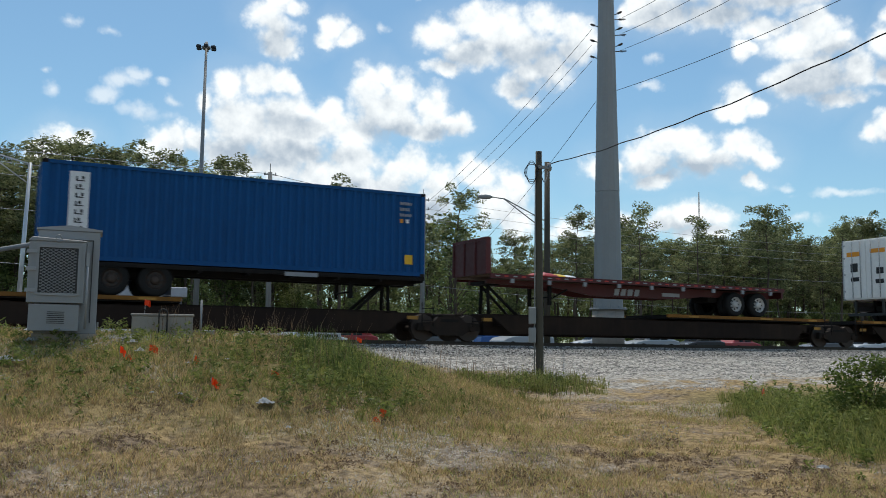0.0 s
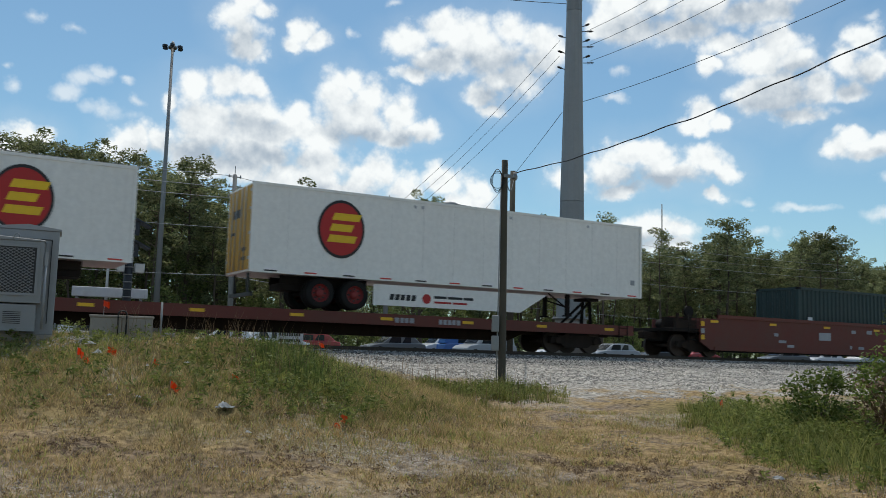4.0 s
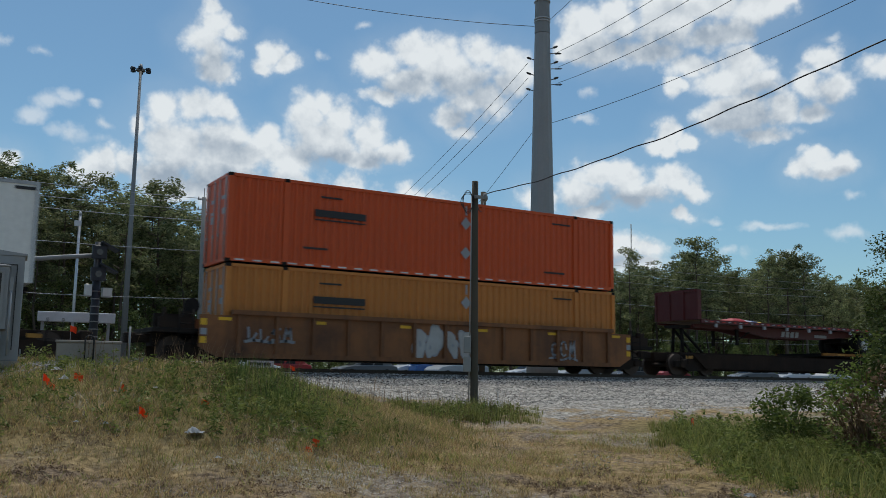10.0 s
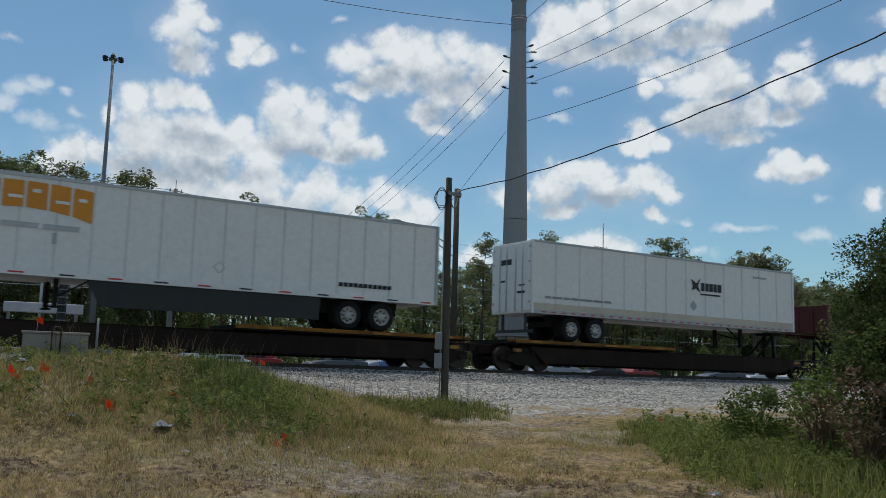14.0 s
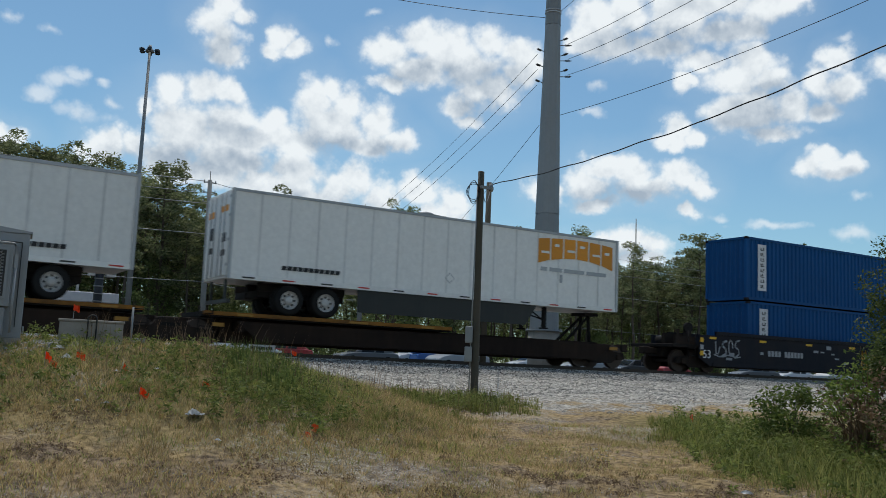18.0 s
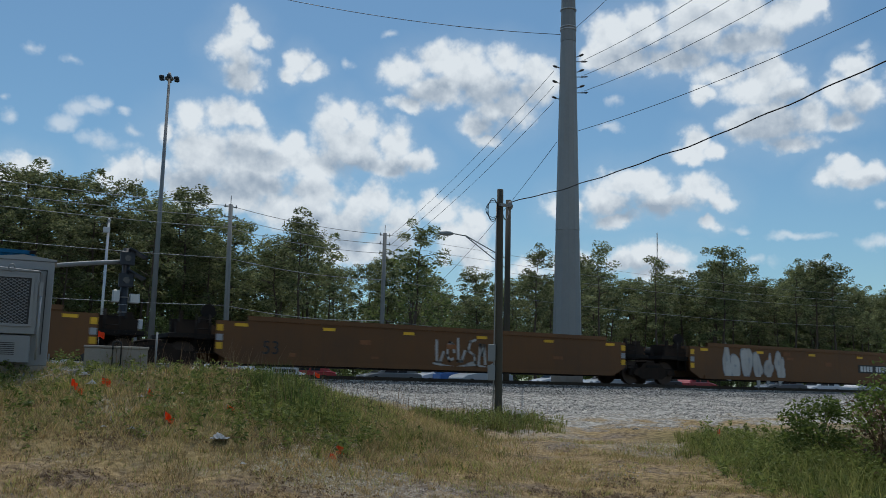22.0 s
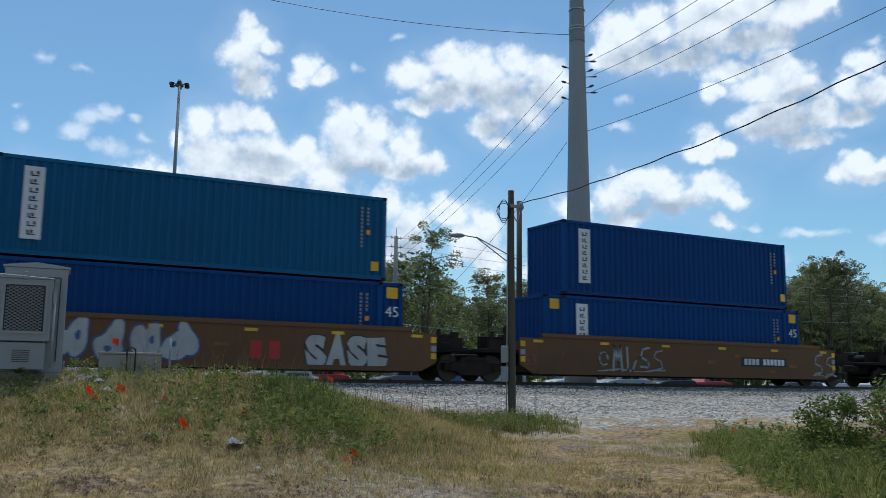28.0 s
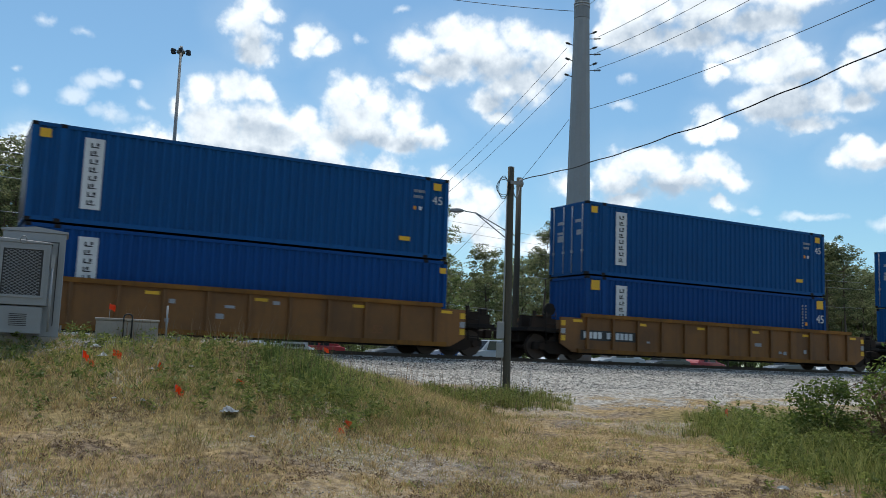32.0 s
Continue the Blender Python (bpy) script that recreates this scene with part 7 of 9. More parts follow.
def build_masts():
    x, y = polar(11.56, 75)
    z = foot(x, y)
    ob = thing("high_mast_light", "very tall slim mast with a ring of floodlights", "light mast", at=pose(x, y, z - 0.2))
    top = EYE + 24.5 - z + 0.2
    bm = bmesh.new()
    tube(bm, (0, 0, 0), (0, 0, top), 0.26, 0.10, n=12)
    part("mast", bm, "galv", ob)
    bm = bmesh.new()
    tube(bm, (0, 0, top - 0.5), (0, 0, top - 0.3), 0.34, n=14)
    tube(bm, (0, 0, top - 0.3), (0, 0, top + 0.1), 0.22, 0.1, n=12)
    part("lamp_ring", bm, "galv", ob)
    for i in range(6):
        bm = bmesh.new()
        tube(bm, (0.3, 0, 0), (0.58, 0, 0.05), 0.03, n=6)
        box(bm, 0.52, 0.84, -0.15, 0.15, -0.10, 0.10)
        part("floodlight", bm, "signal_dark", ob, at=pose(0, 0, top - 0.4, 0, 0, i * 60 + 15), bevel=0.03)
    x, y = polar(1.68, 60)
    z = foot(x, y)
    ob = thing("street_light_pole", "pale metal street light with a trussed arm", "street light", at=pose(x, y, z - 0.2))
    top = EYE + 10.8 - z + 0.2
    bm = bmesh.new()
    tube(bm, (0.0, 0, 0), (0.25, 0, top), 0.17, 0.10, n=12)
    part("mast", bm, "alu", ob)
    bm = bmesh.new()
    tube(bm, (0.25, 0, top - 0.1), (-3.6, -0.4, top + 0.75), 0.05, n=8)
    tube(bm, (0.2, 0, top - 1.3), (-2.4, -0.3, top + 0.45), 0.04, n=8)
    part("trussed_arm", bm, "alu", ob)
    bm = bmesh.new()
    tube(bm, (-3.5, -0.4, top + 0.72), (-4.3, -0.45, top + 0.85), 0.06, 0.14, n=10)
    part("lamp_head", bm, "alu", ob)
    x, y = polar(8.7, 70)
    z = foot(x, y)
    ob = thing("camera_mast", "slim pale mast with a camera housing on top", "mast", at=pose(x, y, z - 0.2))
    top = EYE + 11.2 - z + 0.2
    bm = bmesh.new()
    tube(bm, (0, 0, 0), (0, 0, top), 0.12, 0.09, n=10)
    part("mast", bm, "alu", ob)
    bm = bmesh.new()
    box(bm, -0.35, 0.1, -0.15, 0.15, top - 0.9, top - 0.5)
    tube(bm, (0, 0, top), (0, 0, top + 0.2), 0.14, 0.05, n=10)
    part("camera_housing", bm, "paint_white", ob)
    x, y = polar(42.6, 300)
    ob = thing("radio_mast", "thin distant radio mast above the trees", "mast", at=pose(x, y, foot(x, y) - 0.5))
    bm = bmesh.new()
    for dx, dy in ((-0.35, 0), (0.35, 0), (0, 0.5)):
        tube(bm, (dx, dy, 0), (dx * 0.4, dy * 0.4, 51), 0.07, n=5)
    for i in range(25):
        s = 1 - 0.6 * i / 25
        tube(bm, (-0.35 * s, 0, 2 * i), (0.35 * s, 0, 2 * i + 2), 0.05, n=4)
    part("lattice", bm, "galv", ob)


def build_signal():
    x, y = polar(9.85, 36)
    z = foot(x, y)
    ob = thing("crossing_signal", "dark railway signal post with a mast arm and hooded lamps", "signal", at=pose(x, y, z - 0.2))
    up = EYE - z + 0.2
    bm = bmesh.new()
    tube(bm, (0, 0, 0), (0, 0, up + 4.75), 0.17, 0.14, n=12)
    part("post", bm, "signal_dark", ob)
    bm = bmesh.new()
    strand(bm, (0, 0, up + 4.25), (-9.0, 0.6, up + 2.3), -0.25, 0.085, 14, 10)
    part("mast_arm", bm, "galv", ob)
    for dz in (4.1, 3.28):
        bm = bmesh.new()
        box(bm, -0.26, 0.26, -0.3, -0.1, up + dz, up + dz + 0.5)
        tube(bm, (-0.02, -0.12, up + dz + 0.25), (-0.02, 0.16, up + dz + 0.25), 0.05, n=8)
        h = part("signal_head", bm, "signal_dark", ob, bevel=0.03)
        bm = bmesh.new()
        prism(bm, [(0.05, up + dz + 0.66), (0.68, up + dz + 0.36), (0.66, up + dz + 0.31), (0.03, up + dz + 0.61)], -0.46, 0.22)
        part("lamp_hood", bm, "signal_dark", h)
        bm = bmesh.new()
        tube(bm, (0.0, -0.32, up + dz + 0.25), (0.0, -0.30, up + dz + 0.25), 0.12, n=14)
        part("lamp_lens", bm, "glass", h)
    bm = bmesh.new()
    for k in range(7):
        tube(bm, (0, 0, up + 1.2 + 0.28 * k), (0, 0, up + 1.24 + 0.28 * k), 0.185, n=12)
    part("clamp_band", bm, "galv", ob)
    bm = bmesh.new()
    box(bm, -0.42, -0.18, -0.25, 0.05, up + 2.7, up + 3.15)
    part("relay_box", bm, "alu", ob, bevel=0.02)
    bm = bmesh.new()
    box(bm, 0.2, 0.55, -0.2, 0.1, up + 2.7, up + 3.05)
    part("junction_box", bm, "alu", ob, bevel=0.02)
    x0, y0 = polar(8.0, 40)
    zb = foot(x0, y0)
    bm = bmesh.new()
    box(bm, -1.5, 1.45, -0.15, 0.15, EYE + 1.93 - zb, EYE + 2.33 - zb)
    ob = tagged(new("raised_panel"), "long pale panel raised on posts behind the track", "panel")
    ob.matrix_basis = pose(*polar(8.95, 40), zb, 0, 0, -9)
    part("panel", bm, "paint_white", ob, bevel=0.02)
    for sx in (-1.3, 1.2):
        bm = bmesh.new()
        box(bm, sx - 0.06, sx + 0.06, -0.06, 0.06, -0.2, EYE + 1.93 - zb)
        part("post", bm, "galv", ob)


def build_cabinet():
    x, y = polar(4.25, 16.3)
    z = foot(x, y)
    H = EYE + 1.84 - z
    ob = thing("signal_cabinet", "weathered aluminium trackside cabinet with a mesh-fronted door", "cabinet", at=pose(x, y, z, 0, 0, -6))
    bm = bmesh.new()
    box(bm, -0.50, 0.50, 0.0, 0.75, -0.25, 0.12)
    part("plinth", bm, "concrete", ob)
    bm = bmesh.new()
    box(bm, -0.48, 0.48, 0.02, 0.73, 0.12, H)
    part("body", bm, "cabinet", ob, bevel=0.01)
    bm = bmesh.new()
    prism(bm, [(-0.51, H), (0.51, H), (0.51, H + 0.03), (0.0, H + 0.09), (-0.51, H + 0.03)], 0.0, 0.78)
    part("roof", bm, "cabinet", ob)
    bm = bmesh.new()
    for a in ((-0.40, 0.38, 0.0, 0.02, H - 0.16, H - 0.145), (-0.40, -0.385, 0.0, 0.02, 0.3, H - 0.16), (0.365, 0.38, 0.0, 0.02, 0.3, H - 0.16)):
        box(bm, a[0], a[1], a[2] - 0.004, a[3], a[4], a[5])
    part("door_joint", bm, "mesh_dark", ob)
    dr = tagged(new("outer_housing", None), "")
    dr.parent, dr.matrix_basis = ob, pose(-0.13, -0.27, 0)
    bm = bmesh.new()
    box(bm, -0.46, 0.40, 0.0, 0.285, H - 1.22, H - 0.22)
    prism(bm, [(-0.48, H - 0.22), (0.42, H - 0.22), (0.40, H - 0.19), (-0.42, H - 0.15)], -0.01, 0.285)
    part("housing", bm, "cabinet", dr, bevel=0.008)
    bm = bmesh.new()
    w, h, zc, xc = 0.27, 0.36, H - 0.70, -0.01
    pitch, rise = 0.052, 0.62
    for way in (-1, 1):
        k = -40
        while k * pitch < 2 * (w + h):
            pts = []
            for t in (-w, w):
                zz = k * pitch + way * rise * t
                if abs(zz) < h:
                    pts.append((t, zz))
            for zz in (-h, h):
                t = way * (zz - k * pitch) / rise
                if abs(t) <= w:
                    pts.append((t, zz))
            if len(pts) > 1 and math.dist(pts[0], pts[1]) > 0.02:
                tube(bm, (xc + pts[0][0], -0.014, zc + pts[0][1]), (xc + pts[1][0], -0.014, zc + pts[1][1]), 0.0055, n=4, caps=False)
            k += 1
    tagged(part("mesh_grille", bm, "cabinet", dr, "expanded metal grille"), kind="stuff")
    bm = bmesh.new()
    box(bm, xc - w - 0.02, xc + w + 0.03, -0.004, 0.003, zc - h, zc + h + 0.02)
    part("grille_backing", bm, "mesh_dark", dr)
    bm = bmesh.new()
    for a in ((xc - w - 0.06, xc - w - 0.02, zc - h - 0.03, zc + h + 0.06), (xc + w + 0.03, xc + w + 0.07, zc - h - 0.03, zc + h + 0.06), (xc - w - 0.02, xc + w + 0.03, zc + h + 0.02, zc + h + 0.06), (xc - w - 0.02, xc + w + 0.03, zc - h - 0.04, zc - h)):
        box(bm, a[0], a[1], -0.022, 0.002, a[2], a[3])
    part("grille_frame", bm, "cabinet", dr)
    bm = bmesh.new()
    pipe(bm, [(-0.02 + 0.045 * math.cos(2 * math.pi * i / 12), -0.02, H - 0.17 + 0.06 * math.sin(2 * math.pi * i / 12)) for i in range(13)], 0.009, 5)
    part("lifting_ring", bm, "galv", dr)
    bm = bmesh.new()
    for zz in (H - 0.42, H - 0.70, H - 1.05):
        box(bm, -0.49, -0.34, -0.03, 0.0, zz, zz + 0.06)
    part("hinge", bm, "cabinet", dr)
    bm = bmesh.new()
    box(bm, -0.42, 0.34, 0.015, 0.27, 0.16, H - 1.24)
    lo = part("lower_panel", bm, "cabinet", dr, bevel=0.006)
    bm = bmesh.new()
    for i in range(7):
        box(bm, -0.14, 0.12, 0.008, 0.016, 0.28 + i * 0.03, 0.292 + i * 0.03)
    part("vent_slot", bm, "mesh_dark", lo)
    bm = bmesh.new()
    box(bm, 0.415, 0.465, -0.02, 0.12, H - 0.60, H - 0.38)
    tube(bm, (0.44, -0.01, H - 0.60), (0.44, -0.01, 0.2), 0.018, n=8)
    part("latch", bm, "cabinet", dr)
    bm = bmesh.new()
    box(bm, 0.49, 0.52, 0.05, 0.7, 0.2, 0.32)
    part("cable_tray", bm, "galv", ob)


def build_concrete_boxes():
    for k, az in enumerate((8.80, 10.55)):
        x, y = polar(az, 17)
        z = foot(x, y)
        ob = thing("concrete_box", "low square concrete cable chamber with dark stains", "cable chamber", "concrete cable chambers", at=pose(x, y, z - 0.1, 0, 0, -9.6))
        bm = bmesh.new()
        prism(bm, [(-0.26, 0), (0.26, 0), (0.255, EYE + 0.46 - z + 0.1), (-0.255, EYE + 0.46 - z + 0.1)], -0.26, 0.26)
        part("chamber", bm, "concrete", ob, bevel=0.012)
        bm = bmesh.new()
        box(bm, -0.275, 0.275, -0.275, 0.275, EYE + 0.46 - z + 0.1, EYE + 0.505 - z + 0.1)
        part("lid", bm, "concrete", ob, bevel=0.01)
    x, y = polar(9.7, 16.68)
    bm = bmesh.new()
    hoop = [(0.07, 0, 0)] + [(0.07 * math.cos(math.pi * i / 10), 0, 0.42 + 0.06 * math.sin(math.pi * i / 10)) for i in range(11)] + [(-0.07, 0, 0)]
    pipe(bm, hoop, 0.014, 6)
    tagged(part("cable_hoop", bm, "wire", at=pose(x, y, foot(x, y))), "bent black cable that rises between the concrete boxes", "cable")
    x, y = polar(12.35, 17.2)
    bm = bmesh.new()
    box(bm, -0.11, 0.11, -0.1, 0.1, -0.1, 0.17)
    box(bm, -0.12, 0.12, -0.11, 0.11, 0.172, 0.19)
    tagged(part("cable_pedestal", bm, "galv", at=pose(x, y, foot(x, y), 0, 0, -10), bevel=0.01), "small grey metal cable pedestal in the grass", "pedestal")
    bm = bmesh.new()
    tube(bm, (0, 0, -0.1), (0, 0, 0.75), 0.02, n=6)
    x, y = polar(11.9, 17.4)
    tagged(part("marker_stake", bm, "galv", at=pose(x, y, foot(x, y))), "thin grey marker stake in the grass", "stake")


def flag(az, r, tall, turn, lean):
    x, y = polar(az, r)
    ob = thing("marker_flag", "small bright orange survey flag on a wire", "flag", "survey flags in the grass", at=pose(x, y, foot(x, y) - 0.05, lean, lean * 0.6, turn))
    bm = bmesh.new()
    tube(bm, (0, 0, 0), (0, 0, tall), 0.004, n=5)
    part("wire_stem", bm, "galv", ob)
    bm = bmesh.new()
    a = [[bm.verts.new((0.028 * i, 0.03 * math.sin(i * 1.1 + turn), tall - 0.115 * j / 3 - 0.012 * i - 0.010 * math.sin(i * 1.7 + j))) for i in range(6)] for j in range(4)]
    for p, q in zip(a, a[1:]):
        for i in range(5):
            bm.faces.new((p[i], p[i + 1], q[i + 1], q[i]))
    bmesh.ops.solidify(bm, geom=bm.faces[:], thickness=0.002)
    part("pennant", bm, "flag", ob)


def scrap(az, r, size, seed, label="crumpled white plastic litter in the grass"):
    """A crumpled sheet: creased, with a ragged outline and one or two peaks."""
    x, y = polar(az, r)
    rng = random.Random(seed)
    n = 9
    peaks = [(rng.uniform(-0.4, 0.4), rng.uniform(-0.3, 0.3), rng.uniform(0.35, 0.6)) for _ in range(3)]
    bm = bmesh.new()
    grid = []
    for j in range(n):
        row = []
        for i in range(n):
            u, v = 2 * i / (n - 1) - 1, 2 * j / (n - 1) - 1
            edge = 1 - 0.3 * abs(u * v) + rng.uniform(-0.12, 0.12)
            h = max(k * (1 - 1.6 * math.hypot(u - a, v - b_)) for a, b_, k in peaks)
            row.append(bm.verts.new((u * edge * size, v * edge * size * 0.7, (max(h, 0) + rng.uniform(0, 0.16)) * size)))
        grid.append(row)
    for p, q in zip(grid, grid[1:]):
        for i in range(n - 1):
            bm.faces.new((p[i], p[i + 1], q[i + 1], q[i]))
    bmesh.ops.solidify(bm, geom=bm.faces[:], thickness=0.004)
    tagged(part("plastic_litter", bm, "litter", at=pose(x, y, foot(x, y) + 0.04, 0, 0, seed * 50)), label, "litter", "white litter on the ground")


def build_flags():
    for i, (az, r, tall) in enumerate(((22.82, 12.64, 0.22), (22.35, 12.44, 0.14), (12.61, 13.43, 0.2), (11.39, 14.78, 0.24), (16.15, 14.23, 0.16), (7.35, 14.76, 0.28), (7.65, 14.56, 0.2), (9.02, 15.24, 0.22), (46.1, 18.4, 0.4), (21.5, 24.5, 0.45), (8.6, 17.5, 0.75))):
        flag(az, r, tall, (i * 67) % 110 - 55, (i * 37) % 40 - 20)
    scrap(15.94, 12.63, 0.17, 1)
    scrap(49.18, 12.03, 0.09, 2)
    for i, (az, r, s) in enumerate(((8.43, 15.24, 0.14), (8.0, 15.9, 0.10), (1.42, 14.78, 0.2), (2.52, 16.26, 0.13), (11.23, 14.78, 0.06), (9.26, 13.1, 0.045), (10.82, 13.02, 0.06), (21.81, 14.45, 0.07), (17.38, 11.59, 0.055), (13.54, 15.02, 0.05), (31.53, 16.14, 0.05), (27.0, 13.0, 0.045))):
        scrap(az, r, s, 5 + i)


# ---------------------------------------------------------------- the car park
def parked_car(paint, tall, label):
    ob = thing("parked_car", label, "car", "cars in the car park")
    L, h = (4.6, 1.45) if not tall else (5.0, 1.85)
    w = 0.9
    bm = bmesh.new()
    lower = [(0, 0.35), (0.05, 0.62), (0.35, 0.78), (1.15, 0.92), (L - 0.5, 0.95), (L - 0.08, 0.85), (L, 0.45), (L - 0.1, 0.28), (0.1, 0.28)]
    if tall:
        lower = [(px, pz * 1.15) for px, pz in lower]
    prism(bm, lower, -w, w)
    part("body", bm, paint, ob, bevel=0.05)
    bm = bmesh.new()
    b0 = 0.90 if not tall else 1.04
    prism(bm, [(1.05, b0), (1.85, h - 0.05), (2.2, h), (L - 1.5, h), (L - (0.9 if not tall else 0.35), h - 0.08), (L - (0.35 if not tall else 0.12), b0)], -w + 0.12, w - 0.12)
    cab = part("cabin", bm, paint, ob, bevel=0.05)
    for s in (-1, 1):
        bm = bmesh.new()
        for x0, x1 in ((1.55, 2.55), (2.65, L - 1.25)):
            prism(bm, [(x0, b0 + 0.04), (x0 + 0.25, h - 0.1), (x1, h - 0.1), (x1 + 0.02, b0 + 0.04)], s * (w - 0.115) - 0.006, s * (w - 0.115) + 0.006)
        part("side_window", bm, "glass", cab)
    bm = bmesh.new()
    v = [bm.verts.new(p) for p in ((1.06, -0.68, b0 + 0.05), (1.06, 0.68, b0 + 0.05), (1.80, 0.62, h - 0.08), (1.80, -0.62, h - 0.08))]
    bm.faces.new(v)
    bmesh.ops.solidify(bm, geom=bm.faces[:], thickness=0.03)
    part("windscreen", bm, "glass", cab)
    for x in (0.85, L - 0.95):
        for s in (-1, 1):
            bm = bmesh.new()
            tube(bm, (0, -0.11, 0), (0, 0.11, 0), 0.33, n=18)
            o = part("wheel", bm, "tyre", ob, at=pose(x, s * 0.82, 0.33))
            bm = bmesh.new()
            tube(bm, (0, s * 0.10, 0), (0, s * 0.12, 0), 0.21, n=14)
            part("hubcap", bm, "alu", o)
    for s in (-0.62, 0.62):
        bm = bmesh.new()
        box(bm, -0.02, 0.12, s - 0.15, s + 0.15, 0.60, 0.72)
        part("headlight", bm, "paint_white", ob, bevel=0.02)
    return ob


def build_car_park():
    paints = {"white": (0.75, 0.76, 0.77), "silver": (0.42, 0.44, 0.46), "black": (0.02, 0.02, 0.024), "red": (0.38, 0.02, 0.025), "blue": (0.03, 0.14, 0.42), "grey": (0.13, 0.14, 0.15)}
    mats = {k: car_paint(k + "_car_paint", c) for k, c in paints.items()}
    made = {}
    rows = [(3.5, "white", 0), (9.0, "silver", 0), (12.5, "white", 1), (15.5, "white", 0), (18.3, "black", 0), (20.6, "red", 0), (22.6, "white", 0), (26.0, "grey", 0), (29.2, "white", 1), (31.8, "silver", 1), (34.2, "blue", 1), (36.4, "white", 0), (39.6, "silver", 0),
            (42.6, "black", 0), (46.6, "red", 0), (49.4, "grey", 0), (51.6, "white", 0), (53.6, "red", 0), (55.3, "silver", 0), (57.0, "white", 1)]
    for i, (az, c, tall) in enumerate(rows):
        y = 58 + (i % 3) * 2.5
        x = y * math.tan(radians(az))
        key = (c, tall)
        m = pose(x - 2.3, y, foot(x, y) + 0.002, 0, 0, (i * 29) % 24 - 12 + (180 if i % 4 == 2 else 0))
        if key not in made:
            made[key] = parked_car(mats[c], tall, {"white": "white", "silver": "silver grey", "black": "black", "red": "dark red", "blue": "blue", "grey": "grey"}[c] + (" van" if tall else " car") + " parked behind the railway track")
            made[key].matrix_basis = m
        else:
            copy_thing(made[key], m)
    x, y = polar(19.6, 44)
    z = foot(x, y)
    ob = thing("street_sign", "small white sign board with two lines of writing", "sign", at=pose(x, y, z))
    bm = bmesh.new()
    box(bm, -0.65, 0.65, -0.02, 0.02, EYE + 0.25 - z, EYE + 0.95 - z)
    b_ = part("sign_board", bm, "paint_white", ob)
    for k in (0, 1):
        bars(b_, "unreadable_lettering", -0.55, -0.028, EYE + 0.35 - z + 0.28 * k, (0.09,) * 9, 0.14, "ink", 0.03)
    for sx in (-0.55, 0.55):
        bm = bmesh.new()
        box(bm, sx - 0.03, sx + 0.03, 0.025, 0.07, -0.2, EYE + 0.95 - z)
        part("post", bm, "galv", ob)


build_near_pole()
build_far_pole()
build_steel_pole()
build_far_line()
build_masts()
build_signal()
build_cabinet()
build_concrete_boxes()
build_flags()
build_car_park()

# ---------------------------------------------------------------- trees, bushes, grass
def leaf_cloud(centres, radii, per, size, rng, flat=0.7, narrow=0.45):
    """Many small pointed leaves round the given centres, as vertices and faces."""
    n = len(centres) * per
    c = np.repeat(np.asarray(centres, float), per, 0)
    r = np.repeat(np.asarray(radii, float), per)
    d = rng.normal(size=(n, 3))
    d /= np.linalg.norm(d, axis=1)[:, None]
    p = c + d * (r * rng.uniform(0.35, 1.0, n) ** 0.6)[:, None] * np.array([1, 1, flat])
    u = rng.normal(size=(n, 3))
    u[:, 2] *= 0.6
    u /= np.linalg.norm(u, axis=1)[:, None]
    v = np.cross(u, rng.normal(size=(n, 3)))
    v /= np.linalg.norm(v, axis=1)[:, None]
    s = size * rng.uniform(0.6, 1.3, n)[:, None]
    verts = np.stack([p - u * s, p + v * s * narrow, p + u * s, p - v * s * narrow], 1).reshape(-1, 3)
    faces = np.arange(n * 4).reshape(-1, 4)
    return verts, faces


def leaf_mesh(name, mat, *args, **kw):
    verts, faces = leaf_cloud(*args, **kw)
    me = bpy.data.meshes.new(name)
    me.from_pydata(verts.tolist(), [], faces.tolist())
    me.materials.append(M[mat])
    return me


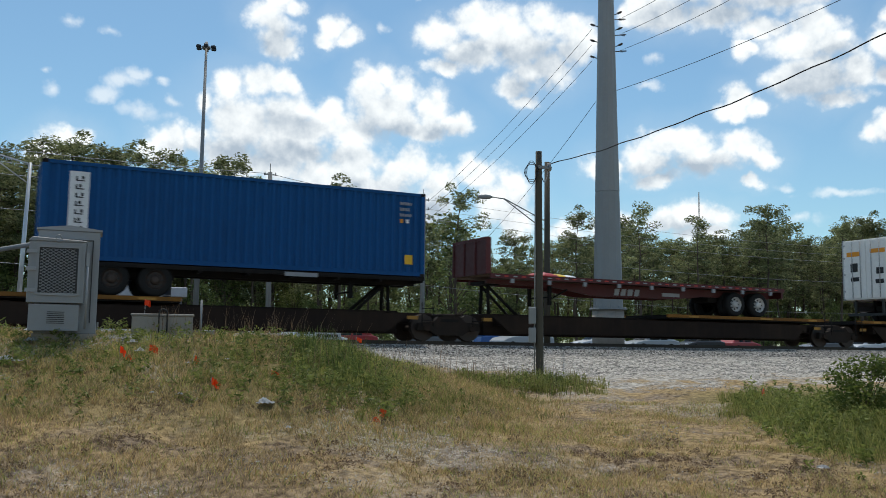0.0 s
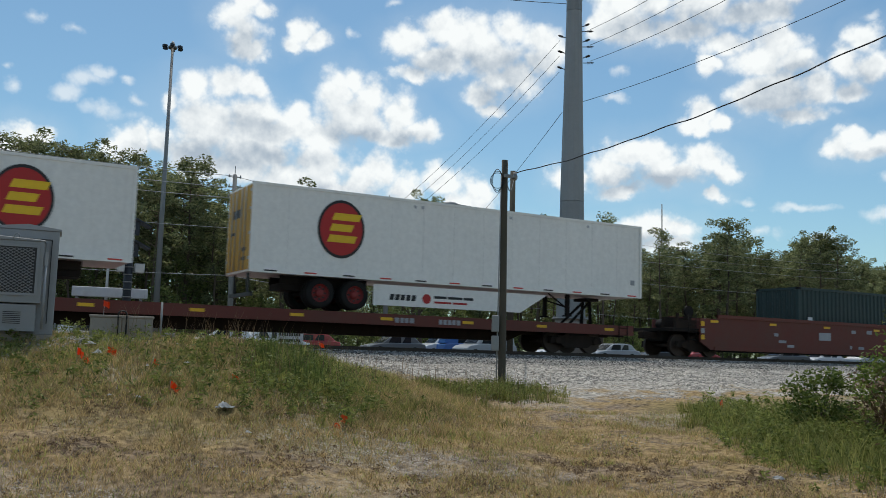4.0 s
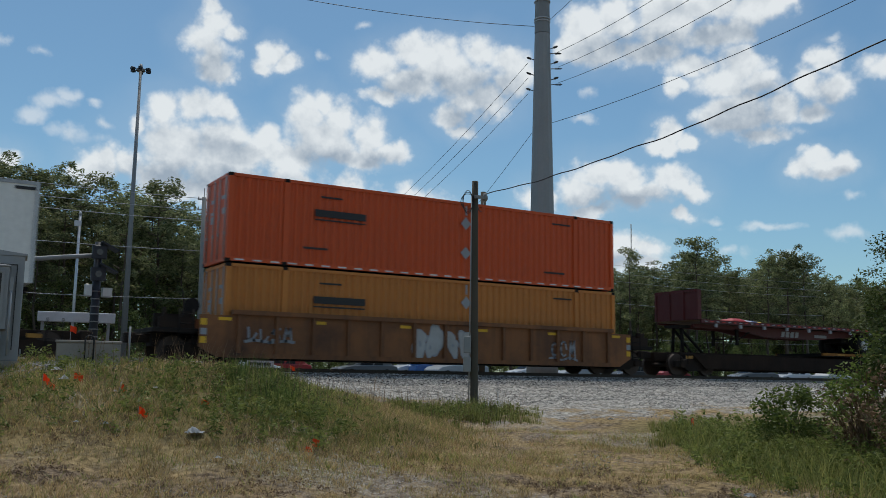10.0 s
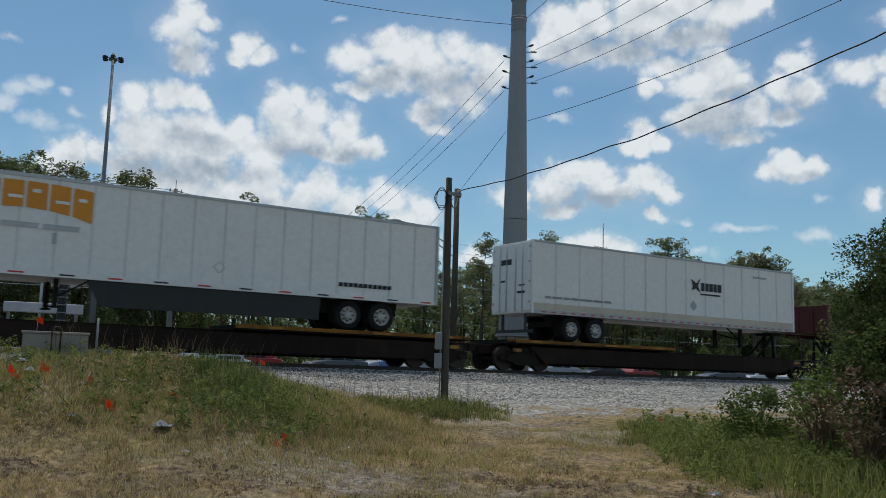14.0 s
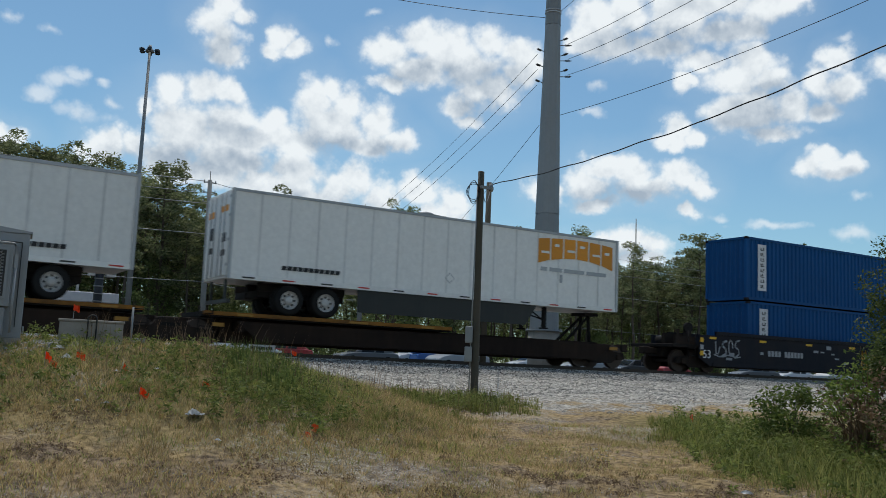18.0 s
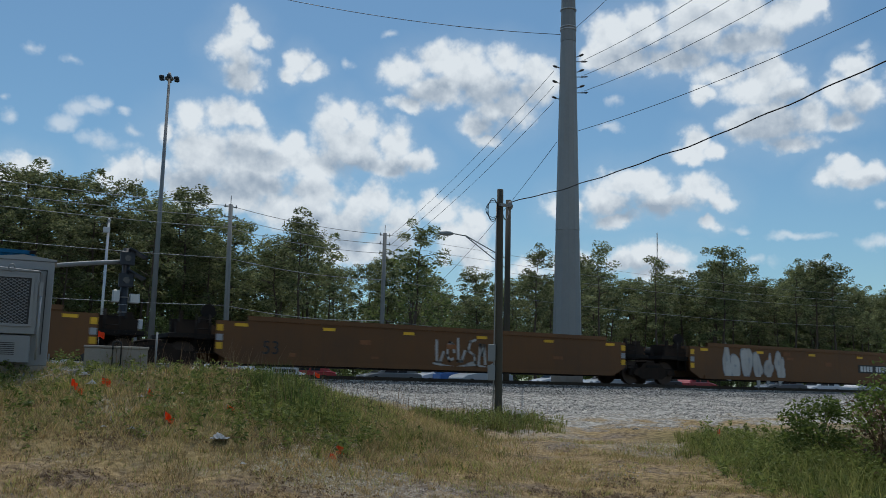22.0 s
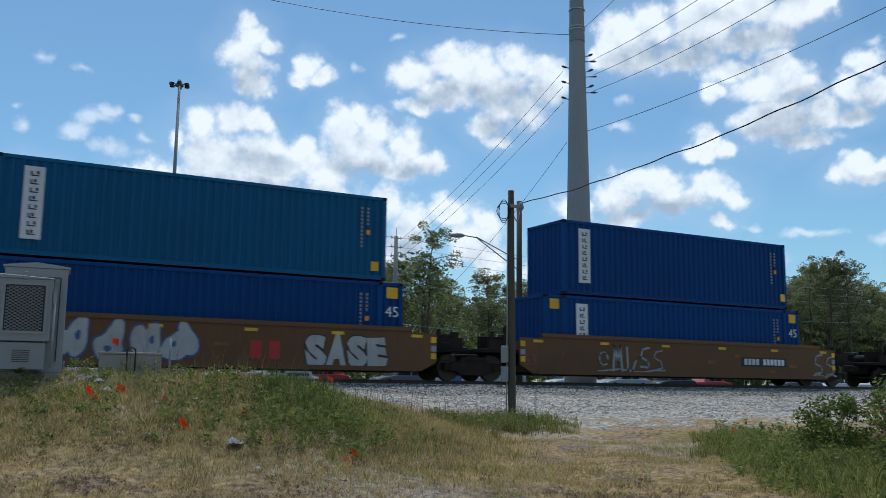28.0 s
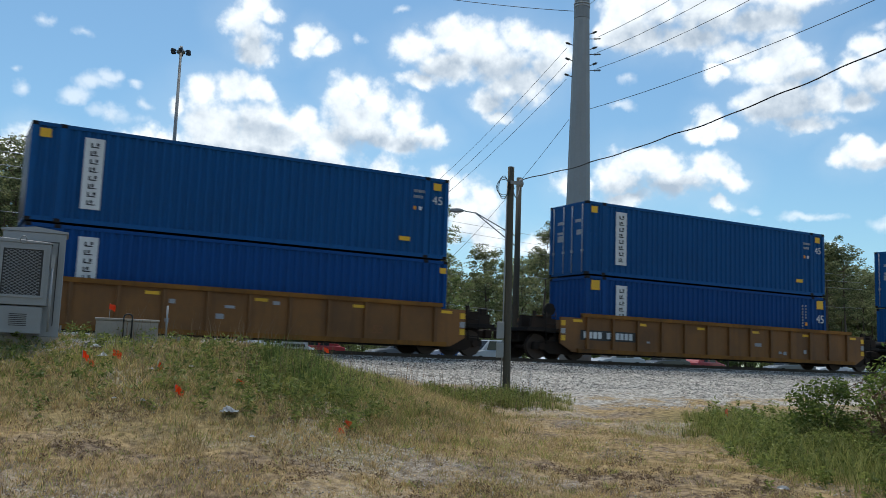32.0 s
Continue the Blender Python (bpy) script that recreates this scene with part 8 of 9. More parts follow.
def pine(seed, H, clumps, low):
    """A tall pine: a long bare trunk, crooked limbs, separate tufts of needles that make an open, rounded crown."""
    rng = np.random.default_rng(seed)
    ob = thing("pine_tree", "tall dark green pine with a bare trunk", "tree", "pines behind the car park")
    bm = bmesh.new()
    pts, x, y = [], 0.0, 0.0
    for i in range(8):
        pts.append(Vector((x, y, H * 0.97 * i / 7)))
        x += rng.normal(0, 0.13)
        y += rng.normal(0, 0.13)
    for i in range(7):
        tube(bm, pts[i], pts[i + 1], 0.21 * (1 - i / 7.6), 0.21 * (1 - (i + 1) / 7.6), n=6, caps=False)
    cs, rs = [], []
    limbs = clumps // 3
    for i in range(limbs):
        t = low + (1 - low) * ((i + rng.random()) / limbs) ** 0.8
        z = H * min(t, 0.97)
        k = min(int(z / (H * 0.97) * 7), 6)
        a = i * 2.4 + rng.normal(0, 0.5)
        f = (t - low) / (1 - low)
        reach = (0.5 + 2.6 * math.sqrt(max(0.0, math.sin(math.pi * min(0.16 + 0.80 * f, 1))))) * rng.uniform(0.45, 1.1)
        base = pts[k].lerp(pts[k + 1], (z / (H * 0.97) * 7) - k)
        tip = base + Vector((reach * math.cos(a), reach * math.sin(a), reach * rng.uniform(0.05, 0.5)))
        tube(bm, base, tip, 0.045, 0.012, n=4, caps=False)
        cs.append(tip)
        rs.append(rng.uniform(0.5, 0.9))
        for _ in range(2):
            cs.append(base.lerp(tip, rng.uniform(0.45, 0.95)) + Vector((rng.normal(0, 0.38), rng.normal(0, 0.38), rng.normal(0.15, 0.3))))
            rs.append(rng.uniform(0.42, 0.8))
    for _ in range(4):
        cs.append(pts[-1] + Vector((rng.normal(0, 0.5), rng.normal(0, 0.5), rng.uniform(-0.7, 0.25))))
        rs.append(rng.uniform(0.45, 0.75))
    part("trunk", bm, "bark", ob)
    cr = new("crown", leaf_mesh("crown", "pine", cs, rs, 54, 0.165, rng, 0.72, 0.36))
    cr.parent = ob
    return ob


def broad_tree(seed, H, mat="oak", words="leafy green broad-leaved tree at the wood's edge"):
    rng = np.random.default_rng(seed)
    ob = thing("broadleaf_tree", words, "tree", "leafy trees behind the car park")
    bm = bmesh.new()
    tube(bm, (0, 0, 0), (rng.normal(0, 0.2), rng.normal(0, 0.2), H * 0.5), 0.2, 0.1, n=7, caps=False)
    cs, rs = [], []
    for i in range(44):
        t = rng.uniform(0.16, 0.98)
        a = rng.uniform(0, 2 * math.pi)
        reach = H * 0.27 * math.sin(math.pi * min(0.15 + t * 0.85, 1.0)) * rng.uniform(0.4, 1.2) + 0.25
        tip = Vector((reach * math.cos(a), reach * math.sin(a), H * t))
        if i % 2:
            tube(bm, (0, 0, H * t * 0.5), tip, 0.05, 0.012, n=4, caps=False)
        cs.append(tip)
        rs.append(rng.uniform(0.6, 1.15) * H / 9)
    part("trunk", bm, "bark", ob)
    cr = new("crown", leaf_mesh("crown", mat, cs, rs, 56, 0.15, rng, 0.8, 0.5))
    cr.parent = ob
    return ob


def skyline(x):
    """How high the wood stands along the track."""
    return float(np.interp(x, [-40, 4, 11, 14, 20, 24, 28, 31, 34, 37, 41, 46, 50, 57, 62, 66, 74, 78, 84, 90, 97, 104, 116, 124, 140, 220], [19, 19.3, 20.8, 19.0, 19.6, 18.6, 16.6, 15.6, 16.6, 15.8, 14.0, 14.6, 13.6, 13.6, 13.8, 15.6, 16.0, 14.2, 16.4, 16.6, 19.2, 17.6, 19.2, 18.0, 16.5, 16]))


def build_wood():
    rng = random.Random(8)
    pines = [pine(20 + i, 17, n, low) for i, (n, low) in enumerate(((69, 0.42), (84, 0.34), (60, 0.5), (78, 0.38), (66, 0.46), (90, 0.3)))]
    sparse = [pine(31, 17, 33, 0.5), pine(32, 17, 39, 0.45)]
    broads = [broad_tree(40, 9), broad_tree(41, 8), broad_tree(42, 10), broad_tree(43, 9)]
    used = set()

    def put(kinds, x, y, size, squash=1.0):
        fresh = [k for k in kinds if id(k) not in used]
        src = fresh[0] if fresh else kinds[rng.randrange(len(kinds))]
        ob = src if id(src) not in used else copy_thing(src, pose(0, 0, 0))
        used.add(id(src))
        ob.matrix_basis = pose(x, y, foot(x, y) - 0.15, 0, 0, rng.uniform(0, 360)) @ Matrix.Diagonal((size * squash, size * squash, size, 1))
    for row, (y, step, hf) in enumerate(((85, 6.0, 0.84), (90, 3.6, 0.95), (95, 3.2, 1.0), (101, 3.6, 1.04), (108, 3.6, 1.1))):
        x = -12 - 2 * row
        while x < 152 + row * 8:
            h = skyline(x * 92 / y) * hf * rng.uniform(0.76, 1.03)
            if rng.random() < (0.95 if not 36 < x * 92 / y < 62 else 0.7):
                put(pines, x + rng.uniform(-1, 1), y + rng.uniform(-1.8, 1.8), h / 17, rng.uniform(1.0, 1.35))
            x += step * rng.uniform(0.7, 1.3)
    # leafy trees at the wood's edge and under the pines
    for y, step, lo, hi in ((81, 5.0, 0.16, 0.34), (88, 6.5, 0.28, 0.46), (107, 3.6, 0.62, 0.84), (113, 3.8, 0.70, 0.88)):
        x = -12.0
        while x < 160:
            put(broads, x + rng.uniform(-1, 1), y + rng.uniform(-1, 1), rng.uniform(lo, hi) * skyline(x * 92 / y) / 9, 1.1 if y < 95 else 0.9)
            x += step * rng.uniform(0.7, 1.3)
    # a few that stand out
    for kinds, az, r, h in ((pines, 20.1, 86, 15.8), (broads, 27.2, 82, 12.0), (pines, 27.8, 80, 14.0), (sparse, 39.0, 92, 14.4), (pines, 37.6, 98, 14.0), (pines, 46.5, 118, 17.8), (pines, 46.0, 120, 16.6), (pines, 35.2, 92, 13.9), (sparse, 42.5, 104, 14.7), (pines, 51.6, 128, 17.4), (pines, 52.6, 128, 16.8), (pines, 50.6, 126, 16.6)):
        put(kinds, *polar(az, r), h / (9 if kinds is broads else 17), 1.05)
    # undergrowth closes the view under the crowns
    r2 = np.random.default_rng(12)
    n = 1500
    xs = r2.uniform(-14, 175, n)
    ys = r2.uniform(79, 112, n)
    hs = r2.uniform(0.3, 3.4, n) * np.where(ys > 95, 1.5, 1.0)
    cs = np.stack([xs, ys, EYE - 0.3 + hs], -1)
    me = leaf_mesh("undergrowth", "oak", cs, r2.uniform(0.6, 1.4, n), 84, 0.14, r2, 0.9, 0.5)
    tagged(new("undergrowth", me), "dense green shrubs under the trees", "undergrowth", kind="stuff")


def bush(x, y, H, W, seed, mat, label, leaves=26, size=0.045, tangled=False):
    rng = np.random.default_rng(seed)
    z = foot(x, y)
    ob = thing("bush", label, "bush", at=pose(x, y, z - 0.05))
    bm = bmesh.new()
    cs, rs = [], []
    k = 90 if H > 2 else 60
    for i in range(k):
        a, t = rng.uniform(0, 2 * math.pi), rng.uniform(0.12, 1.0)
        reach = W * math.sqrt(max(0.04, math.sin(math.pi * min(0.22 + 0.75 * t, 1)))) * rng.uniform(0.35, 1.0)
        tip = Vector((reach * math.cos(a), reach * math.sin(a), H * t * rng.uniform(0.85, 1.03)))
        mid = Vector((tip.x * 0.35, tip.y * 0.35, tip.z * 0.55))
        tube(bm, (rng.normal(0, 0.06), rng.normal(0, 0.06), 0), mid, 0.016 * H ** 0.5, 0.009, n=5, caps=False)
        tube(bm, mid, tip, 0.009, 0.004, n=4, caps=False)
        if tangled and t < 0.4 and rng.random() < 0.6:
            continue
        cs.append(tip)
        rs.append(rng.uniform(0.14, 0.30) * (1 + 0.25 * (H > 2)))
    part("woody_stem", bm, "dead" if tangled else "bark", ob)
    lv = new("foliage", leaf_mesh("foliage", mat, cs, rs, leaves, size, rng, 0.8, 0.45))
    lv.parent = ob
    return ob


def build_bushes():
    x, y = polar(58.9, 15.6)
    bush(x, y, 4.0, 1.0, 3, "vine", "tall dense dark green shrub beside the lane", 320, 0.03, True)
    x, y = polar(61.0, 15.0)
    bush(x, y, 3.5, 1.4, 4, "vine", "tall dense dark green shrub beside the lane", 320, 0.03, True)
    x, y = polar(59.8, 16.4)
    bush(x, y, 3.6, 1.1, 14, "vine", "tall dense dark green shrub beside the lane", 300, 0.03)
    x, y = polar(51.6, 17.2)
    bush(x, y, 1.15, 0.75, 5, "bush", "rounded yellow-green bush at the lane's edge", 75, 0.042)
    x, y = polar(54.8, 16.4)
    bush(x, y, 1.5, 0.8, 6, "dead", "tangled half-dead bush with brown twigs", 26, 0.04, True)
    x, y = polar(57.5, 14.6)
    bush(x, y, 1.7, 0.9, 7, "dead", "tangled half-dead bush with brown twigs", 22, 0.04, True)
    x, y = polar(55.6, 15.8)
    bush(x, y, 1.9, 0.7, 9, "bush", "rounded yellow-green bush at the lane's edge", 40, 0.042, True)
    # the low weeds in front of them
    rng = np.random.default_rng(21)
    n = 4200
    az = rng.uniform(42.5, 63, n)
    r = rng.uniform(11.5, 19.6, n)
    rim = np.interp(az, [43.8, 44.5, 46.3, 48.4, 52.0, 57.0], [21.5, 18.4, 15.6, 14.3, 13.7, 12.5])
    keep = (r - rim) > 0.5 * np.sin(az * 2.3) + rng.normal(0, 0.75, n)
    x, y = r * np.sin(np.radians(az)), r * np.cos(np.radians(az))
    deep = np.clip((r - rim)[keep] / 1.6, 0.2, 1.0)
    x, y = x[keep], y[keep]
    h = deep * rng.uniform(0.03, 0.62, len(x)) * (0.6 + 0.8 * (rng.random(len(x)) < 0.08)) * (0.62 + 0.55 * np.sin(x * 3.1 + np.sin(y * 2)) * np.sin(y * 2.9) + 0.25 * np.sin(x * 7.0) * np.sin(y * 6.1))
    cs = np.stack([x, y, land(x, y) + h], -1)
    # leafy weeds in the grass of the bank
    m = 900
    wa = np.concatenate([rng.normal(20.0, 3.0, m // 4), rng.uniform(0, 25, m // 2), rng.normal(32.0, 1.6, m - m // 2 - m // 4)])
    wr = np.concatenate([rng.normal(14.6, 0.9, m // 4), rng.uniform(12.8, 17, m // 2), rng.normal(20.8, 0.7, m - m // 2 - m // 4)])
    wr[m // 4:m // 4 + m // 2] += 0.5 * np.sin(wa[m // 4:m // 4 + m // 2] * 2.1)
    wx, wy = wr * np.sin(np.radians(wa)), wr * np.cos(np.radians(wa))
    wc = np.stack([wx, wy, land(wx, wy) + rng.uniform(0.03, 0.22, m)], -1)
    tagged(new("bank_weeds", leaf_mesh("bank_weeds", "weed", wc, rng.uniform(0.05, 0.13, m), 16, 0.04, rng, 1.1, 0.3)), "leafy green weeds in the grass", "weeds", kind="stuff")
    me = leaf_mesh("weeds", "weed", cs, rng.uniform(0.05, 0.15, len(x)), 22, 0.042, rng, 1.3, 0.32)
    tagged(new("weeds", me), "dense low green weeds beside the lane", "weeds", kind="stuff")


def blades(name, mat, x, y, h, lean, width, rng, label, aim=None):
    """Grass: one bent, tapering blade at each place; aim is the way it leans."""
    n = len(x)
    z = land(x, y) - 0.02
    a = rng.uniform(0, 2 * math.pi, n)
    b_ = rng.uniform(0, 2 * math.pi, n) if aim is None else aim
    dx, dy = np.cos(a) * width, np.sin(a) * width
    lx, ly = np.cos(b_) * lean * h, np.sin(b_) * lean * h
    v = np.stack([
        np.stack([x - dx, y - dy, z], -1), np.stack([x + dx, y + dy, z], -1),
        np.stack([x + dx * 0.7 + lx * 0.35, y + dy * 0.7 + ly * 0.35, z + h * 0.6], -1), np.stack([x - dx * 0.7 + lx * 0.35, y - dy * 0.7 + ly * 0.35, z + h * 0.6], -1),
        np.stack([x + lx, y + ly, z + h], -1)], 1).reshape(-1, 3)
    i = np.arange(n)[:, None] * 5
    quads = (i + np.array([[0, 1, 2, 3]])).tolist()
    tris = (i + np.array([[3, 2, 4]])).tolist()
    me = bpy.data.meshes.new(name)
    me.from_pydata(v.tolist(), [], quads + tris)
    me.materials.append(M[mat])
    return tagged(new(name, me), label, "grass", kind="stuff")


def tussocks(name, mat, x, y, h, per, spread, lean, width, rng, label):
    """Tufts of grass: blades that spring outwards from each centre."""
    n = len(x) * per
    cx, cy, ch = np.repeat(x, per), np.repeat(y, per), np.repeat(h, per)
    a = rng.uniform(0, 2 * math.pi, n)
    d = np.repeat(spread * (0.6 + 0.8 * rng.random(len(x))), per) * rng.random(n) ** 0.6
    blades(name, mat, cx + d * np.cos(a), cy + d * np.sin(a), ch * rng.uniform(0.35, 1.0, n), lean * rng.uniform(0.3, 1.3, n), width * rng.uniform(0.7, 1.3, n), rng, label, a + rng.normal(0, 0.6, n))


def build_grass():
    rng = np.random.default_rng(31)
    c, s = math.cos(radians(26.8)), math.sin(radians(26.8))

    def field(n, a0, a1, w0, w1):
        ahead, across = rng.uniform(a0, a1, n), rng.uniform(w0, w1, n)
        return ahead, across, ahead * s + across * c, ahead * c - across * s

    def clump(x, y, f, seed):
        return 0.5 + 0.5 * np.sin(x * f + seed + 1.3 * np.sin(y * f * 0.7)) * np.sin(y * f * 1.1 - seed + 1.1 * np.sin(x * f * 0.6))

    def on_bank(x, y, ahead, across):
        edge = 11.9 + 0.5 * np.sin(across * 1.1) + rng.normal(0, 0.5, len(x))
        stop = np.interp(ahead, [10, 13, 16, 20], [-0.4, 0.8, 1.8, 1.4]) + rng.normal(0, 0.4, len(x))
        bare = np.hypot(x - 2.6, y - 16.35) < 0.75
        return ~bare & (np.hypot(x, y) > edge) & (across < stop) & (y < 20.5)
    # the bank: a thin low sward, then tufts of green and of straw
    ahead, across, x, y = field(120000, 10.4, 20.0, -12.5, 3.0)
    k = 0.55 * clump(x, y, 1.5, 2.0) + 0.45 * clump(x, y, 4.3, 0.7)
    keep = on_bank(x, y, ahead, across) & (rng.random(len(x)) < 0.15 + 0.85 * k)
    x, y, k = x[keep], y[keep], k[keep]
    h = 0.04 + 0.14 * k * rng.random(len(x)) + 0.12 * rng.random(len(x)) ** 5
    green = rng.random(len(x)) < np.clip(0.7 * k - 0.12, 0.08, 0.6)
    blades("grass", "grass", x[green], y[green], h[green], 0.6, 0.0045, rng, "uneven green grass on the bank")
    blades("dry_grass", "straw", x[~green], y[~green], h[~green] * 1.1, 0.7, 0.004, rng, "straw-coloured grass among the green")
    ahead, across, x, y = field(15000, 10.6, 20.0, -12.5, 3.0)
    k = 0.5 * clump(x, y, 1.2, 2.0) + 0.5 * clump(x, y, 3.4, 0.7)
    far = np.hypot(x, y)
    lush = np.exp(-((np.degrees(np.arctan2(x, y)) - 20.5) / 4.5) ** 2 - ((far - 14.4) / 1.5) ** 2)
    keep = on_bank(x, y, ahead, across) & (rng.random(len(x)) < 0.22 + 0.5 * k + 0.4 * lush)
    x, y, k, far, lush = x[keep], y[keep], k[keep], far[keep], lush[keep]
    h = (0.09 + 0.20 * k * rng.random(len(x)) ** 0.7) * np.interp(far, [11.5, 13.5, 17], [0.6, 1.0, 1.05])
    green = rng.random(len(x)) < np.clip(0.10 + 0.40 * k + 0.55 * lush - 0.3 * (far < 12.8), 0.06, 0.9)
    tussocks("grass_tuft", "grass", x[green], y[green], h[green], 13, 0.07, 0.55, 0.006, rng, "tufts of green grass on the bank")
    tussocks("dry_tuft", "straw", x[~green], y[~green], h[~green], 11, 0.07, 0.75, 0.0048, rng, "tufts of straw-coloured grass on the bank")
    # short dry turf in the foreground and on the lane
    ahead, across, x, y = field(230000, 8.2, 18.5, -8.5, 8.5)
    k = 0.5 * clump(x, y, 1.1, 5.0) + 0.5 * clump(x, y, 3.7, 2.0)
    keep = (rng.random(len(x)) < np.clip(2.6 * k - 0.75, 0.03, 0.95)) & ((ahead < 13.0) | ((across > -0.5) & (across < 5.4) & (rng.random(len(x)) < 0.8)))
    x, y, k = x[keep], y[keep], k[keep]
    h = 0.03 + 0.09 * rng.random(len(x)) ** 1.6 * (0.4 + k)
    tone = rng.random(len(x)) + 0.3 * (clump(x, y, 0.8, 9.0) - 0.5) + 0.10 * (np.hypot(x, y) > 11.5)
    blades("dry_turf", "straw", x[tone < 0.80], y[tone < 0.80], h[tone < 0.80], 0.75, 0.0045, rng, "short dry turf in the foreground")
    blades("green_turf", "grass", x[tone >= 0.80], y[tone >= 0.80], h[tone >= 0.80], 0.8, 0.0045, rng, "short green tufts in the dry turf")
    # flattened straw that lies on the ground
    ahead, across, x, y = field(60000, 8.2, 16.5, -8.5, 7.5)
    k = 0.5 * clump(x, y, 0.9, 1.0) + 0.5 * clump(x, y, 2.9, 4.0)
    ok = (rng.random(len(x)) < np.clip(2.2 * k - 0.5, 0.05, 1.0)) & ((ahead < 12.6) | (across > -0.5) & (across < 5.0))
    blades("flattened_straw", "straw", x[ok], y[ok], 0.02 + 0.03 * rng.random(ok.sum()), 3.0, 0.005, rng, "flattened pale straw on the ground")
    # small tufts in the foreground
    ahead, across, x, y = field(2600, 8.4, 14.5, -8.0, 7.0)
    k = 0.5 * clump(x, y, 1.3, 7.0) + 0.5 * clump(x, y, 3.1, 2.0)
    ok = (rng.random(len(x)) < np.clip(2.0 * k - 0.6, 0.02, 1)) & ((ahead < 12.6) | (across > 0))
    x, y = x[ok], y[ok]
    g = rng.random(len(x)) < 0.3
    tussocks("dry_tuft", "straw", x[~g], y[~g], 0.06 + 0.08 * rng.random((~g).sum()), 14, 0.06, 0.9, 0.0045, rng, "low tufts of dry grass")
    tussocks("grass_tuft", "grass", x[g], y[g], 0.06 + 0.08 * rng.random(g.sum()), 14, 0.06, 0.9, 0.0045, rng, "low tufts of green grass")
    # low reddish-brown weeds in the bare places
    ahead, across, x, y = field(11000, 8.2, 13.4, -8.0, 7.0)
    k = 0.55 * clump(x, y, 1.6, 3.0) + 0.45 * clump(x, y, 5.1, 1.0)
    ok = rng.random(len(x)) < np.clip(3.4 * k - 1.7, 0, 1)
    x, y = x[ok], y[ok]
    cs = np.stack([x, y, land(x, y) + rng.uniform(0.0, 0.05, len(x))], -1)
    me = leaf_mesh("brown_weeds", "dead", cs, rng.uniform(0.025, 0.06, len(x)), 14, 0.014, rng, 0.7, 0.35)
    tagged(new("brown_weeds", me), "low reddish-brown weeds on the bare soil", "weeds", kind="stuff")
    # taller weeds: on the crest of the bank, round the pole, along the lane
    for az0, az1, r0, r1, n, hi in ((17.5, 24.5, 14.0, 17.4, 800, 0.5), (17.0, 23.6, 14.4, 17.0, 230, 0.8), (27.5, 37.0, 19.4, 22.8, 620, 0.62), (43.6, 47.5, 17.0, 20.2, 260, 0.5), (0.5, 18, 14.9, 16.8, 900, 0.24), (20, 27.0, 15.5, 19.5, 520, 0.45)):
        az, r = rng.uniform(az0, az1, n), rng.uniform(r0, r1, n)
        w = np.sin(np.pi * (az - az0) / (az1 - az0)) ** 0.5 * rng.uniform(0.5, 1.0, n)
        x, y = r * np.sin(np.radians(az)), r * np.cos(np.radians(az))
        k = clump(x, y, 3.6, 1.0)
        ok = rng.random(n) < 0.35 + 0.65 * k * w
        x, y, w, k = x[ok], y[ok], w[ok], k[ok]
        h = hi * (0.35 + 0.65 * rng.random(len(x))) * (0.45 + 0.55 * w) * (0.55 + 0.45 * k)
        tussocks("tall_grass", "vine" if hi == 0.8 else "grass", x, y, h, 16, 0.11, 0.25 if hi == 0.8 else 0.32, 0.0055, rng, "tall green grass and weeds")
    az, r = rng.uniform(43, 61, 12000), rng.uniform(10.4, 19.2, 12000)
    ok = (r - np.interp(az, [43.8, 44.5, 46.3, 48.4, 52.0, 57.0], [21.5, 18.6, 15.6, 14.0, 12.9, 11.5])) > rng.normal(0, 0.5, len(az))
    x, y = r[ok] * np.sin(np.radians(az[ok])), r[ok] * np.cos(np.radians(az[ok]))
    blades("weed_grass", "grass", x, y, 0.15 + 0.4 * rng.random(len(x)) ** 2, 0.5, 0.006, rng, "grass blades among the green weeds")
    # seed heads that stand over the crest
    az, r = rng.uniform(9, 36, 520), rng.uniform(14.5, 18.5, 520)
    r = np.where(az > 26, r + 4.0, r)
    x, y = r * np.sin(np.radians(az)), r * np.cos(np.radians(az))
    blades("seed_stalk", "dead", x, y, rng.uniform(0.3, 0.8, len(x)), 0.3, 0.004, rng, "tall brown seed stalks")


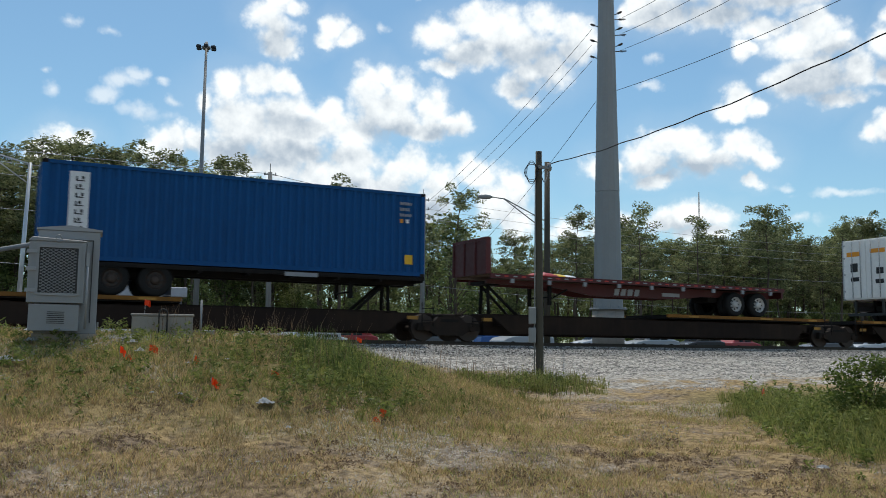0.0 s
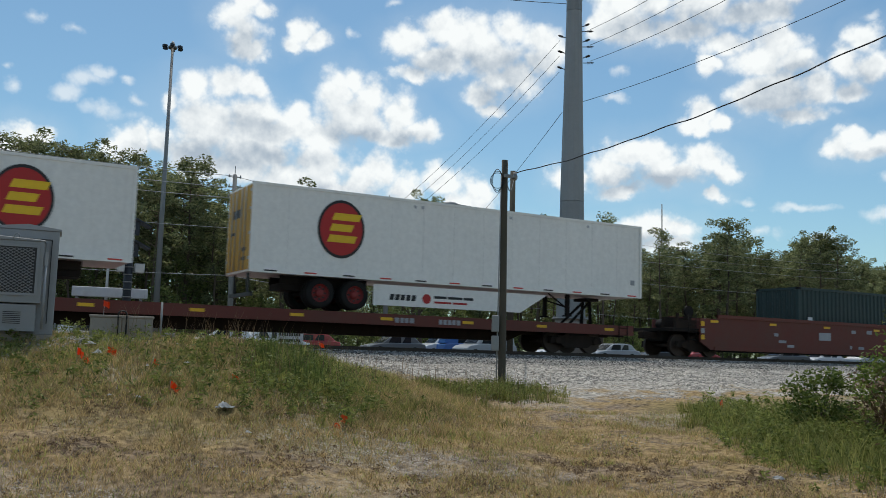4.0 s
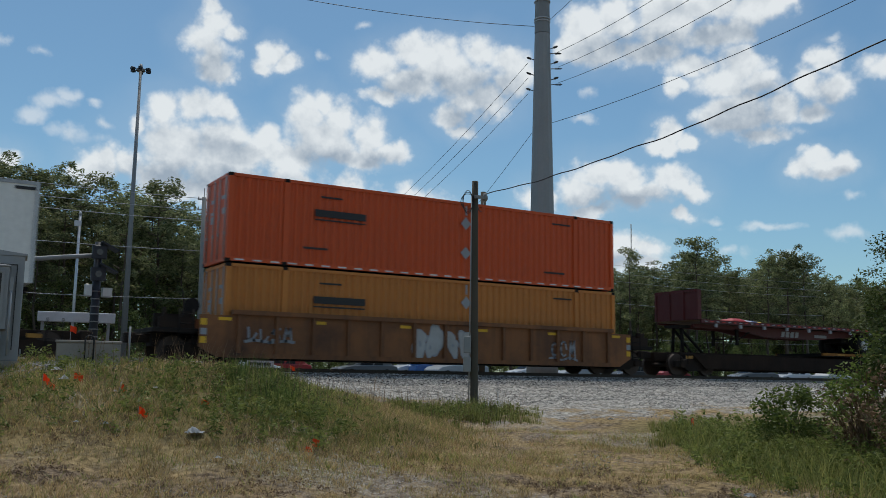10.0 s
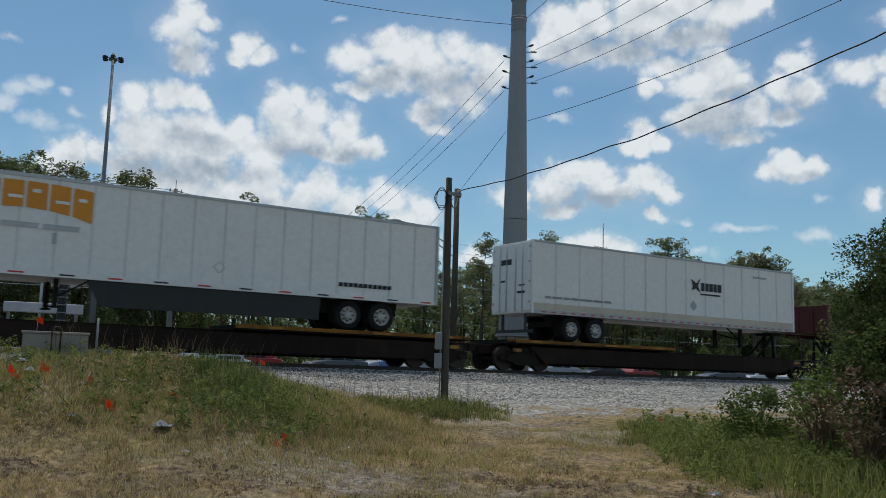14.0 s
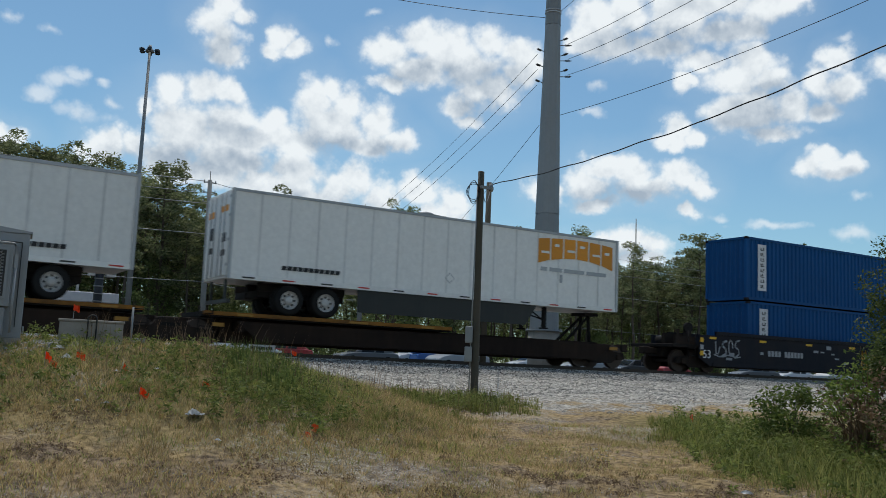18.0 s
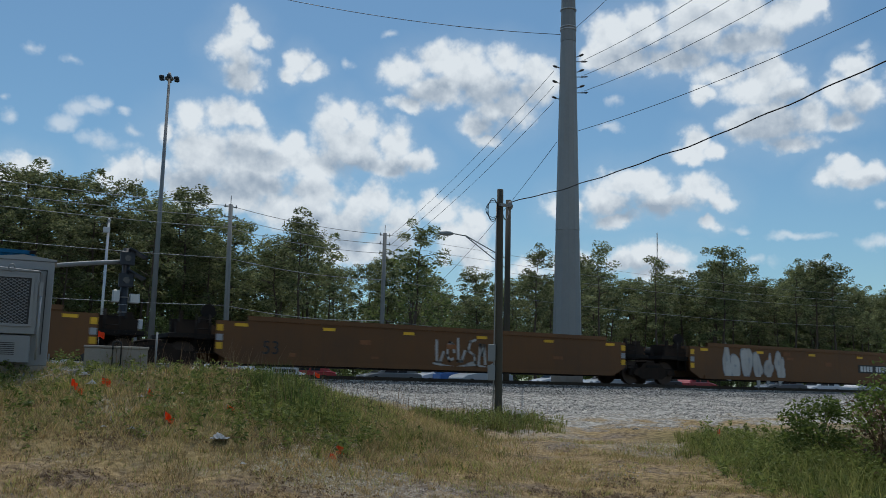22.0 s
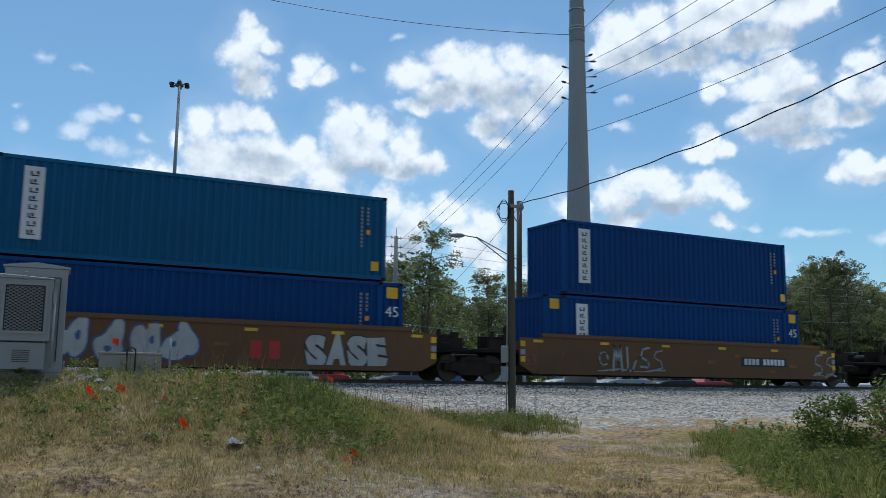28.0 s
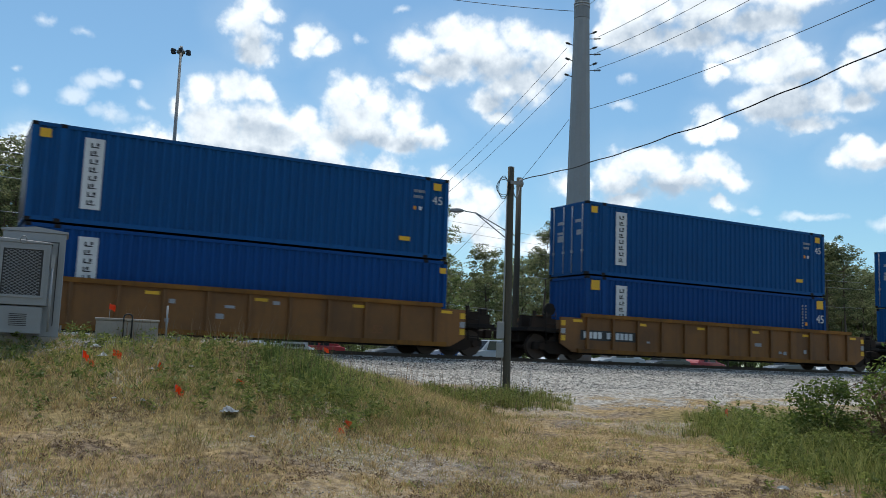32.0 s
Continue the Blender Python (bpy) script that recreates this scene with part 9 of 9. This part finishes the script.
def build_stones():
    """Loose gravel: small angular stones, thick on the shoulder, thin on the lane."""
    rng = np.random.default_rng(41)
    n = 34000
    x = rng.uniform(3, 46, n)
    y = rng.uniform(14.5, 24.4, n)
    c, s = math.cos(radians(26.8)), math.sin(radians(26.8))
    across = x * c - y * s
    patch = np.sin(x * 0.9 + 1) * np.sin(y * 1.2 + 2) + 0.4 * np.sin(x * 2.3) * np.sin(y * 2.9)
    lane = (across > 1.2) & (across < 9.0) & (patch > 0.15) & (rng.random(n) < 0.55)
    keep = ((y > 20.0 - 0.25 * np.clip(across - 4, 0, 20) + 0.6 * np.sin(x * 0.8)) & (across > -3.5)) | (lane & (y > 15.5))
    x, y = x[keep], y[keep]
    q = 1500
    x = np.concatenate([x, rng.normal(2.6, 0.55, q), rng.normal(0.6, 0.7, q)])
    y = np.concatenate([y, rng.normal(16.3, 0.25, q), rng.normal(15.6, 0.3, q)])
    # scattered stones over the bare ground in front
    m = 9000
    ahead, acr = rng.uniform(8.3, 15.0, m), rng.uniform(-7, 6, m)
    p = np.sin(ahead * 1.9 + acr) * np.sin(acr * 1.3 + 0.5) > 0.45
    x = np.concatenate([x, (ahead * s + acr * c)[p]])
    y = np.concatenate([y, (ahead * c - acr * s)[p]])
    n = len(x)
    size = rng.uniform(0.010, 0.027, n) * np.where(y < 14, 0.6, 1.0)
    z = land(x, y)
    z = np.maximum(z, np.where(np.abs(y - TRACK) < 4.2, RAIL - 0.17 - 0.45 + (4.2 - np.abs(y - TRACK)) * 0.185, -9))
    base = np.array([(1, 0, 0), (0, 1, 0), (-1, 0, 0), (0, -1, 0), (0, 0, 1), (0, 0, -1)], float)
    v = base[None] * rng.uniform(0.6, 1.3, (n, 6, 1)) * size[:, None, None] * np.array([1.2, 1.0, 0.7])
    a = rng.uniform(0, 6.28, n)
    rx = v[..., 0] * np.cos(a)[:, None] - v[..., 1] * np.sin(a)[:, None]
    ry = v[..., 0] * np.sin(a)[:, None] + v[..., 1] * np.cos(a)[:, None]
    v = np.stack([rx + x[:, None], ry + y[:, None], v[..., 2] + (z + size * 0.3)[:, None]], -1).reshape(-1, 3)
    f = np.array([(0, 1, 4), (1, 2, 4), (2, 3, 4), (3, 0, 4), (1, 0, 5), (2, 1, 5), (3, 2, 5), (0, 3, 5)])
    faces = (np.arange(n)[:, None, None] * 6 + f[None]).reshape(-1, 3)
    me = bpy.data.meshes.new("gravel")
    me.from_pydata(v.tolist(), [], faces.tolist())
    me.materials.append(M["stone"])
    tagged(new("gravel", me), "loose pale grey gravel beside the track", "gravel", kind="stuff")


def build_ballast_stones():
    """Broken stones on the near slope of the ballast, larger and darker than the gravel in front."""
    rng = np.random.default_rng(43)
    n = 26000
    x, d = rng.uniform(4, 48, n), 5.7 - 4.35 * rng.random(n) ** 0.8
    y = TRACK - d
    z = np.maximum(land(x, y), RAIL - 0.17 + np.interp(d, [1.9, 2.2, 4.2, 4.3], [0.0, -0.08, -0.45, -0.47]))
    size = rng.uniform(0.022, 0.05, n)
    base = np.array([(1, 0.2, 0.1), (-0.1, 1, -0.1), (-1, 0, 0.2), (0.1, -1, 0), (0.1, 0.1, 1), (0, 0, -1)], float)
    v = base[None] * rng.uniform(0.55, 1.25, (n, 6, 1)) * size[:, None, None] * np.array([1.2, 1.0, 0.8])
    a = rng.uniform(0, 6.28, n)
    rx = v[..., 0] * np.cos(a)[:, None] - v[..., 1] * np.sin(a)[:, None]
    ry = v[..., 0] * np.sin(a)[:, None] + v[..., 1] * np.cos(a)[:, None]
    v = np.stack([rx + x[:, None], ry + y[:, None], v[..., 2] + (z + size * 0.35)[:, None]], -1).reshape(-1, 3)
    f = np.array([(0, 1, 4), (1, 2, 4), (2, 3, 4), (3, 0, 4)])
    faces = (np.arange(n)[:, None, None] * 6 + f[None]).reshape(-1, 3)
    me = bpy.data.meshes.new("ballast_stones")
    me.from_pydata(v.tolist(), [], faces.tolist())
    me.materials.append(M["ballast_stone"])
    tagged(new("ballast_stones", me), "broken dark grey stones on the ballast's slope", "ballast", kind="stuff")


build_wood()
build_bushes()
build_grass()
build_stones()
build_ballast_stones()


# ---------------------------------------------------------------- what moves
def motions():
    """The whole train runs past at one speed."""
    for ob, u in TRAIN:
        _, y, z = ob.matrix_basis.translation
        walk(ob, [(t, pose(u - SPEED * t, y, z)) for t in (0.0, 16.0, 32.0)])


motions()
